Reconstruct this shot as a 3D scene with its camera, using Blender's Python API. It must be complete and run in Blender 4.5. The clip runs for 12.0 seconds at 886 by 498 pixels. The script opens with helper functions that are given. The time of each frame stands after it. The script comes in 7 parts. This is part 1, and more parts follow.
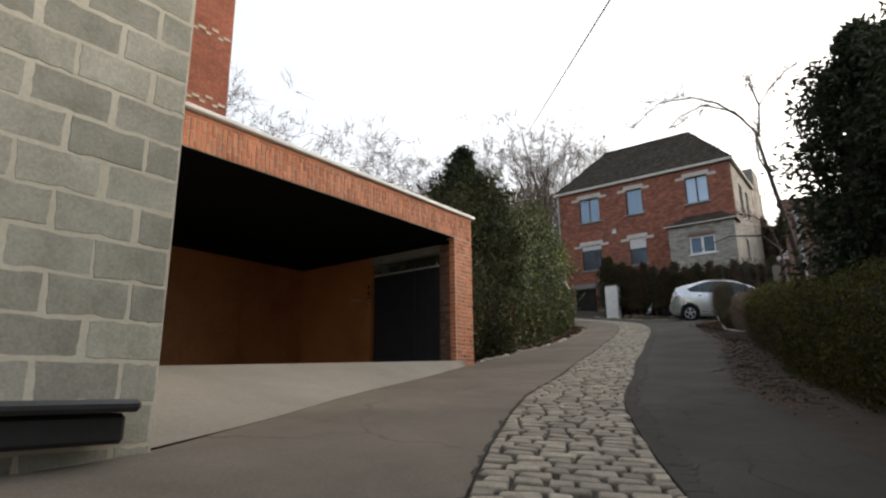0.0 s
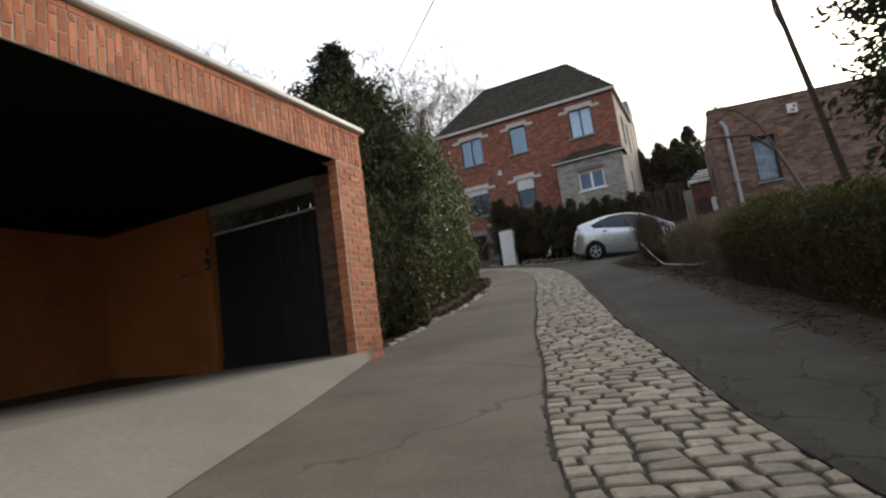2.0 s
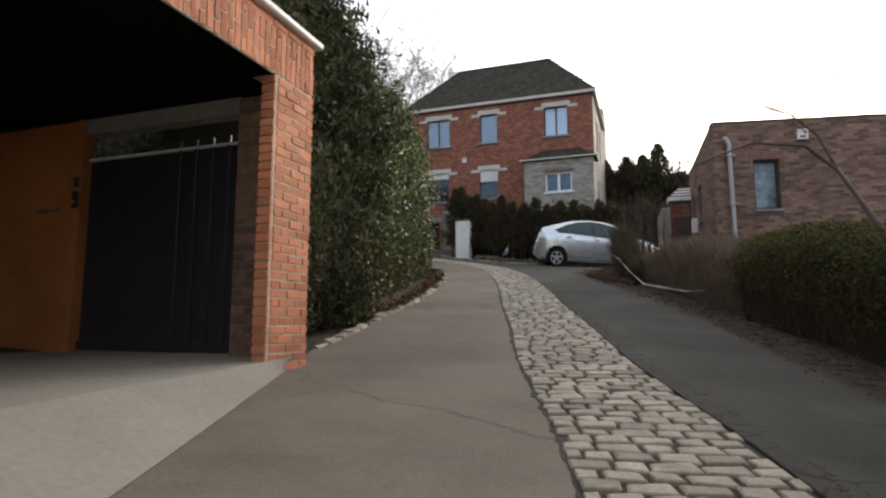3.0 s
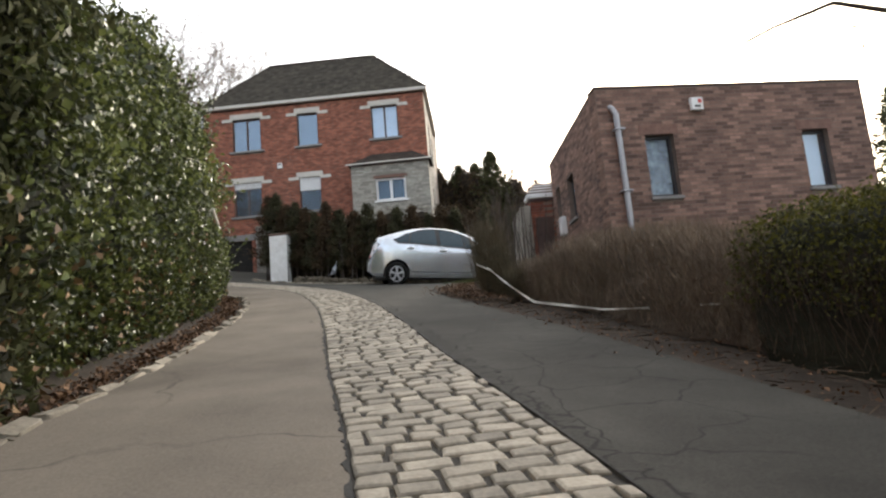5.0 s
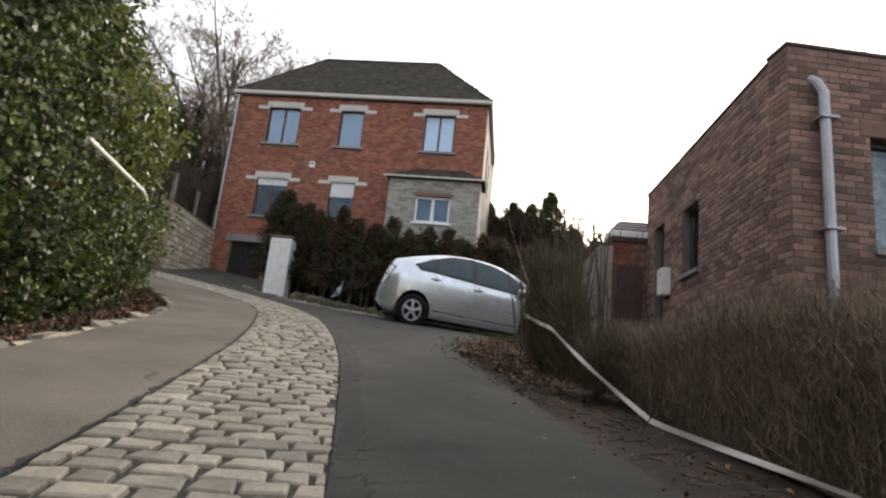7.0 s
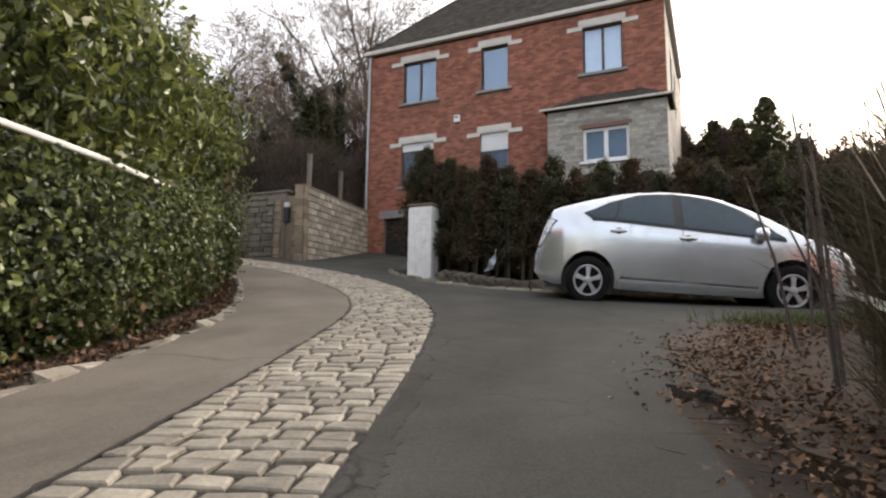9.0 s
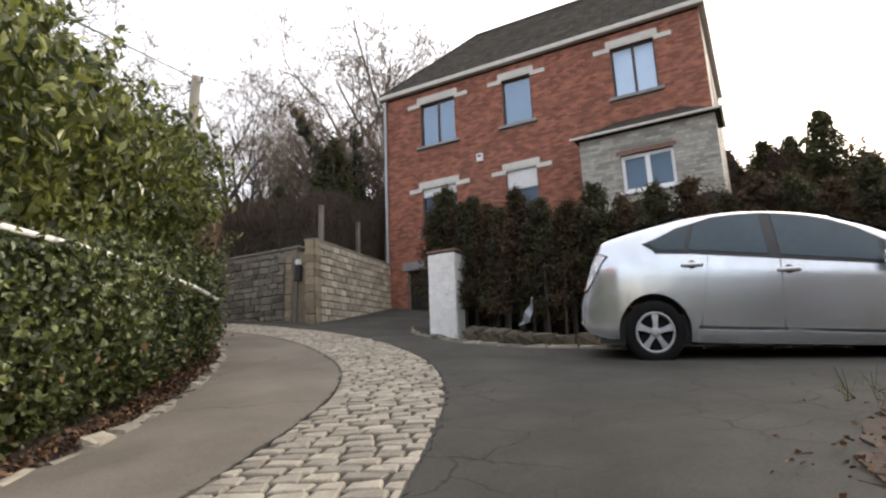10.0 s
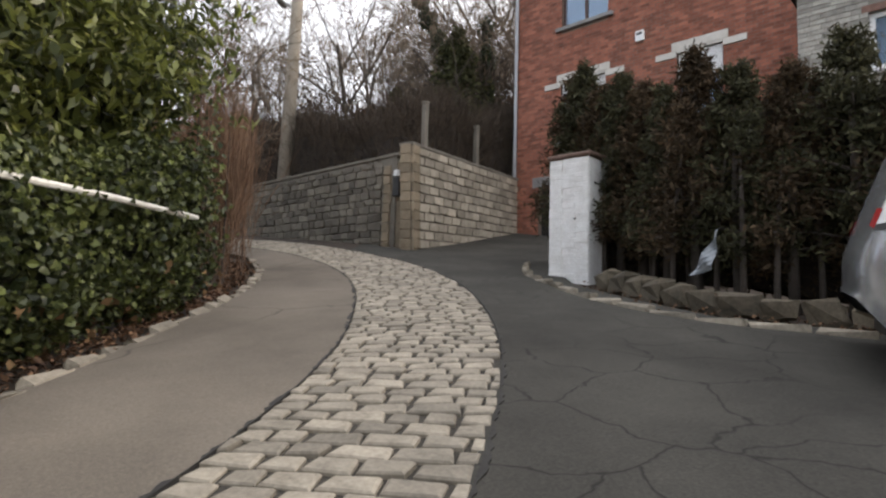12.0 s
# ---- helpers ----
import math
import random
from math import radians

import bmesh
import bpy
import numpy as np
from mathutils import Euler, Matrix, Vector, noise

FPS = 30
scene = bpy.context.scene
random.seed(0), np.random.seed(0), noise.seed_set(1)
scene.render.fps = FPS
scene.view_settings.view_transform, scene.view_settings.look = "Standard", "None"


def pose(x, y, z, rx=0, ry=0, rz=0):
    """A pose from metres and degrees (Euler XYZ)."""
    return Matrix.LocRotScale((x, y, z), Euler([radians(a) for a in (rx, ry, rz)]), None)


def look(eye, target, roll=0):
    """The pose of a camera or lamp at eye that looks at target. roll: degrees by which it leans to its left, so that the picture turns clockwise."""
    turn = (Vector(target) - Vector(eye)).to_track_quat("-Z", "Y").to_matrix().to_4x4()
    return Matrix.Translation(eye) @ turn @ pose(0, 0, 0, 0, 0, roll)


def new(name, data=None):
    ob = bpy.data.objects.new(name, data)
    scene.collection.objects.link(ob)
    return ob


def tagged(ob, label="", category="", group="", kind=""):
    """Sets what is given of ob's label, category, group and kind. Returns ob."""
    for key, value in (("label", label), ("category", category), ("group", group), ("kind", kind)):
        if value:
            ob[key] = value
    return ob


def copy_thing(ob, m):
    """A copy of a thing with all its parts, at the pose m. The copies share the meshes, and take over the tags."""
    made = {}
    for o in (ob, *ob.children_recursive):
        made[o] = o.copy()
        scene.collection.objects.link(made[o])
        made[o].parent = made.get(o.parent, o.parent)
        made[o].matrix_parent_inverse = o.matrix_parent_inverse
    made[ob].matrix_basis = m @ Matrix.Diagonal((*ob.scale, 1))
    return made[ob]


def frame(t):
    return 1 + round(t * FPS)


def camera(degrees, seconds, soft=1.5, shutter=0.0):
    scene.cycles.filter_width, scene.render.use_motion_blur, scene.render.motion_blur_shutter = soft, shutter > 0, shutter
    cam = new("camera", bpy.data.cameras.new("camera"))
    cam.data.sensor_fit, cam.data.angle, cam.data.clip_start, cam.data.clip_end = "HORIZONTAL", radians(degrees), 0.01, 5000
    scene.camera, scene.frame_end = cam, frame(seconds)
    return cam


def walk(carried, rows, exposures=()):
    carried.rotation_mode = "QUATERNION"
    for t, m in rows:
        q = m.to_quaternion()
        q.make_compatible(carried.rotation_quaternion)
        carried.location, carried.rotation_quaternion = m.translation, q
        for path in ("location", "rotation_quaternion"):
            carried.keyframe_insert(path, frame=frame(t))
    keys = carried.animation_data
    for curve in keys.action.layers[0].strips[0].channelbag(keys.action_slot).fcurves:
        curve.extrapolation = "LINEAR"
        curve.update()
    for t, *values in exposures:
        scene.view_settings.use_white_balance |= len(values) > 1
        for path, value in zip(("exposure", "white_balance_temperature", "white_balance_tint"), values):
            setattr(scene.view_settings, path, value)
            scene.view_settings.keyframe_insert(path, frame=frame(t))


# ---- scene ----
cam = camera(74.0, 12.0, soft=2.3)
PATH = [
    (0, (0.000, 0.000, 1.000), (-1.162, 1.557, 1.474), -0.64),
    (0.5, (-0.630, 0.740, 1.134), (-1.752, 2.355, 1.502), 1.78),
    (1, (-1.227, 1.430, 1.271), (-2.289, 3.094, 1.593), -0.83),
    (1.5, (-1.812, 2.163, 1.403), (-2.774, 3.880, 1.759), -2.18),
    (2, (-2.344, 2.997, 1.541), (-3.169, 4.793, 1.847), -7.87),
    (2.5, (-2.833, 3.839, 1.684), (-3.570, 5.680, 1.940), -4.92),
    (3, (-3.334, 4.732, 1.825), (-3.995, 6.604, 2.071), 0.01),
    (5, (-4.301, 8.964, 2.220), (-4.392, 10.940, 2.512), -4.80),
    (5.5, (-4.191, 10.106, 2.313), (-4.102, 12.071, 2.678), -8.01),
    (6, (-4.387, 11.161, 2.421), (-4.342, 13.130, 2.768), -2.92),
    (6.5, (-4.399, 12.311, 2.554), (-4.474, 14.259, 3.000), 4.28),
    (8.5, (-4.493, 16.418, 3.230), (-5.207, 18.253, 3.582), -0.82),
    (9, (-4.759, 17.307, 3.392), (-5.598, 19.102, 3.662), 0.86),
    (9.5, (-5.103, 18.220, 3.545), (-6.040, 19.956, 3.871), 0.88),
    (10, (-5.391, 19.184, 3.699), (-6.323, 20.898, 4.140), -2.15),
    (10.5, (-5.743, 20.130, 3.849), (-6.848, 21.766, 4.170), 1.05),
    (11, (-6.110, 20.975, 3.996), (-7.143, 22.641, 4.395), -1.37),
    (11.5, (-6.513, 21.918, 4.139), (-7.765, 23.443, 4.466), -1.05),
    (12, (-6.881, 22.640, 4.279), (-8.246, 24.091, 4.454), 1.66),
]
walk(cam, [(t, look(eye, target, roll)) for t, eye, target, roll in PATH], [(0.0, 0.0, 6450, 10), (1.0, -0.12, 6400, 10), (2.2, 0.02, 6350, 10), (3.2, 0.34, 6350, 10), (5.0, 0.72, 6550, 10),
                                                                      (6.4, 0.5, 6550, 11), (8.3, 0.74, 6720, 13), (10.0, 0.86, 6620, 13), (11.0, 0.94, 6600, 13), (12.0, 0.82, 6600, 13)])

# ---- light: a thin white overcast with a low sun behind the flat-roofed house ----
SUN_AZIMUTH, SUN_HEIGHT = 24.0, 20.0          # degrees from +y towards +x, and above the horizon
world = bpy.data.worlds.new("sky")
scene.world = world
world.use_nodes = True
wn, wl = world.node_tree.nodes, world.node_tree.links
wn.clear()
w_out = wn.new("ShaderNodeOutputWorld")
w_sky = wn.new("ShaderNodeTexSky")
w_sky.sky_type = "NISHITA"
w_sky.sun_disc = False
w_sky.sun_elevation, w_sky.sun_rotation = radians(SUN_HEIGHT), radians(SUN_AZIMUTH)
w_sky.dust_density, w_sky.air_density = 3.0, 1.0
w_a = wn.new("ShaderNodeBackground")
w_a.inputs["Strength"].default_value = 0.10
wl.new(w_sky.outputs["Color"], w_a.inputs["Color"])
w_b = wn.new("ShaderNodeBackground")
# the cloud is brighter on the sun's side and duller away from it
w_way = wn.new("ShaderNodeTexCoord")
w_dot = wn.new("ShaderNodeVectorMath")
w_dot.operation = "DOT_PRODUCT"
w_dot.inputs[1].default_value = (math.sin(radians(SUN_AZIMUTH)), math.cos(radians(SUN_AZIMUTH)), 0.0)
w_mul = wn.new("ShaderNodeMath")
w_mul.operation = "MULTIPLY_ADD"
w_mul.inputs[1].default_value, w_mul.inputs[2].default_value = 0.32, 0.87
wl.new(w_way.outputs["Generated"], w_dot.inputs[0])
wl.new(w_dot.outputs["Value"], w_mul.inputs[0])
wl.new(w_mul.outputs[0], w_b.inputs["Strength"])
w_tint = wn.new("ShaderNodeMapRange")
w_tint.inputs["From Min"].default_value, w_tint.inputs["From Max"].default_value = -0.7, 0.8
w_mix = wn.new("ShaderNodeMix")
w_mix.data_type = "RGBA"
w_mix.inputs[6].default_value, w_mix.inputs[7].default_value = (0.93, 0.955, 0.985, 1), (1.0, 0.95, 0.875, 1)
wl.new(w_dot.outputs["Value"], w_tint.inputs["Value"])
wl.new(w_tint.outputs["Result"], w_mix.inputs[0])
wl.new(w_mix.outputs[2], w_b.inputs["Color"])
w_add = wn.new("ShaderNodeAddShader")
wl.new(w_a.outputs[0], w_add.inputs[0])
wl.new(w_b.outputs[0], w_add.inputs[1])
wl.new(w_add.outputs[0], w_out.inputs["Surface"])

sun = new("sun", bpy.data.lights.new("sun", "SUN"))
sun.data.energy, sun.data.angle, sun.data.color = 1.5, radians(10), (1.0, 0.93, 0.82)
_a, _e = radians(SUN_AZIMUTH), radians(SUN_HEIGHT)
sun_way = Vector((math.sin(_a) * math.cos(_e), math.cos(_a) * math.cos(_e), math.sin(_e)))
sun.matrix_world = look(sun_way * 60 + Vector((-6, 16, 0)), (-6, 16, 0))


# ---- materials ----
def nodes_of(name):
    m = bpy.data.materials.new(name)
    m.use_nodes = True
    nt = m.node_tree
    return m, nt.nodes, nt.links, nt.nodes["Principled BSDF"]


def ramp_of(n, l, fac, stops):
    r = n.new("ShaderNodeValToRGB")
    while len(r.color_ramp.elements) < len(stops):
        r.color_ramp.elements.new(0.5)
    for e, (p, c) in zip(r.color_ramp.elements, stops):
        e.position, e.color = p, (*c, 1)
    l.new(fac, r.inputs["Fac"])
    return r.outputs["Color"]


def noise_of(n, l, vec, scale, detail=6.0, rough=0.6, distort=0.0):
    t = n.new("ShaderNodeTexNoise")
    t.inputs["Scale"].default_value, t.inputs["Detail"].default_value = scale, detail
    t.inputs["Roughness"].default_value, t.inputs["Distortion"].default_value = rough, distort
    l.new(vec, t.inputs["Vector"])
    return t.outputs["Fac"]


def mix_of(n, l, a, b, fac, kind="MIX"):
    m = n.new("ShaderNodeMix")
    m.data_type, m.blend_type = "RGBA", kind
    for value, i in ((fac, 0), (a, 6), (b, 7)):
        if isinstance(value, (int, float)):
            m.inputs[i].default_value = value
        elif isinstance(value, tuple):
            m.inputs[i].default_value = (*value, 1)
        else:
            l.new(value, m.inputs[i])
    return m.outputs[2]


def bump_of(n, l, bsdf, height, strength, distance=0.01, under=None):
    b = n.new("ShaderNodeBump")
    b.inputs["Strength"].default_value, b.inputs["Distance"].default_value = strength, distance
    l.new(height, b.inputs["Height"])
    if under is not None:
        l.new(under, b.inputs["Normal"])
    l.new(b.outputs["Normal"], bsdf.inputs["Normal"])
    return b.outputs["Normal"]


def surface(name, dark, light, scale=3.0, fine=40.0, rough=0.85, metal=0.0, bump=0.3, depth=0.01, random_by="", spread=0.5, spec=0.5, coat=0.0):
    """A worn surface: two colours mixed by coarse and fine noise, with relief; random_by varies pieces or islands."""
    m, n, l, bsdf = nodes_of(name)
    c = n.new("ShaderNodeNewGeometry").outputs["Position"]
    coarse, grain = noise_of(n, l, c, scale), noise_of(n, l, c, fine, 3.0)
    f = mix_of(n, l, coarse, grain, 0.4)
    col = ramp_of(n, l, f, [(0.3, dark), (0.7, light)])
    if random_by:
        if random_by == "object":
            r = n.new("ShaderNodeObjectInfo").outputs["Random"]
        else:
            r = n.new("ShaderNodeNewGeometry").outputs["Random Per Island"]
        shade = ramp_of(n, l, r, [(0.0, (1 - spread,) * 3), (1.0, (1 + spread * 0.6,) * 3)])
        col = mix_of(n, l, col, shade, 1.0, "MULTIPLY")
    l.new(col, bsdf.inputs["Base Color"])
    bsdf.inputs["Roughness"].default_value, bsdf.inputs["Metallic"].default_value = rough, metal
    bsdf.inputs["Specular IOR Level"].default_value = spec
    bsdf.inputs["Coat Weight"].default_value = coat
    bsdf.inputs["Coat Roughness"].default_value = 0.05
    if bump:
        bump_of(n, l, bsdf, f, bump, depth)
    return m


def brickwork(name, colours, mortar, along="x", width=0.225, height=0.075, joint=0.012, offset=0.5, relief=0.5, soot=0.35):
    """Brick courses on an upright wall that runs along x or y."""
    m, n, l, bsdf = nodes_of(name)
    c = n.new("ShaderNodeTexCoord").outputs["Object"]
    sep, com = n.new("ShaderNodeSeparateXYZ"), n.new("ShaderNodeCombineXYZ")
    l.new(c, sep.inputs[0])
    l.new(sep.outputs["X" if along == "x" else "Y"], com.inputs[0])
    l.new(sep.outputs["Z"], com.inputs[1])
    b = n.new("ShaderNodeTexBrick")
    b.offset = offset
    for key, value in (("Scale", 1.0), ("Brick Width", width), ("Row Height", height), ("Mortar Size", joint / 2), ("Mortar Smooth", 0.2), ("Bias", 0.0)):
        b.inputs[key].default_value = value
    b.inputs["Color1"].default_value, b.inputs["Color2"].default_value = (*colours[0], 1), (*colours[1], 1)
    b.inputs["Mortar"].default_value = (*mortar, 1)
    l.new(com.outputs[0], b.inputs["Vector"])
    big, small = noise_of(n, l, c, 0.7, 5), noise_of(n, l, c, 14.0, 4)
    col = mix_of(n, l, b.outputs["Color"], ramp_of(n, l, big, [(0.3, (1 - soot,) * 3), (0.7, (1.15,) * 3)]), 1.0, "MULTIPLY")
    col = mix_of(n, l, col, ramp_of(n, l, small, [(0.3, (0.72, 0.7, 0.7)), (0.7, (1.15, 1.12, 1.1))]), 1.0, "MULTIPLY")
    l.new(col, bsdf.inputs["Base Color"])
    bsdf.inputs["Roughness"].default_value = 0.9
    inv = n.new("ShaderNodeMath")
    inv.operation = "SUBTRACT"
    inv.inputs[0].default_value = 1.0
    l.new(b.outputs["Fac"], inv.inputs[1])
    first = bump_of(n, l, bsdf, inv.outputs[0], relief, 0.012)
    bump_of(n, l, bsdf, small, 0.35, 0.006, first)
    return m


def leafy(name, dark, light, rough=0.45, translucent=0.25, spec=0.5, mid=0.5):
    """Leaves that differ one by one, a little see-through against the light."""
    m, n, l, bsdf = nodes_of(name)
    r = n.new("ShaderNodeNewGeometry").outputs["Random Per Island"]
    c = n.new("ShaderNodeNewGeometry").outputs["Position"]
    patch = noise_of(n, l, c, 1.3, 3)
    f = mix_of(n, l, r, patch, 0.45)
    col = ramp_of(n, l, f, [(0.15, dark), (0.55, tuple(a + (b - a) * mid for a, b in zip(dark, light))), (0.85, light)])
    l.new(col, bsdf.inputs["Base Color"])
    bsdf.inputs["Roughness"].default_value = rough
    bsdf.inputs["Specular IOR Level"].default_value = spec
    if translucent:
        tr = n.new("ShaderNodeBsdfTranslucent")
        l.new(col, tr.inputs["Color"])
        mx = n.new("ShaderNodeMixShader")
        mx.inputs[0].default_value = translucent
        l.new(bsdf.outputs[0], mx.inputs[1])
        l.new(tr.outputs[0], mx.inputs[2])
        l.new(mx.outputs[0], n["Material Output"].inputs["Surface"])
    return m


def pane_material(name, mirror=0.3, tint=(0.9, 0.95, 1.0)):
    m, n, l, bsdf = nodes_of(name)
    n.remove(bsdf)
    tr, gl, mx = n.new("ShaderNodeBsdfTransparent"), n.new("ShaderNodeBsdfGlossy"), n.new("ShaderNodeMixShader")
    tr.inputs["Color"].default_value = (*tint, 1)
    gl.inputs["Color"].default_value = (0.76, 0.86, 0.95, 1)
    gl.inputs["Roughness"].default_value = 0.02
    mx.inputs[0].default_value = mirror
    l.new(tr.outputs[0], mx.inputs[1])
    l.new(gl.outputs[0], mx.inputs[2])
    l.new(mx.outputs[0], n["Material Output"].inputs["Surface"])
    return m




def cracked(name, dark, light, scale, crack=0.018, amount=0.8):
    """Old asphalt: mottled, gritty, with wandering dark cracks."""
    m = surface(name, dark, light, 0.9, 75, 0.88, bump=0.0)
    n, l = m.node_tree.nodes, m.node_tree.links
    bsdf = n["Principled BSDF"]
    old = bsdf.inputs["Base Color"].links[0].from_socket
    c = n.new("ShaderNodeTexCoord").outputs["Object"]
    shift = n.new("ShaderNodeTexNoise")
    shift.inputs["Scale"].default_value, shift.inputs["Detail"].default_value = 2.2, 4
    l.new(c, shift.inputs["Vector"])
    add = n.new("ShaderNodeVectorMath")
    add.operation = "MULTIPLY_ADD"
    l.new(shift.outputs["Color"], add.inputs[0])
    add.inputs[1].default_value = (0.5, 0.5, 0.0)
    l.new(c, add.inputs[2])
    v = n.new("ShaderNodeTexVoronoi")
    v.feature, v.voronoi_dimensions = "DISTANCE_TO_EDGE", "2D"
    v.inputs["Scale"].default_value = scale
    l.new(add.outputs[0], v.inputs["Vector"])
    line = ramp_of(n, l, v.outputs["Distance"], [(0.0, (1, 1, 1)), (crack, (0, 0, 0))])
    where = ramp_of(n, l, noise_of(n, l, c, 0.45, 3), [(0.4, (0, 0, 0)), (0.52, (amount,) * 3)])
    f = mix_of(n, l, line, where, 1.0, "MULTIPLY")
    l.new(mix_of(n, l, old, (0.016, 0.015, 0.013), f), bsdf.inputs["Base Color"])
    stain = ramp_of(n, l, noise_of(n, l, c, 0.33, 8, 0.65, 0.6), [(0.32, (0.72, 0.71, 0.70)), (0.5, (1.0, 1.0, 1.0)), (0.7, (1.14, 1.13, 1.11))])
    speck = ramp_of(n, l, noise_of(n, l, c, 55, 2), [(0.3, (0.9,) * 3), (0.7, (1.1,) * 3)])
    tone = mix_of(n, l, bsdf.inputs["Base Color"].links[0].from_socket, stain, 1.0, "MULTIPLY")
    l.new(mix_of(n, l, tone, speck, 1.0, "MULTIPLY"), bsdf.inputs["Base Color"])
    bsdf.inputs["Specular IOR Level"].default_value = 0.25
    grit = noise_of(n, l, c, 120, 3)
    h = mix_of(n, l, grit, (0.0, 0.0, 0.0), f)
    bump_of(n, l, bsdf, h, 0.45, 0.006)
    return m


M_ASPHALT = cracked("dark_cracked_asphalt", (0.023, 0.022, 0.0185), (0.078, 0.074, 0.062), 1.7, 0.022, 1.0)
M_ASPHALT_OLD = cracked("worn_beige_asphalt", (0.112, 0.096, 0.076), (0.225, 0.193, 0.154), 0.35, 0.008, 0.5)
M_CONCRETE = surface("poured_concrete", (0.2, 0.18, 0.15), (0.34, 0.31, 0.265), 0.8, 30, 0.85, bump=0.2)
M_SOIL = surface("soil_and_leaf_litter", (0.017, 0.013, 0.009), (0.072, 0.05, 0.033), 2.2, 25, 0.95, bump=0.8, depth=0.03)
M_BED = surface("brown_earth", (0.026, 0.018, 0.012), (0.10, 0.07, 0.047), 5, 30, 0.95, bump=0.9, depth=0.03)
M_JOINT = surface("sandy_joint", (0.024, 0.021, 0.017), (0.065, 0.056, 0.044), 3, 40, 0.95, bump=0.4)
M_SETT = surface("porphyry_sett", (0.16, 0.138, 0.104), (0.42, 0.367, 0.286), 6, 45, 0.72, bump=0.4, depth=0.008, random_by="object", spread=0.35)
M_SETT_FAR = surface("porphyry_setts_joined", (0.16, 0.138, 0.104), (0.42, 0.367, 0.286), 6, 45, 0.72, bump=0.4, depth=0.008, random_by="island", spread=0.35)
M_KERB = surface("weathered_kerb_stone", (0.17, 0.145, 0.108), (0.42, 0.37, 0.29), 7, 40, 0.9, bump=0.7, random_by="object", spread=0.4)
M_BLOCK = surface("concrete_block", (0.33, 0.315, 0.24), (0.68, 0.65, 0.535), 3.5, 55, 0.95, bump=0.6, depth=0.008, random_by="object", spread=0.25)
M_MORTAR = surface("pale_mortar", (0.64, 0.585, 0.45), (0.84, 0.785, 0.64), 3, 40, 0.95, bump=0.5)
M_BRICK = surface("orange_brick", (0.44, 0.145, 0.07), (0.70, 0.285, 0.15), 6, 60, 0.85, bump=0.4, depth=0.005, random_by="object", spread=0.3)
M_BRICK_MORTAR = surface("grey_brick_mortar", (0.46, 0.37, 0.28), (0.64, 0.53, 0.42), 5, 50, 0.95, bump=0.4)
M_COPING = surface("white_roof_edge", (0.68, 0.67, 0.64), (0.82, 0.81, 0.79), 2, 30, 0.5, bump=0.05)
# the deep shade under the carport roof is put into this black
M_SOFFIT_SHADE = surface("soffit_shade_black", (0.003, 0.003, 0.003), (0.007, 0.007, 0.006), 2, 20, 0.9, bump=0.1, spec=0.08)
M_WOOD = surface("varnished_plywood", (0.23, 0.082, 0.027), (0.46, 0.185, 0.068), 1.2, 22, 0.5, bump=0.1)
M_GATE = surface("dark_blue_painted_steel", (0.012, 0.014, 0.02), (0.024, 0.027, 0.036), 3, 40, 0.4, bump=0.05)
M_STEEL = surface("galvanised_steel", (0.32, 0.33, 0.34), (0.48, 0.49, 0.5), 4, 40, 0.4, metal=0.8, bump=0.05)
M_ZINC = surface("grey_zinc_pipe", (0.30, 0.31, 0.33), (0.42, 0.43, 0.45), 3, 30, 0.45, metal=0.5, bump=0.05)
M_HOUSE_MORTAR = surface("house_mortar", (0.13, 0.095, 0.075), (0.23, 0.178, 0.14), 4, 40, 0.95, bump=0.3)
M_FLAT_MORTAR = surface("flat_house_mortar", (0.12, 0.095, 0.08), (0.23, 0.185, 0.155), 4, 40, 0.95, bump=0.3)
M_HOUSE_X = brickwork("red_house_brick_front", ((0.37, 0.118, 0.068), (0.235, 0.075, 0.048)), (0.25, 0.18, 0.14), "x")
M_HOUSE_Y = brickwork("red_house_brick_side", ((0.37, 0.118, 0.068), (0.235, 0.075, 0.048)), (0.25, 0.18, 0.14), "y")
M_TOWER_X = brickwork("orange_house_brick_front", ((0.45, 0.13, 0.06), (0.34, 0.095, 0.05)), (0.28, 0.2, 0.16), "x")
M_TOWER_Y = brickwork("orange_house_brick_side", ((0.45, 0.13, 0.06), (0.34, 0.095, 0.05)), (0.28, 0.2, 0.16), "y")
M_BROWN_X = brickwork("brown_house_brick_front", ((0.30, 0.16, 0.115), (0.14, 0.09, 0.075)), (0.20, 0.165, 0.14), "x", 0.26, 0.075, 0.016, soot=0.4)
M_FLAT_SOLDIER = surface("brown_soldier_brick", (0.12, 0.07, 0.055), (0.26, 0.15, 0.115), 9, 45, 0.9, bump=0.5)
# copy of the brown brick, lightened as if brighter light fell on it
M_BROWN_LIT = brickwork("brown_house_brick_lit_side", ((0.38, 0.27, 0.22), (0.22, 0.16, 0.135)), (0.30, 0.26, 0.23), "y", 0.26, 0.075, 0.016, soot=0.4)
M_STONE_X = brickwork("split_stone_front", ((0.36, 0.34, 0.30), (0.24, 0.225, 0.2)), (0.17, 0.16, 0.14), "x", 0.36, 0.11, 0.02, 0.37, 1.0)
# side copy of the stone, its tone raised for the sun on it
M_STONE_LIT = brickwork("split_stone_sunlit_side", ((0.46, 0.43, 0.38), (0.34, 0.32, 0.285)), (0.24, 0.22, 0.2), "y", 0.36, 0.11, 0.02, 0.37, 1.0)
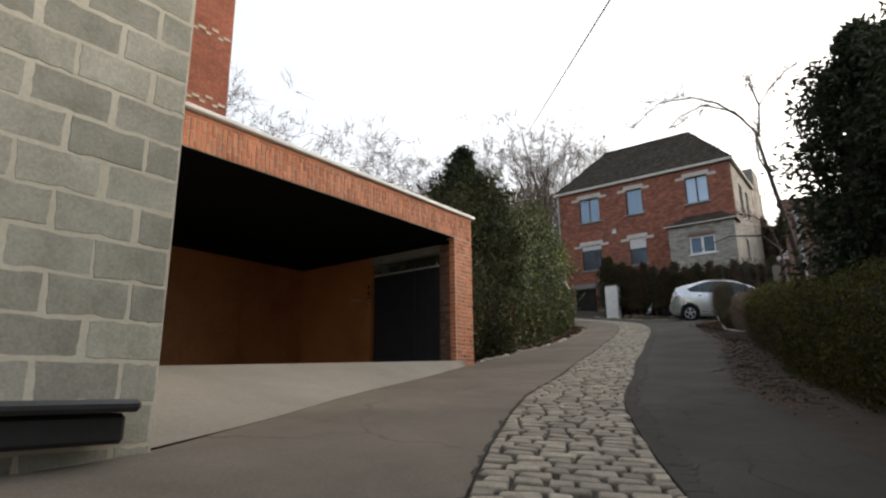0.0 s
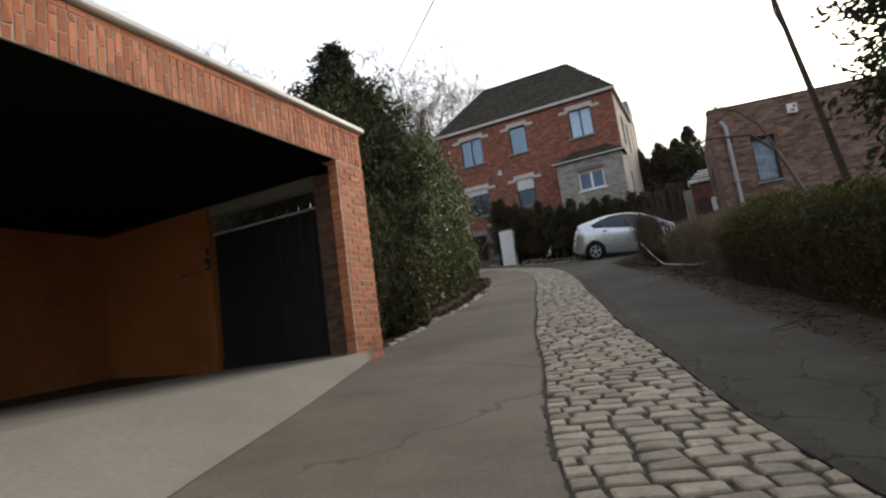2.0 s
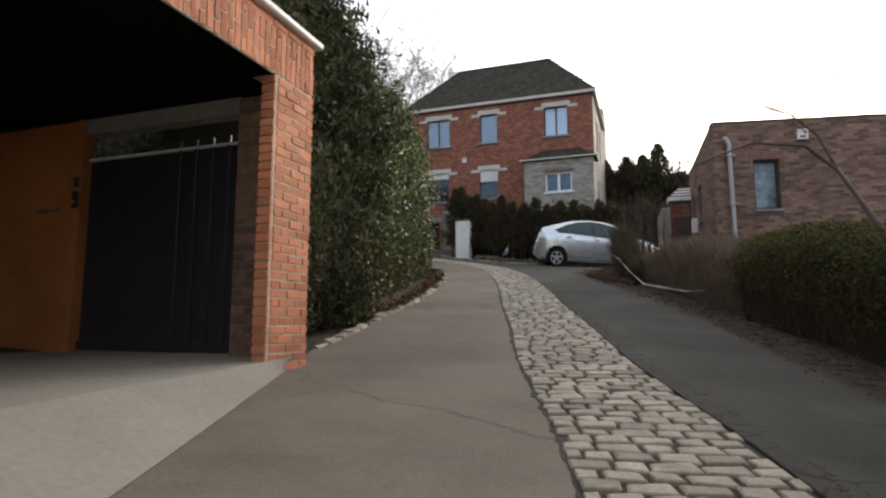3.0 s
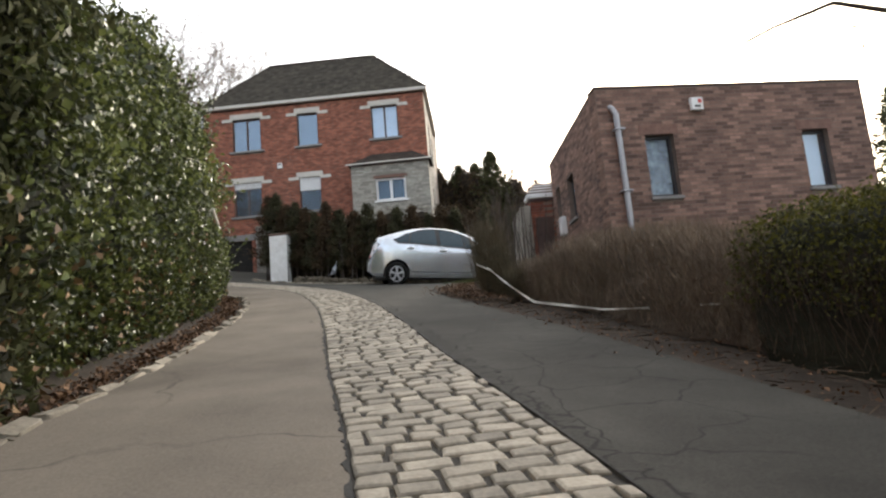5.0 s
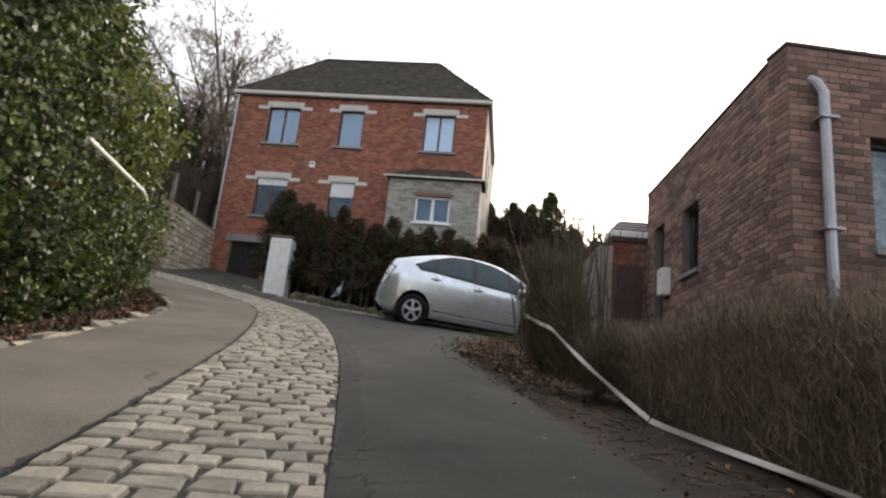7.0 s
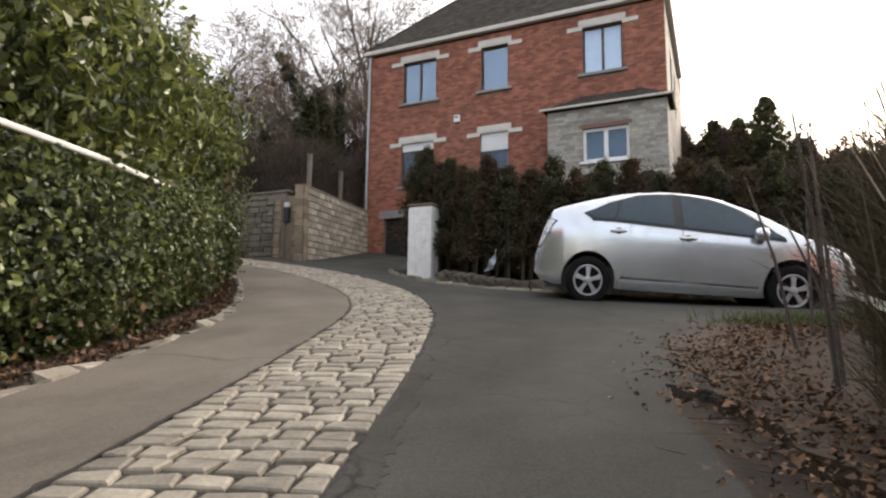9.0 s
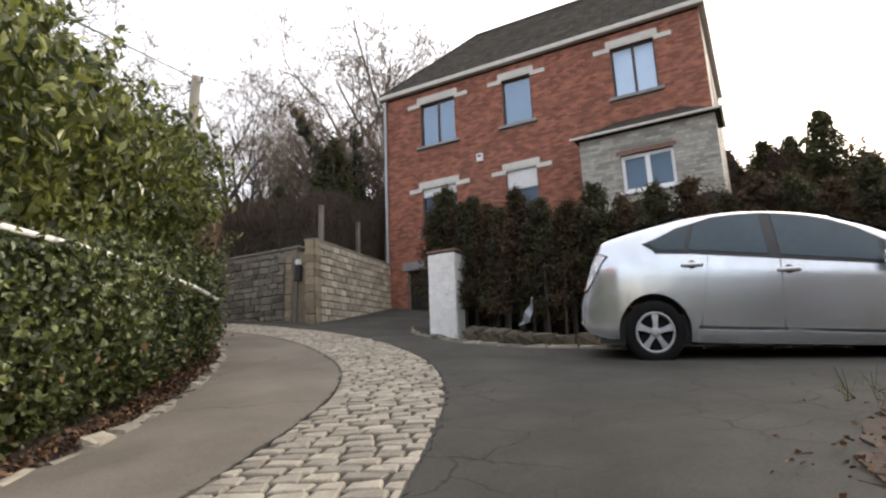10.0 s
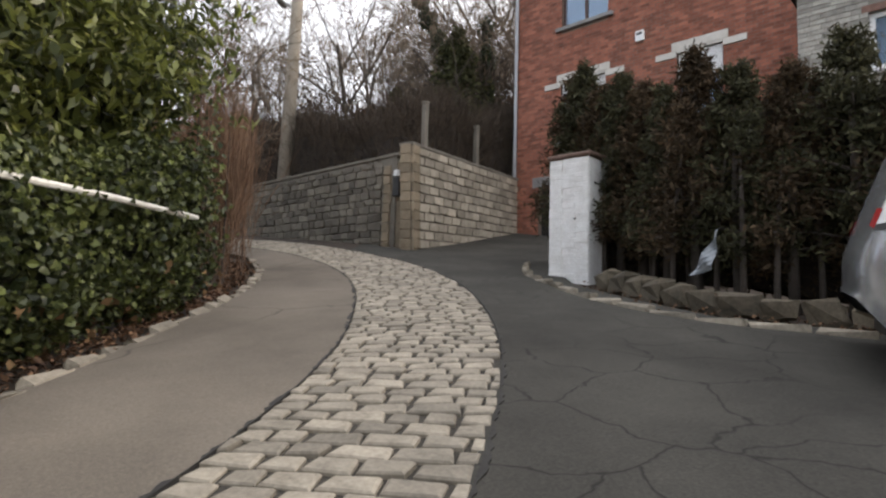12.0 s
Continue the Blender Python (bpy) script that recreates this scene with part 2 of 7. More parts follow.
M_SLATE = brickwork("dark_roof_tiles", ((0.068, 0.055, 0.044), (0.038, 0.031, 0.026)), (0.02, 0.018, 0.015), "x", 0.24, 0.2, 0.02, 0.5, 1.0)
M_SLATE.node_tree.nodes["Principled BSDF"].inputs["Specular IOR Level"].default_value = 0.15
M_TRIM = surface("white_stone_trim", (0.46, 0.43, 0.38), (0.66, 0.63, 0.57), 3, 30, 0.8, bump=0.15)
M_SILL = surface("blue_stone_sill", (0.16, 0.155, 0.15), (0.28, 0.27, 0.26), 4, 30, 0.75, bump=0.15)
M_WHITE = surface("white_paint", (0.70, 0.70, 0.69), (0.82, 0.82, 0.81), 3, 30, 0.5, bump=0.05)
M_FRAME = surface("dark_brown_frame", (0.045, 0.022, 0.017), (0.08, 0.04, 0.03), 5, 30, 0.5, bump=0.05)
M_FRAME_GREY = surface("dark_grey_frame", (0.025, 0.025, 0.027), (0.05, 0.05, 0.052), 5, 30, 0.45, bump=0.05)
M_CURTAIN = surface("white_net_curtain", (0.62, 0.62, 0.62), (0.8, 0.8, 0.8), 4, 20, 0.9, bump=0.2)
# blue sheet behind panes, coloured like sky reflected in the glass
M_SKYBACK = surface("sky_reflection_blue", (0.04, 0.06, 0.08), (0.10, 0.14, 0.175), 1.5, 12, 0.9, bump=0.2)
# near black in place of the shade in rooms and recesses
M_DARK = surface("unlit_inside", (0.012, 0.011, 0.01), (0.03, 0.027, 0.024), 2, 10, 0.95, bump=0)
M_GLASS = pane_material("window_glass", 0.13)
# mottled sheet whose pattern paints branches and sky mirrored in the pane
M_TREEBACK = surface("tree_reflection_mottle", (0.05, 0.047, 0.043), (0.6, 0.58, 0.54), 9, 25, 0.9, bump=0.2)
M_PIER = surface("flaking_white_limewash", (0.66, 0.64, 0.60), (0.94, 0.93, 0.91), 5, 30, 0.85, bump=0.6, depth=0.015)
M_PIER_CAP = surface("brown_pier_cap", (0.10, 0.06, 0.045), (0.2, 0.13, 0.1), 5, 30, 0.85, bump=0.3)
M_WALLBLOCK = surface("tan_cement_block", (0.29, 0.25, 0.19), (0.58, 0.51, 0.41), 4, 40, 0.92, bump=0.5, random_by="object", spread=0.35)
M_BLOCKJOINT = surface("brown_block_joint", (0.055, 0.045, 0.033), (0.12, 0.10, 0.076), 3, 40, 0.95, bump=0.5)
M_WALLJOINT = surface("grey_wall_joint", (0.12, 0.107, 0.086), (0.23, 0.207, 0.17), 3, 40, 0.95, bump=0.5)
M_RUBBLE = surface("grey_rubble_stone", (0.08, 0.07, 0.054), (0.225, 0.2, 0.16), 3.5, 30, 0.9, bump=0.6, random_by="object", spread=0.45)
M_TANSTONE = surface("ochre_quoin_stone", (0.19, 0.15, 0.10), (0.34, 0.275, 0.19), 4, 30, 0.9, bump=0.5, random_by="object", spread=0.3)
M_BARK = surface("grey_brown_bark", (0.045, 0.036, 0.03), (0.11, 0.09, 0.075), 3, 25, 0.95, bump=0.6)
M_TREE = surface("pale_tree_bark", (0.047, 0.039, 0.032), (0.115, 0.097, 0.08), 3, 25, 0.95, bump=0.4)
M_TWIG = surface("brown_twigs", (0.09, 0.067, 0.046), (0.29, 0.22, 0.155), 3, 20, 0.95, bump=0, random_by="island", spread=0.4)
M_TWIG_RED = surface("reddish_twigs", (0.12, 0.07, 0.042), (0.28, 0.165, 0.10), 3, 20, 0.95, bump=0, random_by="island", spread=0.4)
# near-black hull colour stands in for the shade behind the leaves
M_HEDGE_SHADE = surface("hedge_inside_shade", (0.010, 0.012, 0.006), (0.028, 0.028, 0.014), 3, 20, 0.95, bump=0.6, depth=0.05)
M_BROOM = surface("brown_green_broom", (0.045, 0.036, 0.02), (0.16, 0.128, 0.075), 3, 20, 0.95, bump=0, random_by="island", spread=0.4)
M_TWIGCORE = surface("thicket_inside", (0.06, 0.045, 0.033), (0.15, 0.115, 0.085), 4, 30, 0.95, bump=0.9, depth=0.05)
M_IVY = leafy("ivy_leaves", (0.010, 0.018, 0.007), (0.25, 0.285, 0.085), 0.42, spec=0.48, mid=0.3)
M_LAUREL = leafy("laurel_leaves", (0.013, 0.023, 0.007), (0.31, 0.335, 0.085), 0.33, translucent=0.35, spec=0.5, mid=0.33)
M_HEDGE_YEW = leafy("olive_conifer_sprays", (0.014, 0.017, 0.008), (0.125, 0.128, 0.058), 0.75, spec=0.15)
M_YEW = leafy("dark_conifer_sprays", (0.010, 0.017, 0.007), (0.045, 0.062, 0.024), 0.7)
M_CEDAR = leafy("brownish_conifer_sprays", (0.02, 0.015, 0.009), (0.125, 0.086, 0.05), 0.8, spec=0.15)
M_THUJA = leafy("olive_brown_conifer_sprays", (0.014, 0.015, 0.008), (0.10, 0.095, 0.048), 0.75, spec=0.2)
# hull colour with the shade deep inside brush and conifers painted in
M_BRUSH_SHADE = surface("brush_inside_shade", (0.011, 0.008, 0.005), (0.036, 0.026, 0.018), 4, 30, 0.95, bump=0.9, depth=0.05)
M_BRUSH = surface("dark_brown_brush", (0.03, 0.022, 0.015), (0.098, 0.07, 0.046), 3, 20, 0.95, bump=0, random_by="island", spread=0.5)
M_EDGE = surface("mossy_earth_stone", (0.05, 0.042, 0.029), (0.17, 0.14, 0.098), 6, 35, 0.95, bump=0.8, random_by="object", spread=0.4)
# same glass, mirror weakened to imitate panes that reflect dark surroundings
M_GLASS_DIM = pane_material("dim_reflection_glass", 0.035)
M_PRIVET = leafy("privet_leaves", (0.007, 0.009, 0.003), (0.15, 0.145, 0.025), 0.6, translucent=0.45)
M_BLADE = leafy("grass_blades", (0.03, 0.045, 0.012), (0.14, 0.16, 0.05), 0.6)
M_DEADLEAF = leafy("fallen_leaves", (0.05, 0.025, 0.013), (0.25, 0.135, 0.066), 0.8, translucent=0.0)
M_POLE = surface("concrete_pole", (0.20, 0.172, 0.135), (0.31, 0.27, 0.215), 3, 30, 0.9, bump=0.2)
M_CABLE = surface("black_cable", (0.02, 0.02, 0.02), (0.05, 0.05, 0.05), 5, 30, 0.6, bump=0)
M_TAPE = surface("white_painted_rail", (0.62, 0.60, 0.55), (0.8, 0.78, 0.72), 4, 30, 0.6, bump=0.2)
M_PLASTIC = surface("grey_plastic", (0.5, 0.5, 0.5), (0.62, 0.62, 0.62), 5, 30, 0.5, bump=0)
M_BLACK = surface("black_plastic", (0.012, 0.012, 0.012), (0.03, 0.03, 0.03), 5, 30, 0.5, bump=0)
M_RED = surface("red_print", (0.5, 0.04, 0.03), (0.6, 0.06, 0.04), 5, 30, 0.5, bump=0)


# ---- builders ----
BASE = {}


def thing(name, at=(0, 0, 0), label="", category="", group="", kind=""):
    """An empty that stands at a thing's base; its parts are built in world places."""
    ob = new(name)
    ob.empty_display_size = 0.2
    ob.matrix_basis = Matrix.Translation(at)
    BASE[ob.name] = Matrix.Translation(at).inverted()
    return tagged(ob, label, category, group, kind)


def hang(ob, parent):
    if parent is not None:
        ob.parent = parent
        ob.matrix_parent_inverse = BASE.get(parent.name, Matrix())
    return ob


def part(name, bm, material, parent=None, label="", smooth=False):
    me = bpy.data.meshes.new(name)
    bm.normal_update()
    bm.to_mesh(me)
    bm.free()
    if smooth:
        me.shade_smooth()
    me.materials.append(material)
    return tagged(hang(new(name, me), parent), label)


def sheet(name, verts, faces, material, parent=None, label="", smooth=False):
    """One mesh from arrays of corners and faces."""
    me = bpy.data.meshes.new(name)
    me.from_pydata([tuple(v) for v in verts], [], [tuple(f) for f in faces])
    if smooth:
        me.shade_smooth()
    me.materials.append(material)
    return tagged(hang(new(name, me), parent), label)


def quads(name, corners, material, parent=None, label=""):
    """Many loose four-cornered leaves or slips, from an array of n x 4 x 3."""
    n = len(corners)
    me = bpy.data.meshes.new(name)
    me.vertices.add(4 * n)
    me.vertices.foreach_set("co", np.asarray(corners, np.float32).ravel())
    me.loops.add(4 * n)
    me.loops.foreach_set("vertex_index", np.arange(4 * n, dtype=np.int32))
    me.polygons.add(n)
    me.polygons.foreach_set("loop_start", np.arange(0, 4 * n, 4, dtype=np.int32))
    me.polygons.foreach_set("loop_total", np.full(n, 4, np.int32))
    me.update(calc_edges=True)
    me.materials.append(material)
    return tagged(hang(new(name, me), parent), label)


def box(bm, x0, x1, y0, y1, z0, z1, bevel=0.0, m=None):
    r = bmesh.ops.create_cube(bm, size=1.0)
    vs = r["verts"]
    bmesh.ops.scale(bm, vec=(x1 - x0, y1 - y0, z1 - z0), verts=vs)
    bmesh.ops.translate(bm, vec=((x0 + x1) / 2, (y0 + y1) / 2, (z0 + z1) / 2), verts=vs)
    if m is not None:
        bmesh.ops.transform(bm, matrix=m, verts=vs)
    if bevel:
        es = list({e for v in vs for e in v.link_edges})
        bmesh.ops.bevel(bm, geom=es, offset=bevel, segments=1, affect="EDGES")
    return bm


def boxed(*a, **k):
    return box(bmesh.new(), *a, **k)


def tube(bm, points, radii, sides=8, closed=True):
    """A round bar through points."""
    rings = []
    pts = [Vector(p) for p in points]
    for i, p in enumerate(pts):
        d = (pts[min(i + 1, len(pts) - 1)] - pts[max(i - 1, 0)]).normalized()
        a = d.cross(Vector((0, 0, 1)) if abs(d.z) < 0.9 else Vector((1, 0, 0))).normalized()
        b = d.cross(a)
        r = float(radii[i] if hasattr(radii, "__len__") else radii)
        rings.append([bm.verts.new(p + r * (math.cos(2 * math.pi * k / sides) * a + math.sin(2 * math.pi * k / sides) * b)) for k in range(sides)])
    for p, q in zip(rings, rings[1:]):
        for k in range(sides):
            bm.faces.new((p[k], p[(k + 1) % sides], q[(k + 1) % sides], q[k]))
    if closed:
        bm.faces.new(rings[0][::-1])
        bm.faces.new(rings[-1])
    return bm


def lathe(bm, profile, axis_m, sides=24):
    """A turned form: profile of (radius, height) about the axis of axis_m."""
    rings = []
    for r, h in profile:
        rings.append([bm.verts.new(axis_m @ Vector((r * math.cos(2 * math.pi * k / sides), r * math.sin(2 * math.pi * k / sides), h))) for k in range(sides)])
    for p, q in zip(rings, rings[1:]):
        for k in range(sides):
            bm.faces.new((p[k], p[(k + 1) % sides], q[(k + 1) % sides], q[k]))
    bm.faces.new(rings[0][::-1])
    bm.faces.new(rings[-1])
    return bm


def holed_wall(bm, m, u0, u1, z0, z1, thick, holes):
    """An upright wall in the frame m (u along, z up, outside at depth 0, inside at +thick), with openings that go through."""
    us = sorted({u0, u1, *(v for h in holes for v in h[:2])})
    zs = sorted({z0, z1, *(v for h in holes for v in h[2:])})
    def gap(i, j):
        u, z = (us[i] + us[i + 1]) / 2, (zs[j] + zs[j + 1]) / 2
        return any(a < u < b and c < z < d for a, b, c, d in holes)
    solid = {(i, j) for i in range(len(us) - 1) for j in range(len(zs) - 1) if not gap(i, j)}
    def quad(*ps):
        bm.faces.new([bm.verts.new(m @ Vector(p)) for p in ps])
    for i, j in solid:
        a, b, c, d = us[i], us[i + 1], zs[j], zs[j + 1]
        quad((a, 0, c), (b, 0, c), (b, 0, d), (a, 0, d))
        quad((b, thick, c), (a, thick, c), (a, thick, d), (b, thick, d))
        if (i - 1, j) not in solid:
            quad((a, thick, c), (a, 0, c), (a, 0, d), (a, thick, d))
        if (i + 1, j) not in solid:
            quad((b, 0, c), (b, thick, c), (b, thick, d), (b, 0, d))
        if (i, j - 1) not in solid:
            quad((a, thick, c), (b, thick, c), (b, 0, c), (a, 0, c))
        if (i, j + 1) not in solid:
            quad((a, 0, d), (b, 0, d), (b, thick, d), (a, thick, d))
    bmesh.ops.remove_doubles(bm, verts=bm.verts, dist=1e-5)
    return bm


# ---- the lie of the land ----
LAND = (2.37172, -0.03827, 0.14821, 0.0146, 0.01135, 0.00974, 0.02261, 0.01844, -0.03297, -0.01967)


def land(x, y):
    """Height of the hillside. Works on numbers and arrays."""
    x, y = np.asarray(x, float), np.asarray(y, float)
    cx, cy = np.clip(x, -22, 2), np.clip(y, -3, 33)
    u, v = cx + 6, cy - 16
    terms = (1 + 0 * u, u, v, u * u * .1, u * v * .1, v * v * .1, u ** 3 * .01, u * u * v * .01, u * v * v * .01, v ** 3 * .01)
    z = sum(c * t for c, t in zip(LAND, terms))
    over_y, over_x = np.maximum(y - 33, 0), np.maximum(-22 - x, 0)
    return z + 0.16 * np.minimum(over_y, 60) + 0.10 * np.minimum(over_x, 60) - 0.04 * np.minimum(np.maximum(x - 2, 0), 40) + 0.10 * np.minimum(y + 3, 0).clip(-60, 0)


def along(line, s):
    """The place at a share s (0 to 1) of a line of places, by length, smoothed through them."""
    p = np.array(line, float)
    d = np.r_[0, np.cumsum(np.hypot(*np.diff(p, axis=0).T))]
    t = np.asarray(s) * d[-1]
    i = np.clip(np.searchsorted(d, t, side="right") - 1, 0, len(p) - 2)
    f = ((t - d[i]) / (d[i + 1] - d[i]))[..., None]
    tan = np.gradient(p, d, axis=0)
    h = (d[i + 1] - d[i])[..., None]
    return (2 * f**3 - 3 * f**2 + 1) * p[i] + (f**3 - 2 * f**2 + f) * h * tan[i] + (-2 * f**3 + 3 * f**2) * p[i + 1] + (f**3 - f**2) * h * tan[i + 1]


def length_of(line):
    return float(np.hypot(*np.diff(np.array(line, float), axis=0).T).sum())


SETT_MID = [(1.6, -4.0), (0.4, -1.0), (-0.7, 1.6), (-1.75, 3.7), (-2.67, 5.8), (-3.45, 8.4), (-3.97, 10), (-4.5, 12), (-5.08, 14), (-5.75, 16.5), (-6.5, 19),
            (-7.3, 21.2), (-8.45, 23.7), (-9.6, 25.3), (-10.95, 26.65), (-12.4, 27.8), (-14.2, 28.8), (-16.8, 29.6), (-21, 30.2), (-27, 30.3)]
KERB = [(-6.35, 9.6), (-6.85, 12.2), (-7.15, 14.2), (-7.65, 16.6), (-8.5, 19.6), (-9.35, 21.6), (-10.5, 23.2), (-11.6, 24.4), (-12.9, 25.7), (-14.6, 27.0), (-16.8, 28.1), (-21, 28.9), (-27, 29.2)]
VERGE = [(3.4, -4.0), (1.4, 0.0), (0.2, 3.5), (-0.9, 6.2), (-1.55, 8.0), (-2.05, 10), (-2.6, 12.5), (-3.2, 14.8), (-4.1, 17.6), (-4.95, 20.5), (-5.3, 22.2)]


def ribbon(name, left, right, material, lift, n=240, across=6, label="", skirt=0.12):
    """A sheet that lies on the land between two lines, with a skirt that goes into the ground."""
    s = np.linspace(0, 1, n)
    a, b = along(left, s), along(right, s)
    f = np.linspace(0, 1, across)[None, :, None]
    xy = a[:, None] * (1 - f) + b[:, None] * f
    z = land(xy[..., 0], xy[..., 1]) + lift
    top = np.concatenate([xy, z[..., None]], -1)
    left_foot, right_foot = top[:, :1] - [0, 0, skirt], top[:, -1:] - [0, 0, skirt]
    grid = np.concatenate([left_foot, top, right_foot], 1)
    w = across + 2
    faces = [(i * w + j, i * w + j + 1, (i + 1) * w + j + 1, (i + 1) * w + j) for i in range(n - 1) for j in range(w - 1)]
    ob = sheet(name, grid.reshape(-1, 3), faces, material, smooth=False)
    return tagged(ob, label, "", "", "structure")


def offset_line(line, d, ends=None):
    p = np.array(line, float)
    t = np.gradient(p, axis=0)
    t /= np.linalg.norm(t, axis=1)[:, None]
    dd = np.full(len(p), d) if np.isscalar(d) else np.asarray(d)
    return [tuple(q) for q in p + np.stack([-t[:, 1], t[:, 0]], -1) * dd[:, None]]


# one sheet of ground that reaches the horizon
xs = np.unique(np.r_[-1200, -600, -300, -160, -100, -70, -50, np.arange(-40, 14.1, 0.5), 20, 30, 50, 80, 140, 300, 600, 1200])
ys = np.unique(np.r_[-1200, -600, -300, -140, -70, -40, -20, np.arange(-10, 46.1, 0.5), 52, 60, 75, 100, 150, 300, 600, 1200])
gx, gy = np.meshgrid(xs, ys)
gz = land(gx, gy) - 0.05
w = len(xs)
ground = sheet("ground", np.stack([gx, gy, gz], -1).reshape(-1, 3),
               [(i * w + j, i * w + j + 1, (i + 1) * w + j + 1, (i + 1) * w + j) for i in range(len(ys) - 1) for j in range(w - 1)], M_SOIL)
tagged(ground, "dark soil with leaf litter and thin grass on a hillside", "ground", "", "structure")

HALF = np.array([0.5] * 13 + [0.55, 0.62, 0.66, 0.66, 0.6, 0.55, 0.55])
SETT_LEFT, SETT_RIGHT = offset_line(SETT_MID, HALF), offset_line(SETT_MID, -HALF)
sett_bed = ribbon("road_sett_bed", SETT_LEFT, SETT_RIGHT, M_JOINT, 0.014, 400, 5, "sandy bed between stone setts in the lane")
LEFT_EDGE = [(-3.17, -4.0), (-3.17, -1.0), (-3.17, 1.5), (-3.65, 2.6), (-4.65, 4.75), (-5.25, 6.5), (-6.1, 8.9)] + KERB
lane_left = ribbon("pavement_left", LEFT_EDGE, SETT_LEFT, M_ASPHALT_OLD, 0.03, 400, 7, "worn pale grey asphalt footway beside stone setts")
CUT = SETT_RIGHT[:12]
lane_right = ribbon("road_right", CUT, VERGE, M_ASPHALT, 0.03, 260, 7, "dark cracked asphalt lane beside stone setts")


def patch(name, outline, material, lift, label="", cuts=5, skirt=0.1):
    """A sheet that lies on the land inside a closed outline."""
    bm = bmesh.new()
    f = bm.faces.new([bm.verts.new((x, y, 0)) for x, y in outline])
    bmesh.ops.triangulate(bm, faces=[f])
    for _ in range(cuts):
        long_ones = [e for e in bm.edges if e.calc_length() > 0.7]
        if not long_ones:
            break
        bmesh.ops.subdivide_edges(bm, edges=long_ones, cuts=1)
        bmesh.ops.triangulate(bm, faces=bm.faces)
    rim = [e for e in bm.edges if e.is_boundary]
    for v in bm.verts:
        v.co.z = float(land(v.co.x, v.co.y)) + lift
    ex = bmesh.ops.extrude_edge_only(bm, edges=rim)
    bmesh.ops.translate(bm, vec=(0, 0, -skirt), verts=[g for g in ex["geom"] if isinstance(g, bmesh.types.BMVert)])
    bmesh.ops.recalc_face_normals(bm, faces=bm.faces)
    return tagged(part(name, bm, material), label, "", "", "structure")


EDGING = [(-10.75, 29.2), (-8.65, 28.1), (-7.2, 28.35), (-3.0, 29.0), (1.2, 29.4)]
apron = patch("road_apron", SETT_RIGHT[11:18] + [(-17.6, 31.35), (-15.75, 31.0), (-17.05, 36.5), (-13.9, 36.5), (-12.35, 31.2)] + EDGING + [(1.4, 24.9), (-2.4, 23.8), (-4.3, 22.4), (-4.7, 20.9)],
              M_ASPHALT, 0.026, "dark patched asphalt forecourt in front of the brick house")

BED = [(-3.75, 18.5), (-4.4, 19.9), (-4.8, 21.0), (-5.05, 21.8), (-5.1, 22.5), (-4.95, 23.3), (-4.6, 24.1), (-4.0, 24.5), (-2.4, 24.9), (0.9, 25.3)]
_b = along(BED, np.linspace(0, 1, 70))
_b = offset_line([tuple(q) for q in _b], 0.03 * np.sin(np.arange(70) * 2.6) + 0.03 * np.sin(np.arange(70) * 1.37))
bed = ribbon("ground_bed", _b, [(-3.7, 18.5), (-3.3, 20.0), (-3.3, 21.4), (-2.6, 22.4), (-1.2, 22.9), (0.9, 22.6)], M_BED, 0.04, 240, 6, "bare earth bed with fallen leaves at the hedge end", 0.12)

# dark tarry seams where the asphalt meets the setts
M_SEAM = surface("tarry_seam", (0.014, 0.013, 0.012), (0.045, 0.042, 0.037), 3, 40, 0.9, bump=0.6, depth=0.01)
_w = np.random.default_rng(2)
for name, line, side in (("road_seam_left", SETT_LEFT, 1), ("road_seam_right", SETT_RIGHT, -1)):
    dense = [tuple(q) for q in along(line, np.linspace(0.02, 0.96, 1300))]
    wide = np.maximum(0.004, 0.012 + 0.009 * np.repeat(_w.normal(size=326), 4)[:1300] + 0.008 * _w.normal(size=1300))
    ribbon(name, offset_line(dense, side * wide) if side > 0 else dense, dense if side > 0 else offset_line(dense, side * wide), M_SEAM, 0.034, 1300, 2, "dark crumbled seam between asphalt and setts", 0.05)

# a strip of crumbling asphalt between the setts and the lane
M_CRUMBLE = cracked("crumbling_asphalt", (0.021, 0.02, 0.017), (0.066, 0.062, 0.052), 4.2, 0.07, 1.0)
_c = [tuple(q) for q in along(SETT_RIGHT[:12], np.linspace(0.1, 0.97, 900))]
_k = np.repeat(_w.uniform(0.03, 0.17, 151), 6)[:900] * 0.6 + np.convolve(_w.uniform(0, 0.16, 940), np.ones(41) / 41, "valid") + 0.012 * _w.normal(size=900)
ribbon("road_crumbled_edge", offset_line(_c, -0.012), offset_line(_c, -np.maximum(0.03, _k)), M_CRUMBLE, 0.0325, 900, 3, "crumbling cracked asphalt beside the setts", 0.05)


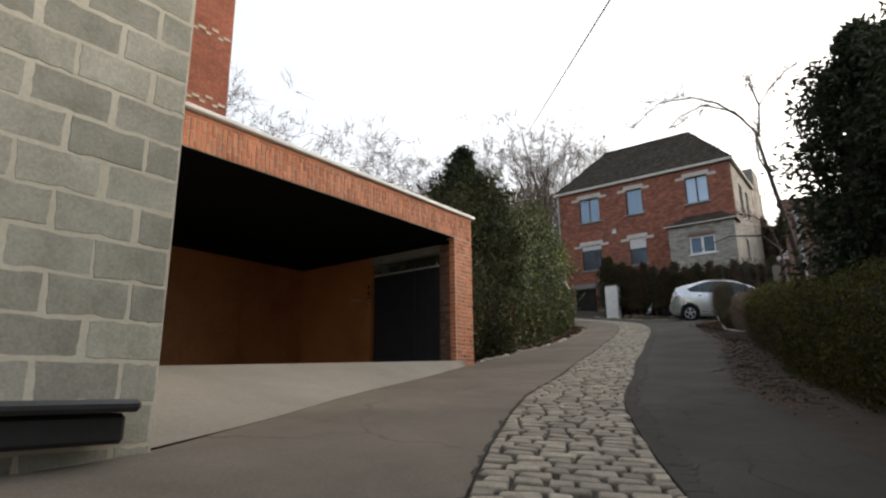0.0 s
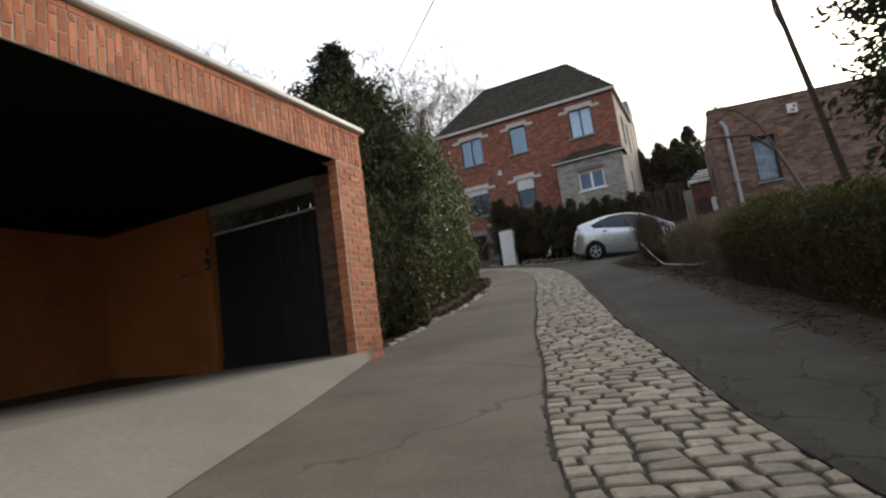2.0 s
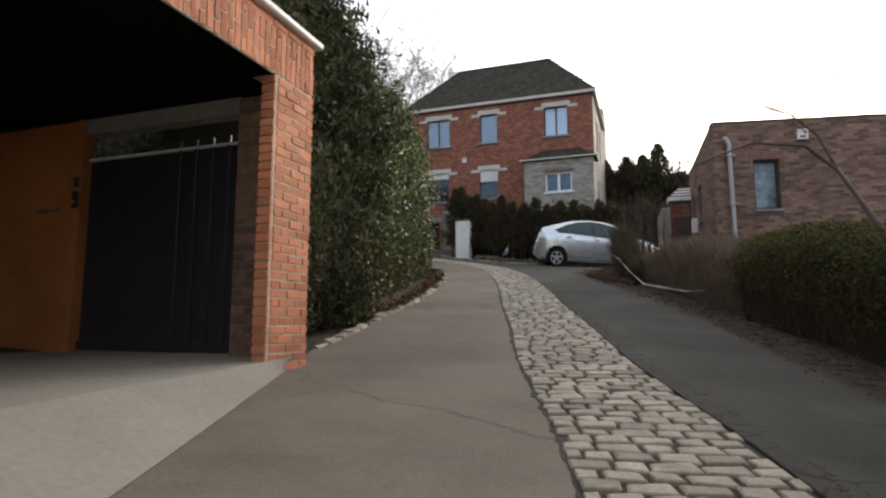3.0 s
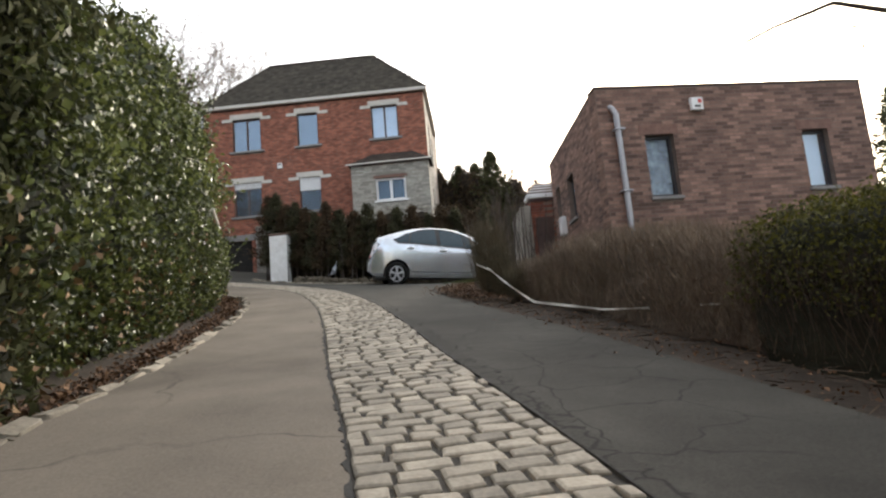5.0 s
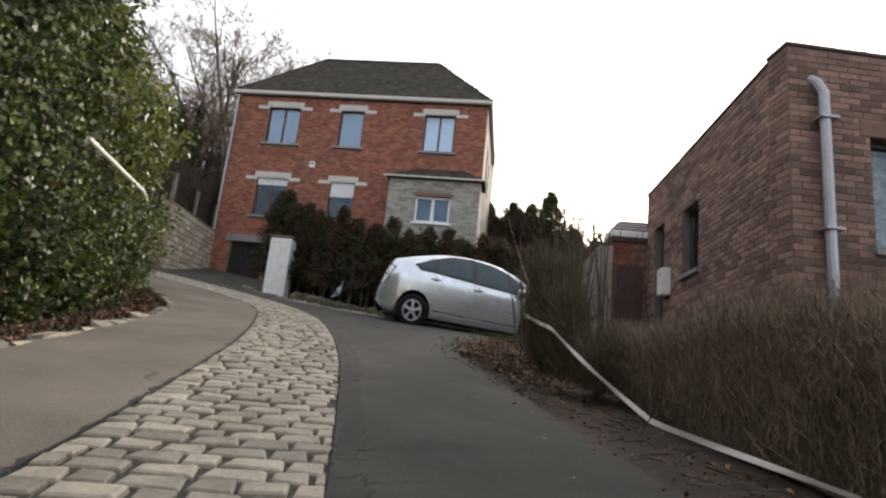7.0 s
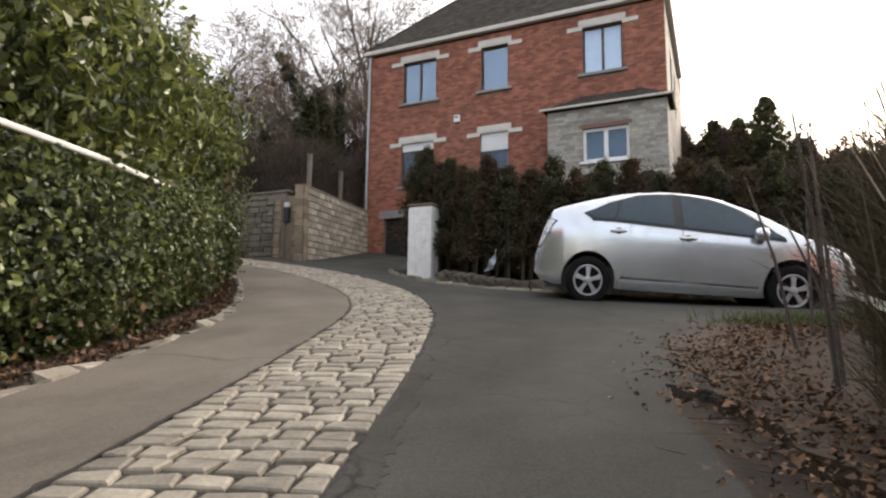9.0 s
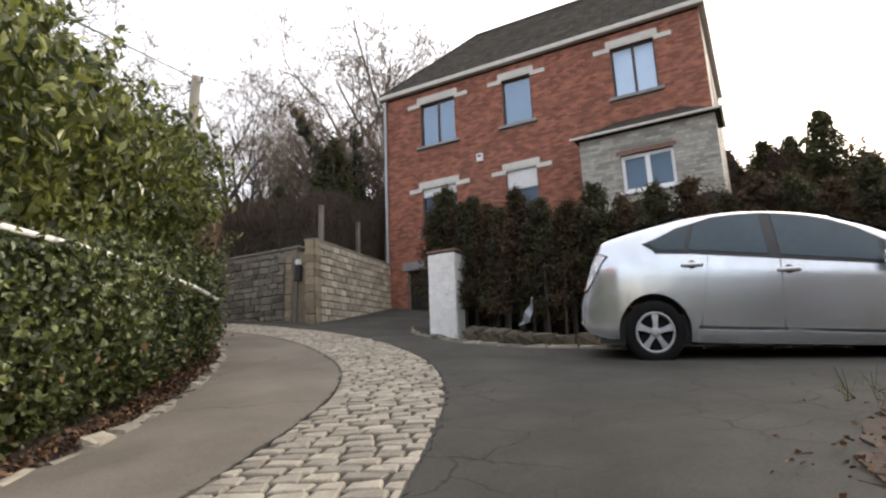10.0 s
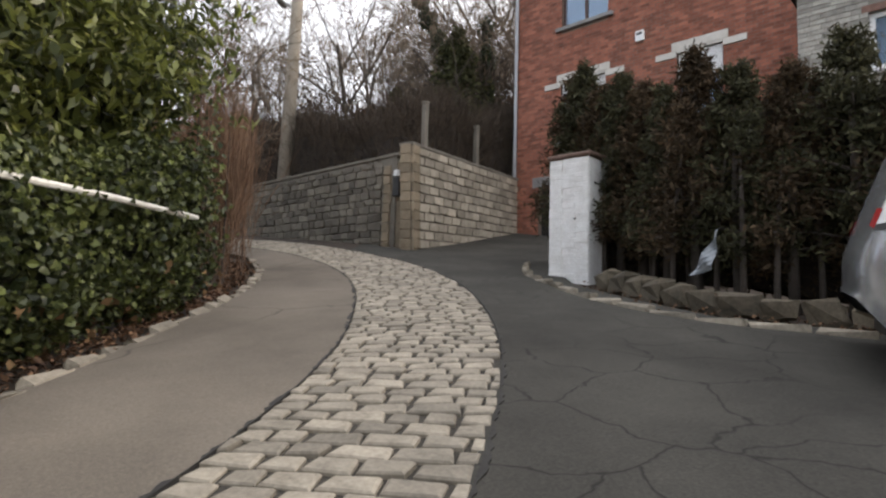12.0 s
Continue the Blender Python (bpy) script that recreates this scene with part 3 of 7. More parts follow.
def window(parent, m, u0, u1, z0, z1, frame_m, backing_m=None, mullions=1, deep=0.10, bar=0.06, shutter=0.0, backing=0.16, glass=None):
    """A framed window set deep in the opening of a wall; m as in holed_wall."""
    def b(a0, a1, d0, d1, c0, c1):
        return boxed(a0, a1, d0, d1, c0, c1, 0.006, m)
    win = part("window", b(u0, u1, deep, deep + 0.06, z0, z0 + bar), frame_m, parent)
    part("frame", b(u0, u1, deep, deep + 0.06, z1 - bar, z1), frame_m, win)
    part("frame", b(u0, u0 + bar, deep, deep + 0.06, z0 + bar, z1 - bar), frame_m, win)
    part("frame", b(u1 - bar, u1, deep, deep + 0.06, z0 + bar, z1 - bar), frame_m, win)
    edges = np.linspace(u0 + bar, u1 - bar, mullions + 2)
    for e in edges[1:-1]:
        part("mullion", b(e - bar * 0.7, e + bar * 0.7, deep - 0.004, deep + 0.06, z0 + bar, z1 - bar), frame_m, win)
    for a, c in zip(edges, edges[1:]):
        p = part("pane", b(a, c, deep + 0.03, deep + 0.036, z0 + bar, z1 - bar), glass or M_GLASS, win)
        p.visible_shadow = False
    # sheet behind the panes: a real curtain, painted reflection or room shade
    if backing_m:
        part("curtain", b(u0, u1, deep + backing, deep + backing + 0.01, z0, z1), backing_m, win)
    if shutter:
        z = z1
        while z > z1 - shutter + 0.01:
            part("shutter_slat", b(u0 + 0.02, u1 - 0.02, deep - 0.05, deep - 0.035, z - 0.048, z - 0.002), M_WHITE, win, "white roller shutter slat")
            z -= 0.05
    return win


def facing(x, y, turn=0.0):
    """The frame of a wall whose outside faces the lane: u along, depth inwards."""
    return pose(x, y, 0, 0, 0, turn)


# ---- the red brick house on the hill ----
HX0, HX1, HY, HZ0, HZ1, HD = -17.1, -5.92, 36.49, 4.4, 14.2, 6.4
house = thing("brick_house", (-11.5, 39.7, 6.0), "two-storey red brick house with a dark hipped roof", "house")
front_m = facing(0, HY)
UP = [(-15.54, -14.12, 12.05, 13.71), (-12.28, -11.24, 12.05, 13.71), (-8.57, -7.25, 12.05, 13.71)]
LOW = [(-15.55, -14.18, 8.75, 10.42), (-12.3, -11.24, 8.75, 10.42)]
GARAGE = (-16.25, -14.75, 4.6, 7.55)
part("front_wall", holed_wall(bmesh.new(), front_m, HX0, HX1, HZ0, HZ1, 0.3, UP + LOW + [GARAGE]), M_HOUSE_MORTAR, house, "red brick front wall")
side_m = pose(HX1, HY + 0.3, 0, 0, 0, 90)
SIDE_W = [(1.7, 2.7, 11.6, 13.4), (3.8, 4.6, 11.6, 13.4), (1.9, 2.7, 8.5, 9.9)]
part("side_wall", holed_wall(bmesh.new(), side_m, 0, HD, HZ0, HZ1, 0.3, SIDE_W), M_STONE_LIT, house, "pale grey split-stone side wall")
part("side_wall", boxed(HX0, HX0 + 0.3, HY + 0.3, HY + 0.3 + HD, HZ0, HZ1), M_HOUSE_Y, house)
part("back_wall", boxed(HX0, HX1, HY + 0.3 + HD, HY + 0.6 + HD, HZ0, HZ1), M_HOUSE_X, house)
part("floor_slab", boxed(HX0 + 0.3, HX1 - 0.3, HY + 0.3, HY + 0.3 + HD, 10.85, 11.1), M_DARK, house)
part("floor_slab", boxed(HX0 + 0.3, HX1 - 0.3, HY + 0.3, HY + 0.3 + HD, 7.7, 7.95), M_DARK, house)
# hipped roof with a shallow overhang
bm = bmesh.new()
o, ez, rz = 0.16, 14.38, 18.0
c = [bm.verts.new(p) for p in ((HX0 - o, HY - o, ez), (HX1 + o, HY - o, ez), (HX1 + o, HY + 0.6 + HD + o, ez), (HX0 - o, HY + 0.6 + HD + o, ez), (-14.6, 39.75, rz), (-8.75, 39.75, rz))]
for f in ((0, 1, 5, 4), (1, 2, 5), (2, 3, 4, 5), (3, 0, 4), (3, 2, 1, 0)):
    bm.faces.new([c[i] for i in f])
roof = part("roof", bm, M_SLATE, house, "dark tiled hipped roof")
bm = bmesh.new()
tube(bm, [(-14.6, 39.75, rz), (-8.75, 39.75, rz)], 0.09, 8)
for a, b in (((HX0 - o, HY - o, ez), (-14.6, 39.75, rz)), ((HX1 + o, HY - o, ez), (-8.75, 39.75, rz))):
    tube(bm, [a, b], 0.07, 6)
part("ridge_tiles", bm, M_SLATE, roof)
part("cornice", boxed(HX0 - 0.19, HX1 + 0.19, HY - 0.2, HY, 14.26, 14.42, 0.02), M_TRIM, house, "off-white moulded cornice")
part("cornice", boxed(HX1, HX1 + 0.19, HY, HY + 0.6 + HD, 14.26, 14.4, 0.02), M_TRIM, house)
part("cornice", boxed(HX0 - 0.19, HX0, HY, HY + 0.6 + HD, 14.26, 14.4, 0.02), M_TRIM, house)
part("downpipe", tube(bmesh.new(), [(HX0 + 0.06, HY - 0.08, 5.4), (HX0 + 0.06, HY - 0.08, 14.2)], 0.05, 8), M_ZINC, house)


def lintel(parent, u0, u1, z, y):
    """A pale stone lintel whose ends step down."""
    bm = bmesh.new()
    box(bm, u0 - 0.12, u1 + 0.12, y - 0.04, y + 0.05, z + 0.06, z + 0.27, 0.008)
    box(bm, u0 - 0.52, u0 - 0.002, y - 0.036, y + 0.05, z - 0.1, z + 0.06, 0.008)
    box(bm, u1 + 0.002, u1 + 0.52, y - 0.036, y + 0.05, z - 0.1, z + 0.06, 0.008)
    box(bm, u0, u1, y - 0.03, y + 0.05, z + 0.0, z + 0.058, 0.004)
    return part("lintel", bm, M_TRIM, parent, "stepped off-white stone lintel")


for k, (a, b, z0, z1) in enumerate(UP + LOW):
    # lower windows: a dark backing sheet stands in for the unlit room
    win = window(house, front_m, a, b, z0, z1, M_FRAME, M_CURTAIN if k == 2 else M_SKYBACK if k < 2 else M_DARK, 0 if k in (1, 4) else 1,
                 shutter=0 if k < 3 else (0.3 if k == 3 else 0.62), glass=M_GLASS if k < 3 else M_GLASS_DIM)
    lintel(win, a, b, z1, HY)
    part("sill", boxed(a - 0.16, b + 0.16, HY - 0.09, HY + 0.1, z0 - 0.11, z0 - 0.004, 0.01), M_SILL, win)
for a, b, z0, z1 in SIDE_W:
    window(house, side_m, a, b, z0, z1, M_FRAME, M_SKYBACK, 0)
# door and panels take near black for the shade in the opening
garage_door = part("garage_door", boxed(GARAGE[0], GARAGE[1], HY + 0.18, HY + 0.22, 4.6, 7.55), M_DARK, house, "garage door coloured near black for shade")
for i in range(9):
    z = 4.9 + i * 0.29
    part("panel", boxed(GARAGE[0] + 0.03, GARAGE[1] - 0.03, HY + 0.165, HY + 0.178, z + 0.015, z + 0.275, 0.006), M_DARK, garage_door)
part("garage_lintel", boxed(GARAGE[0] - 0.2, GARAGE[1] + 0.2, HY - 0.03, HY + 0.06, 7.553, 7.85, 0.01), M_SILL, house)
part("base_course", boxed(GARAGE[1] + 0.2, HX1, HY - 0.05, HY - 0.002, 4.4, 8.2, 0.01), M_STONE_X, house)
alarm = thing("alarm_box", (-13.2, HY, 11.0), "small white alarm box on the brick wall", "alarm box")
part("casing", boxed(-13.33, -13.1, HY - 0.09, HY - 0.002, 10.98, 11.26, 0.015), M_WHITE, alarm)
part("sounder_grille", boxed(-13.29, -13.14, HY - 0.098, HY - 0.09, 11.14, 11.2, 0.002), M_FRAME_GREY, alarm)

# the stone bay in front of the house
M_BAYJOINT = surface("bay_mortar", (0.17, 0.16, 0.14), (0.29, 0.275, 0.24), 4, 40, 0.95, bump=0.3)
bay = thing("stone_bay", (-7.7, 35.7, 6.0), "grey split-stone bay with a small dark hipped roof", "bay")
BX0, BX1, BY = -9.45, -5.85, 35.1
bay_m = facing(0, BY)
BW = (-8.34, -6.95, 8.57, 9.62)
part("front_wall", holed_wall(bmesh.new(), bay_m, BX0, BX1, 4.4, 10.3, 0.25, [BW]), M_BAYJOINT, bay, "split-stone front wall")
part("side_wall", boxed(BX1 - 0.25, BX1, BY + 0.25, HY - 0.003, 4.4, 10.3), M_STONE_LIT, bay)
part("side_wall", boxed(BX0, BX0 + 0.25, BY + 0.25, HY - 0.003, 4.4, 10.3), M_STONE_LIT, bay)
win = window(bay, bay_m, *BW, M_WHITE, M_SKYBACK, 1, 0.08, 0.09, glass=M_GLASS_DIM)
part("sill", boxed(BW[0] - 0.1, BW[1] + 0.1, BY - 0.07, BY + 0.08, BW[2] - 0.09, BW[2] - 0.003, 0.01), M_WHITE, win)
part("soldier_course", boxed(BW[0] - 0.1, BW[1] + 0.1, BY - 0.02, BY + 0.05, BW[3] + 0.003, BW[3] + 0.14, 0.006), M_FLAT_SOLDIER, win)
bm = bmesh.new()
e = 0.14
c = [bm.verts.new(p) for p in ((BX0 - e, BY - e, 10.36), (BX1 + e, BY - e, 10.36), (BX1 + e, HY - 0.004, 10.36), (BX0 - e, HY - 0.004, 10.36), (BX0 + 0.8, HY - 0.004, 11.25), (BX1 - 0.8, HY - 0.004, 11.25))]
for f in ((0, 1, 5, 4), (1, 2, 5), (3, 0, 4), (3, 2, 1, 0), (2, 3, 4, 5)):
    bm.faces.new([c[i] for i in f])
part("roof", bm, M_SLATE, bay)
part("gutter", boxed(BX0 - 0.22, BX1 + 0.22, BY - 0.21, BY - 0.142, 10.31, 10.38, 0.015), M_TRIM, bay, "off-white gutter board")
part("gutter", boxed(BX1 + 0.142, BX1 + 0.2, BY - 0.14, HY - 0.004, 10.31, 10.38, 0.015), M_TRIM, bay)

# lower rear wing in grey stone, seen past the gable
part("rear_wing", boxed(-15.5, HX1 - 0.05, HY + 0.6 + HD, HY + 5.2 + HD, HZ0, 15.0), M_STONE_LIT, house, "grey stone rear wing")
part("rear_parapet", boxed(-10.5, HX1 - 0.02, HY + 2.2 + HD, HY + 4.4 + HD, 15.002, 16.4), M_STONE_LIT, house)

# ---- the flat-roofed brown brick house ----
FL = thing("flat_roofed_house", (1.0, 21.5, 2.5), "low flat-roofed brown brick house behind a hedge", "house")
fl_m = facing(-1.86, 18.99, 10.0)
FW, FD, FT, FB = 5.2, 4.85, 6.3, 1.5
FWIN = [(0.81, 1.35, 4.3, 5.42), (3.84, 4.36, 4.32, 5.4)]
fl_side = pose(-1.86, 18.99, 0, 0, 0, 2.5)
fs_m = fl_side @ pose(0, FD, 0, 0, 0, -90)
FSIDE = [(0.5, 1.0, 3.6, 5.55), (1.85, 2.5, 4.5, 5.46)]


def flat_place(u, d):
    """A place in the slightly skew plan of the house: u along the front, d along the side."""
    return Vector((-1.86, 18.99, 0)) + fl_m.to_3x3() @ Vector((u, 0, 0)) + fl_side.to_3x3() @ Vector((0, d, 0))


def slab_of(corners, z0, z1):
    """An upright prism over a plan of four places."""
    bm = bmesh.new()
    low, high = ([bm.verts.new((q.x, q.y, z)) for q in corners] for z in (z0, z1))
    bm.faces.new(low[::-1])
    bm.faces.new(high)
    for k in range(4):
        bm.faces.new((low[k], low[(k + 1) % 4], high[(k + 1) % 4], high[k]))
    return bm


def flat_slab(u0, u1, d0, d1, z0, z1):
    return slab_of([flat_place(u0, d0), flat_place(u1, d0), flat_place(u1, d1), flat_place(u0, d1)], z0, z1)


part("front_wall", holed_wall(bmesh.new(), fl_m, 0, FW, FB, FT, 0.3, FWIN), M_FLAT_MORTAR, FL, "brown brick front wall")
part("side_wall", holed_wall(bmesh.new(), fs_m, 0, FD - 0.302, FB, FT, 0.3, FSIDE), M_FLAT_MORTAR, FL, "brown brick side wall")
part("side_wall", flat_slab(FW - 0.3, FW, 0.36, FD, FB, FT), M_BROWN_LIT, FL)
part("back_wall", flat_slab(0.302, FW - 0.302, FD - 0.3, FD, FB, FT), M_BROWN_X, FL)
part("roof", flat_slab(0.302, FW - 0.302, 0.36, FD - 0.302, FT - 0.3, FT - 0.12), M_ASPHALT, FL)
part("coping", boxed(-0.02, FW + 0.02, -0.02, 0.32, FT + 0.002, FT + 0.04, 0.006, fl_m), M_FRAME, FL)
part("coping", boxed(-0.02, FD - 0.33, -0.02, 0.32, FT + 0.002, FT + 0.04, 0.006, fs_m), M_FRAME, FL)
part("ceiling", flat_slab(0.31, FW - 0.31, 0.37, FD - 0.31, 3.0, 3.1), M_DARK, FL)
for k, h in enumerate(FWIN):
    # first window: painted tree reflection behind the pane; second: white curtain
    win = window(FL, fl_m, *h, M_FRAME_GREY, M_TREEBACK if k == 0 else M_CURTAIN, 0, 0.1, 0.055, glass=M_GLASS_DIM if k == 0 else M_GLASS)
    part("sill", boxed(h[0] - 0.03, h[1] + 0.03, -0.05, 0.08, h[2] - 0.06, h[2] - 0.003, 0.006, fl_m), M_SILL, win)
    part("soldier_course", boxed(h[0] - 0.1, h[1] + 0.1, -0.012, 0.05, h[3] + 0.003, h[3] + 0.19, 0.006, fl_m), M_FLAT_SOLDIER, win, "upright brick course over the window")
for h in FSIDE:
    # dark backing sheets stand in for unlit rooms
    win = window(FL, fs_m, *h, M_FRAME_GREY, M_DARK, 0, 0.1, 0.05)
    part("sill", boxed(h[0] - 0.03, h[1] + 0.03, -0.05, 0.08, h[2] - 0.06, h[2] - 0.003, 0.006, fs_m), M_SILL, win)
part("downpipe", tube(bmesh.new(), [fl_m @ Vector(q) for q in ((0.24, 0.01, 5.96), (0.26, -0.05, 5.9), (0.3, -0.085, 5.78), (0.3, -0.085, 5.6), (0.33, -0.085, 2.0))], 0.05, 10), M_ZINC, FL, "grey zinc downpipe")
for z in (5.5, 4.4, 3.2):
    part("pipe_clip", boxed(0.23, 0.41, -0.15, 0.0, z, z + 0.03, 0.004, fl_m), M_ZINC, FL)
fbox = thing("alarm_box", fl_m @ Vector((1.85, 0, 5.8)), "white alarm box with red marks under the roof edge", "alarm box")
part("casing", boxed(1.73, 1.96, -0.09, -0.003, 5.82, 6.06, 0.015, fl_m), M_WHITE, fbox)
part("red_mark", boxed(1.86, 1.93, -0.094, -0.09, 5.95, 6.02, 0.001, fl_m), M_RED, fbox)
part("dark_mark", boxed(1.79, 1.9, -0.094, -0.09, 5.87, 5.91, 0.001, fl_m), M_FRAME_GREY, fbox)
mbox = thing("letter_box", fs_m @ Vector((1.4, 0, 4.2)), "small white letter box on the side wall", "letter box")
part("casing", boxed(1.12, 1.37, -0.14, -0.003, 4.3, 4.72, 0.012, fs_m), M_WHITE, mbox)
part("flap", boxed(1.15, 1.34, -0.152, -0.141, 4.6, 4.68, 0.004, fs_m), M_PLASTIC, mbox)
# lean-to at its back corner, with stepped pale sheets on the roof
shed = thing("brick_outhouse", fs_m @ Vector((-1.0, 0.0, 3)), "brick outhouse with a pale sheeted lean-to roof", "outhouse")
part("wall", boxed(-1.9, -0.02, -0.6, 0.9, FB, 5.42, 0, fs_m), M_HOUSE_Y, shed, "red-brown brick wall")
part("end_wall", boxed(-1.9, 0.1, -0.86, -0.602, FB, 5.3, 0.01, fs_m), M_CONCRETE, shed, "grey rendered end wall")
shed_roof = part("roof", boxed(-1.95, 0.02, -0.62, 0.9, 5.422, 5.5, 0.008, fs_m), M_FRAME, shed, "pale lean-to roof with dark laps")
for k in range(4):
    part("roof_sheet", boxed(-0.5 - k * 0.42, 0.06 - k * 0.42, -0.66 + 0.13 * k, 0.9, 5.502 + k * 0.17, 5.62 + k * 0.17, 0.01, fs_m), M_WHITE, shed_roof)
    part("lap", boxed(-0.48 - k * 0.42, 0.02 - k * 0.42, -0.62 + 0.13 * k, 0.9, 5.622 + k * 0.17, 5.67 + k * 0.17, 0.004, fs_m), M_FRAME, shed_roof)
part("door", boxed(-0.018, 0.02, -0.5, -0.06, 3.0, 5.0, 0.006, fs_m), M_FRAME, shed)

# ---- carport with brick fascia ----
CX, CY0, CY1, CZ0, CZT, CZU, CXB = -6.02, 1.2, 8.98, 1.62, 4.2, 3.75, -10.6
carport = thing("carport", (-8.3, 6, 1.6), "flat-roofed carport with orange brick fascia and plywood walls", "carport")
part("fascia_core", boxed(CX - 0.22, CX - 0.012, CY0 - 3, CY1 - 0.012, CZU, CZT - 0.01), M_BRICK_MORTAR, carport, "orange brick fascia beam")
# added black strip, darkens the beam's underside like shade
part("fascia_lining", boxed(CX - 0.22, CX - 0.03, CY0 - 3, CY1 - 0.56, CZU - 0.008, CZU - 0.001), M_SOFFIT_SHADE, carport, "soffit edge coloured black for shade")
part("coping", boxed(CX - 0.28, CX + 0.05, CY0 - 3, CY1 + 0.06, CZT, CZT + 0.06, 0.012), M_COPING, carport, "thin white roof edge")
part("roof_slab", boxed(CXB - 0.1, CX - 0.222, CY0 - 3, CY1, CZU + 0.15, CZT + 0.02), M_BLACK, carport)
part("soffit", boxed(CXB - 0.1, CX - 0.222, CY0 - 3, CY1 - 0.02, CZU + 0.02, CZU + 0.146), M_SOFFIT_SHADE, carport, "soffit coloured black for its shade")
part("post_core", boxed(CX - 0.125, CX - 0.012, CY1 - 0.54, CY1 - 0.012, 1.2, CZU - 0.002), M_BRICK_MORTAR, carport, "orange brick corner post")
part("back_wall", boxed(CXB - 0.1, CXB, CY0 - 3, CY1, 1.0, CZU + 0.018), M_WOOD, carport, "varnished reddish plywood wall")
for i in range(9):
    y = CY1 - 0.6 - i * 1.22
    part("panel_batten", boxed(CXB + 0.002, CXB + 0.014, y, y + 0.03, 1.2, CZU + 0.015), M_WOOD, carport)
part("side_panel", boxed(CXB, -8.5, CY1 - 0.2, CY1 - 0.12, 1.0, CZU + 0.018), M_WOOD, carport, "varnished reddish plywood panel")
part("gate_jamb", boxed(-8.5, -8.42, CY1 - 0.22, CY1 - 0.1, 1.0, CZU + 0.018), M_WOOD, carport)
part("gate_beam", boxed(-8.42, -6.622, CY1 - 0.2, CY1 - 0.06, 3.62, CZU + 0.018), M_SILL, carport, "grey-brown concrete beam")
part("gate_pier", boxed(-6.62, CX - 0.128, CY1 - 0.22, CY1 - 0.05, 1.0, 3.745), M_BROWN_X, carport, "grey-brown brick pier")
gate = thing("steel_gate", (-7.5, CY1 - 0.12, 1.65), "dark blue steel sheet gate with bars at one side", "gate")
part("sheet", boxed(-8.4, -6.64, CY1 - 0.14, CY1 - 0.12, 1.57, 3.36, 0.004), M_GATE, gate)
for x in (-7.3, -7.12, -6.94, -6.76):
    part("bar", boxed(x - 0.012, x + 0.012, CY1 - 0.165, CY1 - 0.141, 1.58, 3.45, 0.003), M_GATE, gate)
part("rail", boxed(-8.4, -6.64, CY1 - 0.168, CY1 - 0.11, 3.362, 3.385, 0.004), M_PLASTIC, gate)
part("lower_rail", boxed(-8.4, -6.64, CY1 - 0.17, CY1 - 0.142, 1.57, 1.65, 0.004), M_GATE, gate)
bell = thing("intercom", (-8.46, CY1 - 0.24, 2.9), "small black intercom on the gate jamb", "intercom")
part("casing", boxed(-8.5, -8.43, CY1 - 0.25, CY1 - 0.222, 2.9, 3.06, 0.008), M_BLACK, bell)
part("camera_eye", boxed(-8.49, -8.44, CY1 - 0.245, CY1 - 0.222, 3.1, 3.2, 0.006), M_BLACK, bell)
part("button", boxed(-8.48, -8.45, CY1 - 0.256, CY1 - 0.25, 2.94, 2.97, 0.002), M_STEEL, bell)
handle = thing("pull_handle", (-8.8, CY1 - 0.24, 2.9), "steel pull handle on the plywood panel", "handle")
part("bar", tube(bmesh.new(), [(-8.96, CY1 - 0.26, 2.89), (-8.66, CY1 - 0.26, 2.9)], 0.012, 8), M_STEEL, handle)
for x in (-8.93, -8.69):
    part("stand_off", tube(bmesh.new(), [(x, CY1 - 0.26, 2.895), (x, CY1 - 0.2, 2.895)], 0.009, 6), M_STEEL, handle)

# concrete floor: level inside, falling to the lane in front
edge = along([(-3.27, 1.72)] + LEFT_EDGE[3:7], np.linspace(0, 1, 60))
vs = []
for x, y in edge:
    fy = np.clip(y, CY0 - 3, CY1 - 0.02)
    zf = float(land(x, y)) + 0.034
    front = CX
    for f in np.linspace(0, 1, 8):
        vs.append((x * (1 - f) + front * f, y * (1 - f) + fy * f, zf * (1 - f) + max(1.37 + 0.045 * (fy - 4.8), zf) * f ))
    vs.append((CXB, fy, max(1.37 + 0.045 * (fy - 4.8), zf)))
slab = sheet("pavement_slab", vs, [(i * 9 + j, i * 9 + j + 1, i * 9 + j + 10, i * 9 + j + 9) for i in range(59) for j in range(8)], M_CONCRETE)
tagged(slab, "pale concrete driveway slab running into the carport", "driveway", "", "structure")

# ---- block wall beside the lane, and the brick house behind the carport ----
WX, WY = -3.18, 1.68
block_wall = thing("block_wall", (-3.1, -1, 0.4), "unplastered grey concrete block wall with pale mortar", "wall")
part("wall_core", boxed(WX - 0.2, WX - 0.012, -9, WY, -1.2, 6.0), M_MORTAR, block_wall)
part("end_wall_core", boxed(-8.0, WX - 0.2, WY - 0.2, WY, 0.0, 6.0), M_MORTAR, block_wall)
M_PALEBRICK = surface("cream_brick", (0.42, 0.34, 0.25), (0.62, 0.52, 0.4), 4, 40, 0.9)
tower = thing("orange_brick_house", (-14, 2, 2), "tall orange brick house with pale decorative bands", "house")
part("front_wall", boxed(-10.82, -10.7, -6, 6.55, 3.9, 14.0), M_TOWER_Y, tower)
part("side_wall", boxed(-18, -10.822, 6.3, 6.55, 3.9, 14.0), M_TOWER_X, tower)
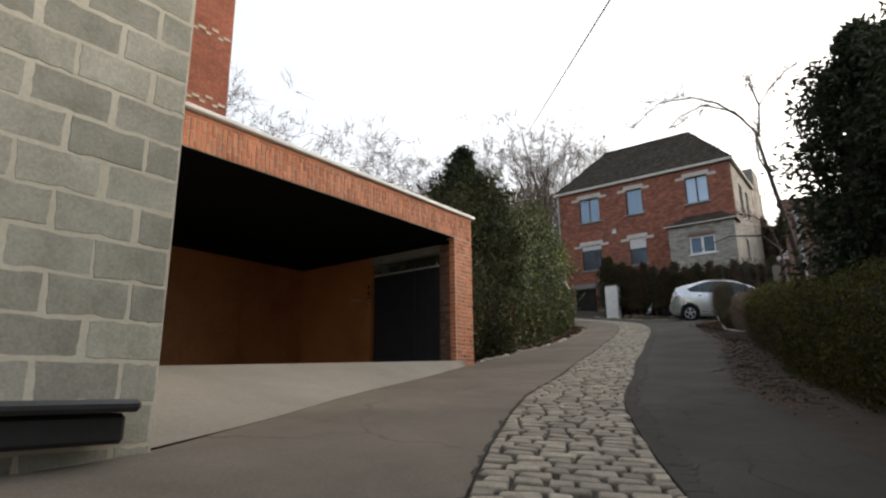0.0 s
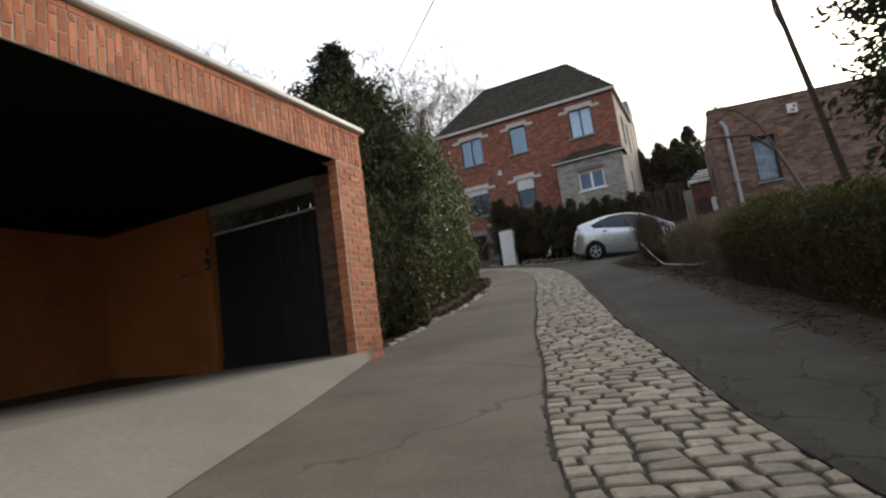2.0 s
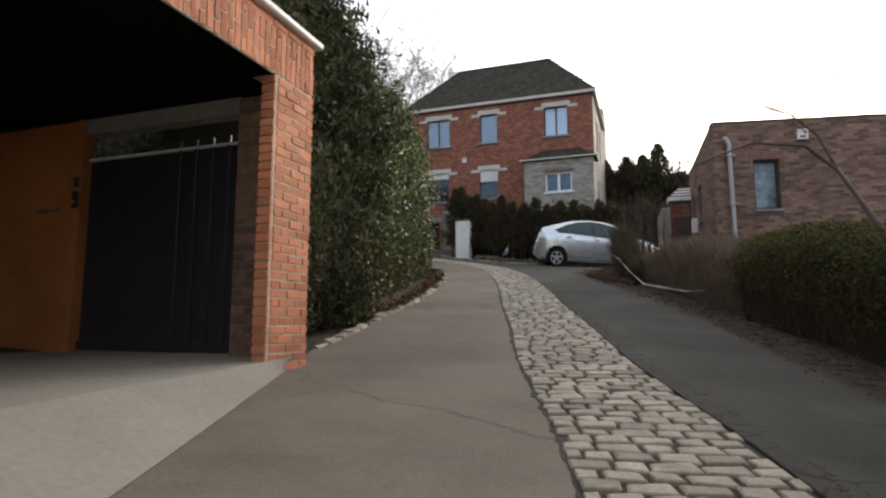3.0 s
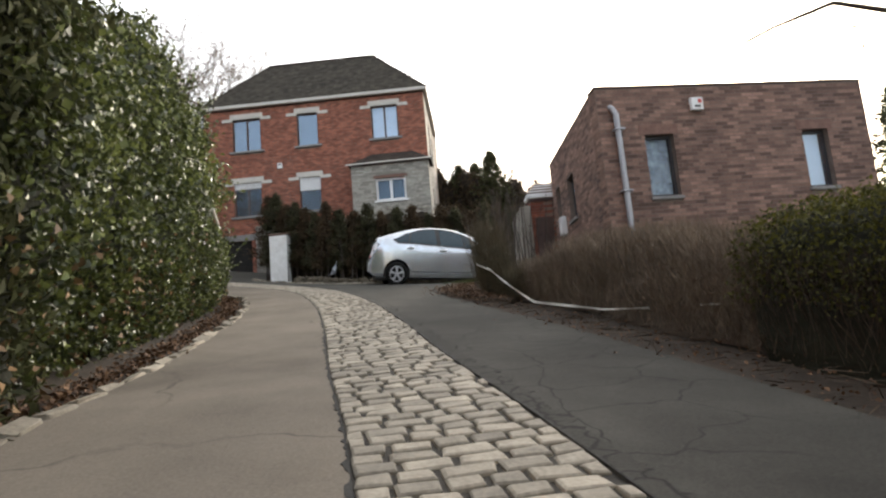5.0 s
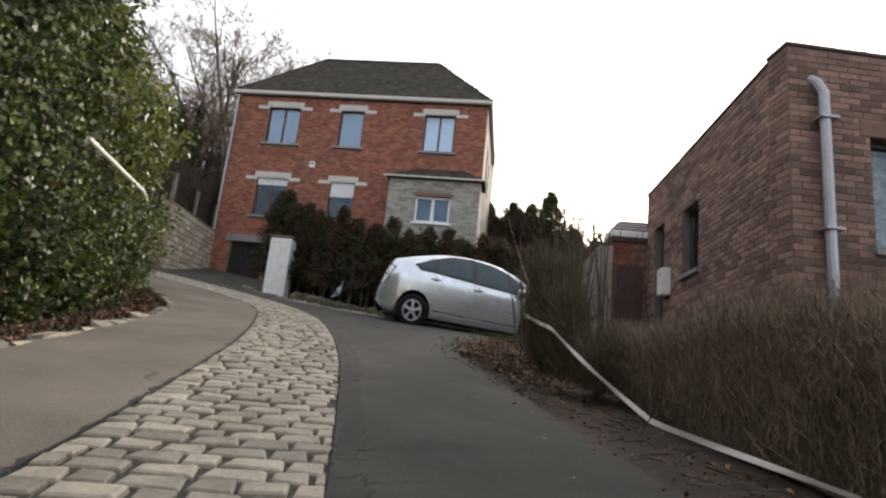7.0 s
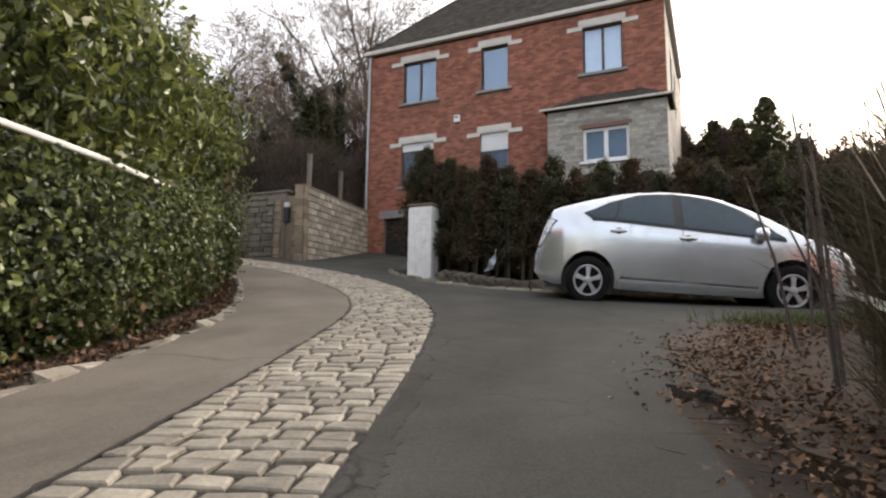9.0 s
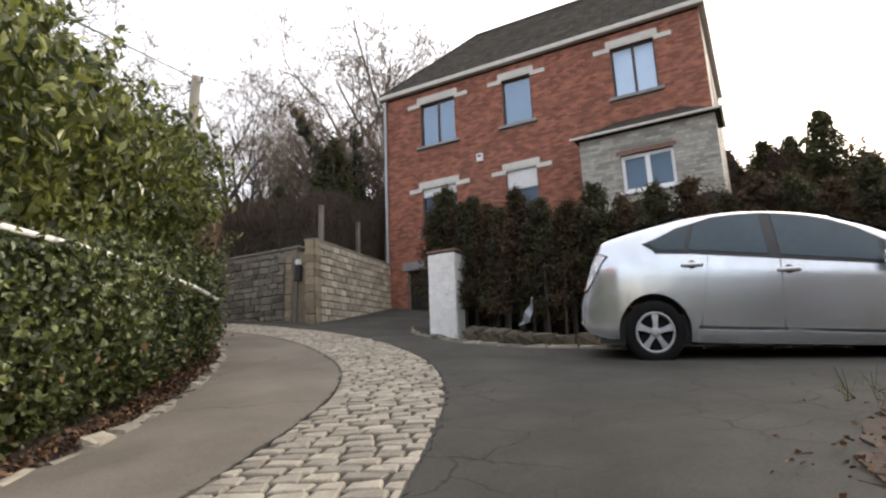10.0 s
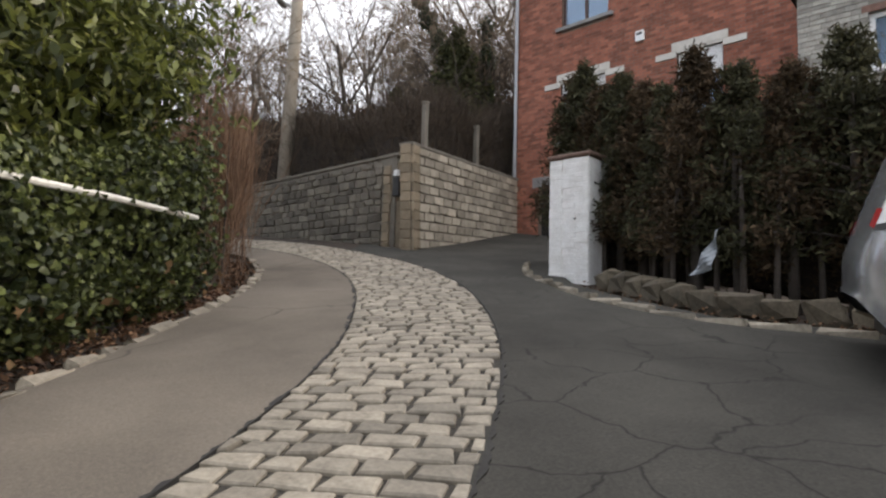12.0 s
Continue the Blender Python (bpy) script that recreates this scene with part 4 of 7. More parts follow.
for z in (7.0, 8.6):
    for k in range(12):
        y = 6.5 - k * 0.3
        part("pale_brick", boxed(-10.7, -10.68, y - 0.17, y, z + (0.07 if k % 2 else 0.0), z + (0.07 if k % 2 else 0.0) + 0.065, 0.003), M_PALEBRICK, tower)
        part("pale_brick", boxed(-10.7, -10.68, y - 0.3, y - 0.172, z - 0.07, z - 0.005, 0.003), M_PALEBRICK, tower)

# dark ledge along the block wall
chest = thing("wall_ledge", (WX + 0.2, 0.2, 0.9), "dark plastic-covered ledge on the block wall", "ledge")
part("body", boxed(WX + 0.01, WX + 0.2, -1.3, 1.44, 0.78, 0.92, 0.02), M_BLACK, chest)
part("lid", boxed(WX + 0.01, WX + 0.26, -1.34, 1.48, 0.925, 0.985, 0.02), M_FRAME_GREY, chest)

# ---- pier, retaining walls ----
pier = thing("gate_pier", (-11.3, 30.2, 4.6), "white limewashed brick gate pier with flaking paint", "pier")
part("shaft", boxed(-11.62, -10.98, 29.95, 30.5, 4.2, 6.38, 0.02), M_PIER, pier)
part("cap", boxed(-11.66, -10.94, 29.91, 30.54, 6.382, 6.45, 0.02), M_PIER_CAP, pier)
# its courses climb a little with the drive
WALL_M = pose(-15.74, 31.13, 5.0, 0, 0, 103) @ pose(0, 0, 0, 0, -3.2, 0) @ pose(0, 0, -5.0)
wall_a = thing("wall_blocks", (-16.2, 34, 5.4), "tan cement block retaining wall", "wall", "", "structure")
part("wall_core", boxed(0.0, 5.95, 0.014, 0.3, 4.4, 7.52, 0, WALL_M), M_BLOCKJOINT, wall_a)
wall_b = thing("wall_rubble", (-20, 31.9, 5.4), "grey rubble-stone retaining wall", "wall", "", "structure")
part("wall_core", boxed(-27.5, -17.0, 31.72, 32.1, 4.4, 7.62), M_WALLJOINT, wall_b)

# ---- growing things ----


def wobble(p, scale=1.0, seed=0):
    """A smooth uneven field in -1..1 over places, from a few crossing waves."""
    r = np.random.default_rng(seed)
    out = 0
    for k in range(6):
        way = r.normal(size=3)
        way *= scale * (0.7 + 0.5 * k) / np.linalg.norm(way)
        out = out + np.sin(p @ way + r.uniform(0, 6.28)) / (1 + 0.45 * k)
    return out / 2.6


def kites(centre, along_way, across_way, length, width, fold=0.15):
    """Leaf-shaped slips: stalk end, one edge, tip, other edge."""
    n = np.cross(along_way, across_way)
    L, W = np.asarray(length)[..., None], np.asarray(width)[..., None]
    a = centre - along_way * L * 0.5
    c = centre + along_way * L * 0.5 - n * L * fold
    b = centre + across_way * W * 0.5 + along_way * L * 0.04 + n * W * 0.2
    d = centre - across_way * W * 0.5 + along_way * L * 0.04 + n * W * 0.2
    return np.stack([a, b, c, d], 1)


def unit(v):
    return v / np.maximum(np.linalg.norm(v, axis=-1, keepdims=True), 1e-9)


def leaf_slips(centre, out, size, ratio, rng, droop=0.5, spread=0.8):
    """Leaves that face outwards more or less, and hang a little."""
    n = len(centre)
    face = unit(out + rng.normal(size=(n, 3)) * spread)
    down = np.array([0, 0, -1.0]) * droop + rng.normal(size=(n, 3)) * 0.7
    way = unit(down - face * (down * face).sum(-1, keepdims=True))
    side = np.cross(face, way)
    s = size * rng.uniform(0.6, 1.35, n)
    return kites(centre, way, side, s, s * ratio * rng.uniform(0.8, 1.2, n))


def broad_leaves(name, centre, out, size, ratio, rng, droop, spread, material, parent):
    """Pointed leaves of six corners, folded along the midrib, in one mesh."""
    n = len(centre)
    face = unit(out + rng.normal(size=(n, 3)) * spread)
    down = np.array([0, 0, -1.0]) * droop + rng.normal(size=(n, 3)) * 0.7
    way = unit(down - face * (down * face).sum(-1, keepdims=True))
    side = np.cross(face, way)
    L = (size * rng.uniform(0.55, 1.3, n))[:, None]
    W = L * ratio * rng.uniform(0.8, 1.2, (n, 1)) * 0.5
    lift, curl = face * W * rng.uniform(0.15, 0.6, (n, 1)), face * L * rng.uniform(0.02, 0.22, (n, 1))
    base, tip = centre - way * L * 0.5, centre + way * L * 0.5 - curl
    low, high = centre - way * L * 0.17, centre + way * L * 0.2 - curl * 0.3
    V = np.stack([base, low + side * W + lift, high + side * W * 0.85 + lift, tip, high - side * W * 0.85 + lift, low - side * W + lift], 1).reshape(-1, 3)
    o = np.arange(n)[:, None] * 6
    F = np.concatenate([o + [0, 1, 2, 3], o + [0, 3, 4, 5]], 1).reshape(-1, 4)
    return sheet(name, V, F.tolist(), material, parent)


def twig_slips(base, way, length, width, rng):
    """Thin straight twigs as narrow crossed slips."""
    n = len(base)
    w = unit(way)
    side = unit(np.cross(w, rng.normal(size=(n, 3))))
    L, W = np.asarray(length)[..., None], np.asarray(width)[..., None]
    tip = base + w * L
    return np.stack([base - side * W, base + side * W, tip + side * W * 0.35, tip - side * W * 0.35], 1)


def hedge_body(line, depth, bottom, top, n=60, rows=14, bulge=0.12, seed=0, inset=0.0, foot=0.02):
    """Grid of places over the front, top and back of a hedge; also outward ways."""
    s = np.linspace(0, 1, n)
    a = along(line, s)
    t = np.gradient(a, axis=0)
    t = t / np.linalg.norm(t, axis=1)[:, None]
    back = np.stack([-t[:, 1], t[:, 0]], -1)
    tops = np.array([top(x, y) for x, y in a])
    feet = np.array([bottom(x, y) for x, y in a])
    prof = [(foot, 0), (foot * 0.2, 0.2), (0.0, 0.35), (0.0, 0.5), (0.0, 0.63), (0.02, 0.76), (0.1, 0.93), (0.3, 1.0), (0.7, 1.0), (0.9, 0.93), (1, 0.75), (1, 0.4), (1, 0)]
    P = np.zeros((n, len(prof), 3))
    for j, (d, h) in enumerate(prof):
        P[:, j, :2] = a + back * (depth * d)[..., None] if np.ndim(depth) else a + back * depth * d
        P[:, j, 2] = feet + (tops - feet) * h
    centre = np.concatenate([a + back * (depth / 2), ((feet + tops) / 2)[:, None]], 1)[:, None]
    out = unit((P - centre) * np.array([1, 1, 0.35]))
    P = P + out * ((wobble(P.reshape(-1, 3), 2.2, seed) + 0.45 * wobble(P.reshape(-1, 3), 7.0, seed + 1)).reshape(n, -1)[..., None] * bulge - inset)
    return P, out


def hedge(name, line, depth, bottom, top, leaf_m, core_m, size, ratio, density, label, category="hedge", seed=1, bulge=0.14, droop=0.6, spread=0.8, layers=0.28, face_only=False, foot=0.02, core_in=0.2, shoots=0, dry=0, broad=False):
    """A clipped or wild hedge: an inner hull, mostly coloured dark as shade, and thousands of leaves over it."""
    rng = np.random.default_rng(seed)
    n = max(12, int(length_of(line) / 0.18))
    P, out = hedge_body(line, depth, bottom, top, n, bulge=bulge, seed=seed, foot=foot)
    base = along(line, 0.5)
    ob = thing(name, (*base, float(land(*base))), label, category)
    # hull fills the hedge; near-black cores paint in the shade between leaves
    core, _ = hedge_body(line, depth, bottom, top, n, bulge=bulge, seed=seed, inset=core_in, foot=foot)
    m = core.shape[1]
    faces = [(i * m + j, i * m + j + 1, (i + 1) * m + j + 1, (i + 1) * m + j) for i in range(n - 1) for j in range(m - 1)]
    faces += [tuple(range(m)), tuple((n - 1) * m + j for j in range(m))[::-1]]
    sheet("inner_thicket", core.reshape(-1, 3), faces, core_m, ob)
    jmax = 9 if face_only else m - 1
    A = P[:-1, :jmax], P[1:, :jmax], P[1:, 1:jmax + 1], P[:-1, 1:jmax + 1]
    area = np.linalg.norm(np.cross(A[2] - A[0], A[3] - A[1]), axis=-1) / 2
    area[:, 9:] *= 0.35
    count = rng.poisson(area * density)
    ii, jj = np.repeat(np.indices(area.shape).reshape(2, -1), count.ravel(), axis=1)
    u, v = rng.uniform(size=(2, len(ii), 1))
    c = (A[0][ii, jj] * (1 - u) + A[1][ii, jj] * u) * (1 - v) + (A[3][ii, jj] * (1 - u) + A[2][ii, jj] * u) * v
    o = out[ii, jj]
    c = c + o * rng.uniform(-layers, 0.08, (len(ii), 1)) + rng.normal(size=(len(ii), 3)) * 0.03
    if broad:
        foliage = broad_leaves("foliage", c, o, size, ratio, rng, droop, spread, leaf_m, ob)
    else:
        foliage = quads("foliage", leaf_slips(c, o, size, ratio, rng, droop, spread), leaf_m, ob)
    tagged(foliage, kind="stuff")
    if shoots:
        i, j = rng.integers(0, n, shoots), rng.integers(3, 9, shoots)
        way = unit(out[i, j] * 0.9 + np.array([0, 0, 0.7]) + rng.normal(size=(shoots, 3)) * 0.35)
        base_p = P[i, j] + rng.normal(size=(shoots, 3)) * 0.1
        long = rng.uniform(0.12, 0.5, shoots)
        k = 9
        f = np.tile(np.linspace(0.15, 1.0, k), shoots)
        c = np.repeat(base_p, k, 0) + np.repeat(way * long[:, None], k, 0) * f[:, None] + rng.normal(size=(shoots * k, 3)) * size * 0.35
        tagged(quads("shoot_mass", leaf_slips(c, np.repeat(way, k, 0), size, ratio, rng, droop, 1.0), leaf_m, ob), kind="stuff")
    if dry:
        i, f = rng.integers(0, n, dry), rng.uniform(0, 1, (dry, 1)) ** 1.5
        c = P[i, 0] * (1 - f) + P[i, 2] * f + rng.normal(size=(dry, 3)) * 0.08 + out[i, 1] * 0.05
        tagged(quads("dry_leaf_mass", leaf_slips(c, out[i, 1], 0.07, 0.7, rng, 0.5, 0.9), M_DRY, ob, "dry tan leaves"), kind="stuff")
    return ob


M_DRY = leafy("dry_tan_leaves", (0.08, 0.045, 0.018), (0.32, 0.19, 0.08), 0.7, translucent=0.0)


def skirt_z(x, y):
    return float(land(x, y)) - 0.1


CONIFER_LINE = [(-6.5, 9.3), (-6.85, 10.8), (-7.3, 12.7)]
IVY_LINE = [(-7.2, 12.3), (-7.55, 13.8), (-8.25, 16.6), (-8.95, 19.4)]
BEND_LINE = [(-8.9, 19.2), (-9.7, 21.35), (-10.85, 23.1), (-11.95, 24.45), (-12.7, 25.35)]
hedge("conifer_hedge", CONIFER_LINE, 1.5, skirt_z, lambda x, y: float(np.interp(y, [9.3, 10.3, 11.3, 12.7], [4.75, 5.25, 5.9, 5.95])) + 0.15 * math.sin(y * 3.1), M_HEDGE_YEW, M_HEDGE_SHADE, 0.12, 0.28, 1200,
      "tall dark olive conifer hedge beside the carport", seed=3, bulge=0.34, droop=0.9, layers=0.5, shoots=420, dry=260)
hedge("ivy_hedge", IVY_LINE, 1.4, skirt_z, lambda x, y: float(np.interp(y, [12.3, 15.0, 16.5, 19.4], [5.65, 5.95, 6.7, 6.9])) + 0.12 * math.sin(y * 4.3), M_IVY, M_HEDGE_SHADE, 0.066, 0.85, 1200,
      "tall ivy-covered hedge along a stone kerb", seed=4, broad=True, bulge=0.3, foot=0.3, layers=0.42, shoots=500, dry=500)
hedge("low_ivy_hedge", BEND_LINE, 0.7, skirt_z, lambda x, y: float(land(x, y)) + 1.5 + 0.1 * math.sin(y * 2.3), M_IVY, M_HEDGE_SHADE, 0.064, 0.85, 1650,
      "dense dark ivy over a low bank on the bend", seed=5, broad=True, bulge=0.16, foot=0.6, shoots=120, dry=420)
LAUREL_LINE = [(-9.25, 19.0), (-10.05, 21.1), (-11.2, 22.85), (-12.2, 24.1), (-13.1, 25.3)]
hedge("laurel_hedge", LAUREL_LINE, 1.3, lambda x, y: float(land(x, y)) + 0.9, lambda x, y: 6.55 + 0.1 * (y - 19) + 0.3 * math.sin(y * 2.1) + 0.15 * math.sin(y * 5), M_LAUREL, M_HEDGE_SHADE, 0.135, 0.36, 620,
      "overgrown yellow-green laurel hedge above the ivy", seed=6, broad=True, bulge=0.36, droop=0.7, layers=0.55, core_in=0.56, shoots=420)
hedge("garden_hedge", [(-12.0, 10.0), (-10.0, 9.7), (-8.6, 9.5), (-6.95, 9.4)], 1.0, skirt_z, lambda x, y: 4.6, M_YEW, M_HEDGE_SHADE, 0.13, 0.3, 300,
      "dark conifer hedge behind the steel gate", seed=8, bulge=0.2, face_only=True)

# rail in the ivy on the bend
rail = thing("hand_rail", (-10.2, 22.2, 4.9), "white painted hand rail half buried in ivy", "rail")
part("bar", tube(bmesh.new(), [(-8.5, 18.3, 4.62), (-9.3, 20.4, 4.74), (-10.43, 22.3, 4.91), (-11.62, 24.1, 4.97), (-12.35, 25.05, 4.99)], 0.026, 8), M_TAPE, rail)
for x, y, z in ((-10.78, 22.75, 4.90), (-8.55, 18.35, 4.6)):
    part("post", tube(bmesh.new(), [(x - 0.5, y + 0.3, float(land(x, y)) - 0.1), (x - 0.5, y + 0.3, z - 0.1), (x, y, z)], 0.025, 8), M_TAPE, rail)

# right-hand hedge: evergreen privet, then bare twigs, then a broom tuft
RIGHT_NEAR = [(3.4, -1.5), (2.0, 1.5), (0.95, 4.0), (-0.1, 6.6), (-0.75, 8.2), (-1.35, 10.2), (-1.9, 12.2), (-2.3, 13.65)]
HEDGE_TOP = ((-3, 0.8), (6.8, 2.11), (7.1, 2.17), (9.55, 2.42), (12.0, 2.88), (13.2, 2.95), (13.7, 2.86), (15.6, 3.25), (16.6, 3.42), (17.6, 3.3), (18.3, 3.3), (19.6, 3.45))


def hedge_top(y):
    return np.interp(y, *zip(*HEDGE_TOP))


RIGHT_FAR = [(-2.2, 13.5), (-2.42, 14.5), (-2.75, 15.9), (-3.25, 17.6), (-3.55, 19.0)]
hedge("privet_hedge", RIGHT_NEAR[::-1], 1.1, lambda x, y: float(land(x, y)) - 0.1 + 0.5 * min(1, max(0, (y - 9) / 3)), lambda x, y: float(hedge_top(y)) + 0.04 * math.sin(y * 2.1) + 0.03 * math.sin(y * 5.7), M_PRIVET, M_HEDGE_SHADE, 0.038, 0.55, 2400,
      "clipped evergreen privet hedge, yellow-green on top", seed=9, bulge=0.07, droop=0.1, layers=0.2)


def twig_hedge(name, line, depth, height, count, label, material, core_m, seed=1, lean=0.25, width=0.004, long=(0.35, 0.8), core=0.6, group=""):
    """A bare hedge: upright branching twigs round a thin inner hull, often coloured dark as shade."""
    rng = np.random.default_rng(seed)
    base = along(line, 0.5)
    ob = thing(name, (*base, float(land(*base))), label, "hedge", group)
    s = rng.uniform(size=count)
    a = along(line, s)
    t = along(line, np.clip(s + 0.01, 0, 1)) - along(line, np.clip(s - 0.01, 0, 1))
    t = t / np.linalg.norm(t, axis=1)[:, None]
    back = np.stack([-t[:, 1], t[:, 0]], -1)
    d = rng.uniform(0, 1, count)
    xy = a + back * (d * depth)[:, None]
    hh = height(xy[:, 0], xy[:, 1]) if callable(height) else np.full(count, height)
    z0 = land(xy[:, 0], xy[:, 1])
    h = rng.uniform(0.0, 0.85, count) ** 0.8 * hh
    p = np.concatenate([xy, (z0 + h)[:, None]], 1)
    way = rng.normal(size=(count, 3)) * lean + np.array([0, 0, 1.0])
    L = np.minimum(rng.uniform(*long, count), hh * 1.08 - h)
    q = twig_slips(p, way, L, width * rng.uniform(0.5, 1.6, count), rng)
    tagged(quads("twig_mass", q, material, ob), kind="stuff")
    stems = max(6, int(length_of(line) / 0.13))
    bm = bmesh.new()
    for k in range(stems):
        x, y = along(line, (k + rng.uniform(0.2, 0.8)) / stems)
        b2 = back[0] * depth * rng.uniform(0.2, 0.8)
        x, y = x + b2[0], y + b2[1]
        z = float(land(x, y))
        hz = float(height(np.array(x), np.array(y))) if callable(height) else height
        dx, dy = rng.normal(size=2) * 0.12
        tube(bm, [(x, y, z - 0.1), (x + dx * 0.5, y + dy * 0.5, z + hz * 0.4), (x + dx, y + dy, z + hz * 0.8)], [0.018, 0.013, 0.005], 5)
    part("stem_mass", bm, M_BARK, ob)
    if core:
        n = max(8, int(length_of(line) / 0.4))
        P, _ = hedge_body(line, depth, skirt_z, lambda x, y: float(land(x, y)) + core * (float(height(np.array(x), np.array(y))) if callable(height) else height), n, bulge=0.08, seed=seed, inset=0.16)
        m = P.shape[1]
        f = [(i * m + j, i * m + j + 1, (i + 1) * m + j + 1, (i + 1) * m + j) for i in range(n - 1) for j in range(m - 1)] + [tuple(range(m)), tuple((n - 1) * m + j for j in range(m))[::-1]]
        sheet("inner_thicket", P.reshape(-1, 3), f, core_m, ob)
    return ob


twig_hedge("bare_hedge", RIGHT_FAR[::-1], 0.8, lambda x, y: hedge_top(y) - land(x, y) + 0.05 * np.sin(y * 3.0), 52000, "bare brown twiggy hedge along the lane", M_TWIG, M_TWIGCORE, 11, 0.42, 0.0022, (0.08, 0.3), 0.88)

twig_hedge("bare_privet", [(-2.28, 13.55), (-1.9, 12.2), (-1.4, 10.3), (-1.1, 9.3)], 0.9, lambda x, y: 0.75 + 0 * y, 9000, "bare dark stems under the privet hedge", M_BRUSH, M_HEDGE_SHADE, 13, 0.3, 0.0028, (0.15, 0.45), 0.8)

# broom tuft at the end of the hedge: fine switches that fan out of one clump
rng = np.random.default_rng(12)
broom = thing("broom_bush", (-3.85, 19.75, 3.0), "dense brown-green broom tuft at the hedge end", "bush")
sw = []
# clumps of switches: middle, half widths, height and lean
for cx, cy, wx, wy, tall, lx, ly, n in ((-3.9, 20.06, 0.30, 0.4, 1.06, -0.03, 0.0, 8500), (-3.75, 19.45, 0.26, 0.35, 0.72, -0.12, -0.1, 4200), (-3.98, 20.4, 0.18, 0.24, 0.6, -0.08, 0.05, 1800), (-3.55, 18.85, 0.25, 0.4, 0.42, 0.05, -0.15, 2600)):
    ang, rad = rng.uniform(0, 6.283, n), np.sqrt(rng.uniform(0, 1, n))
    off = np.stack([np.cos(ang) * rad * wx, np.sin(ang) * rad * wy], -1)
    root = off * rng.uniform(0.5, 1.1, (n, 1)) + np.array([cx, cy])
    share = rng.uniform(0, 1, n) ** 0.8
    high = share * tall * (1 + 0.2 * np.sin(ang * 3 + cx * 9) * rad)
    feet = np.concatenate([root + np.array([lx, ly]) * high[:, None], (land(root[:, 0], root[:, 1]) + high)[:, None]], 1)
    way = np.concatenate([off * 0.5 + np.array([lx, ly]), np.full((n, 1), 0.8)], 1) + rng.normal(size=(n, 3)) * 0.34
    sw.append(twig_slips(feet, way, rng.uniform(0.08, 0.4, n) * (0.5 + 0.6 * tall), np.full(n, 0.0026), rng))
tagged(quads("switch_mass", np.concatenate(sw), M_BROOM, broom), kind="stuff")
n = 60
ang = rng.uniform(0, 6.283, n)
feet = np.stack([-3.9 + np.cos(ang) * 0.35, 19.75 + np.sin(ang) * 0.5, 3.75 + rng.uniform(-0.5, 0.5, n)], -1)
tagged(quads("wisp_mass", twig_slips(feet, np.stack([np.cos(ang) * 0.25, np.sin(ang) * 0.25, np.ones(n)], -1) + rng.normal(size=(n, 3)) * 0.15, rng.uniform(0.5, 0.95, n), np.full(n, 0.003), rng), M_TWIG, broom), kind="stuff")
# dark lump at the heart of the tuft, coloured as its inner shade
bm = bmesh.new()
bmesh.ops.create_icosphere(bm, subdivisions=4, radius=1.0)
for v in bm.verts:
    c = v.co.copy()
    k = 0.8 + 0.5 * float(wobble(np.array([c[:]]) * 5.0, 1.6, 3)[0])
    v.co = Vector((-3.86 + c.x * 0.2 * k, 19.85 + c.y * 0.32 * k, 3.32 + c.z * 0.5 * k))
part("inner_thicket", bm, M_BRUSH_SHADE, broom)

# upright shoots with a few dry buds behind the broom
shoots = thing("bare_shrub", (-3.5, 22.3, 3.2), "tall bare shrub of upright shoots with dry buds", "shrub")
rng = np.random.default_rng(14)
bm, buds = bmesh.new(), []
for k in range(46):
    x, y = -3.45 + rng.normal() * 0.5, 22.2 + rng.normal() * 0.75
    z = float(land(x, y))
    lx, ly, tall = rng.normal() * 0.22, rng.normal() * 0.22, rng.uniform(1.1, 2.35)
    line = [(x, y, z - 0.05), (x + lx * 0.4, y + ly * 0.4, z + tall * 0.5), (x + lx, y + ly, z + tall)]
    tube(bm, line, [0.016, 0.012, 0.005], 5)
    for f in rng.uniform(0.3, 1.0, 12):
        buds.append((x + lx * f ** 1.3, y + ly * f ** 1.3, z + tall * f))
part("shoot_mass", bm, M_BARK, shoots)
buds = np.array(buds)
tagged(quads("twig_mass", twig_slips(buds, rng.normal(size=(len(buds), 3)) * 0.5 + np.array([0, 0, 0.7]), rng.uniform(0.1, 0.35, len(buds)), np.full(len(buds), 0.0028), rng), M_BRUSH, shoots), kind="stuff")
c = buds + rng.normal(size=buds.shape) * 0.012
tagged(quads("bud_mass", leaf_slips(c, rng.normal(size=c.shape), 0.04, 0.45, rng, 0.3, 1.0), M_BRUSH, shoots), kind="stuff")

# tape strung through the bare hedge
tape = thing("barrier_tape", (-3.2, 17, 2.4), "sagging white barrier tape through the bare hedge", "tape")
pts = along([(-2.05, 13.6), (-2.34, 14.8), (-2.79, 16.0), (-3.46, 17.37), (-3.99, 19.0), (-4.19, 20.0), (-4.22, 20.7)], np.linspace(0, 1, 60))
zz = np.interp(pts[:, 1], [13.6, 14.8, 16.0, 17.37, 19.0, 20.0, 20.7], [2.29, 2.31, 2.37, 2.59, 3.28, 3.5, 3.62])
vs = []
for k, ((x, y), z) in enumerate(zip(pts, zz)):
    tw = 0.4 * math.sin(k * 0.9)
    wide = 0.01 + 0.008 * min(1, max(0, y - 16))
    vs += [(x - 0.012 * tw, y, z + wide), (x + 0.012 * tw, y, z - wide)]
sheet("strip", vs, [(2 * k, 2 * k + 1, 2 * k + 3, 2 * k + 2) for k in range(59)], M_TAPE, tape)


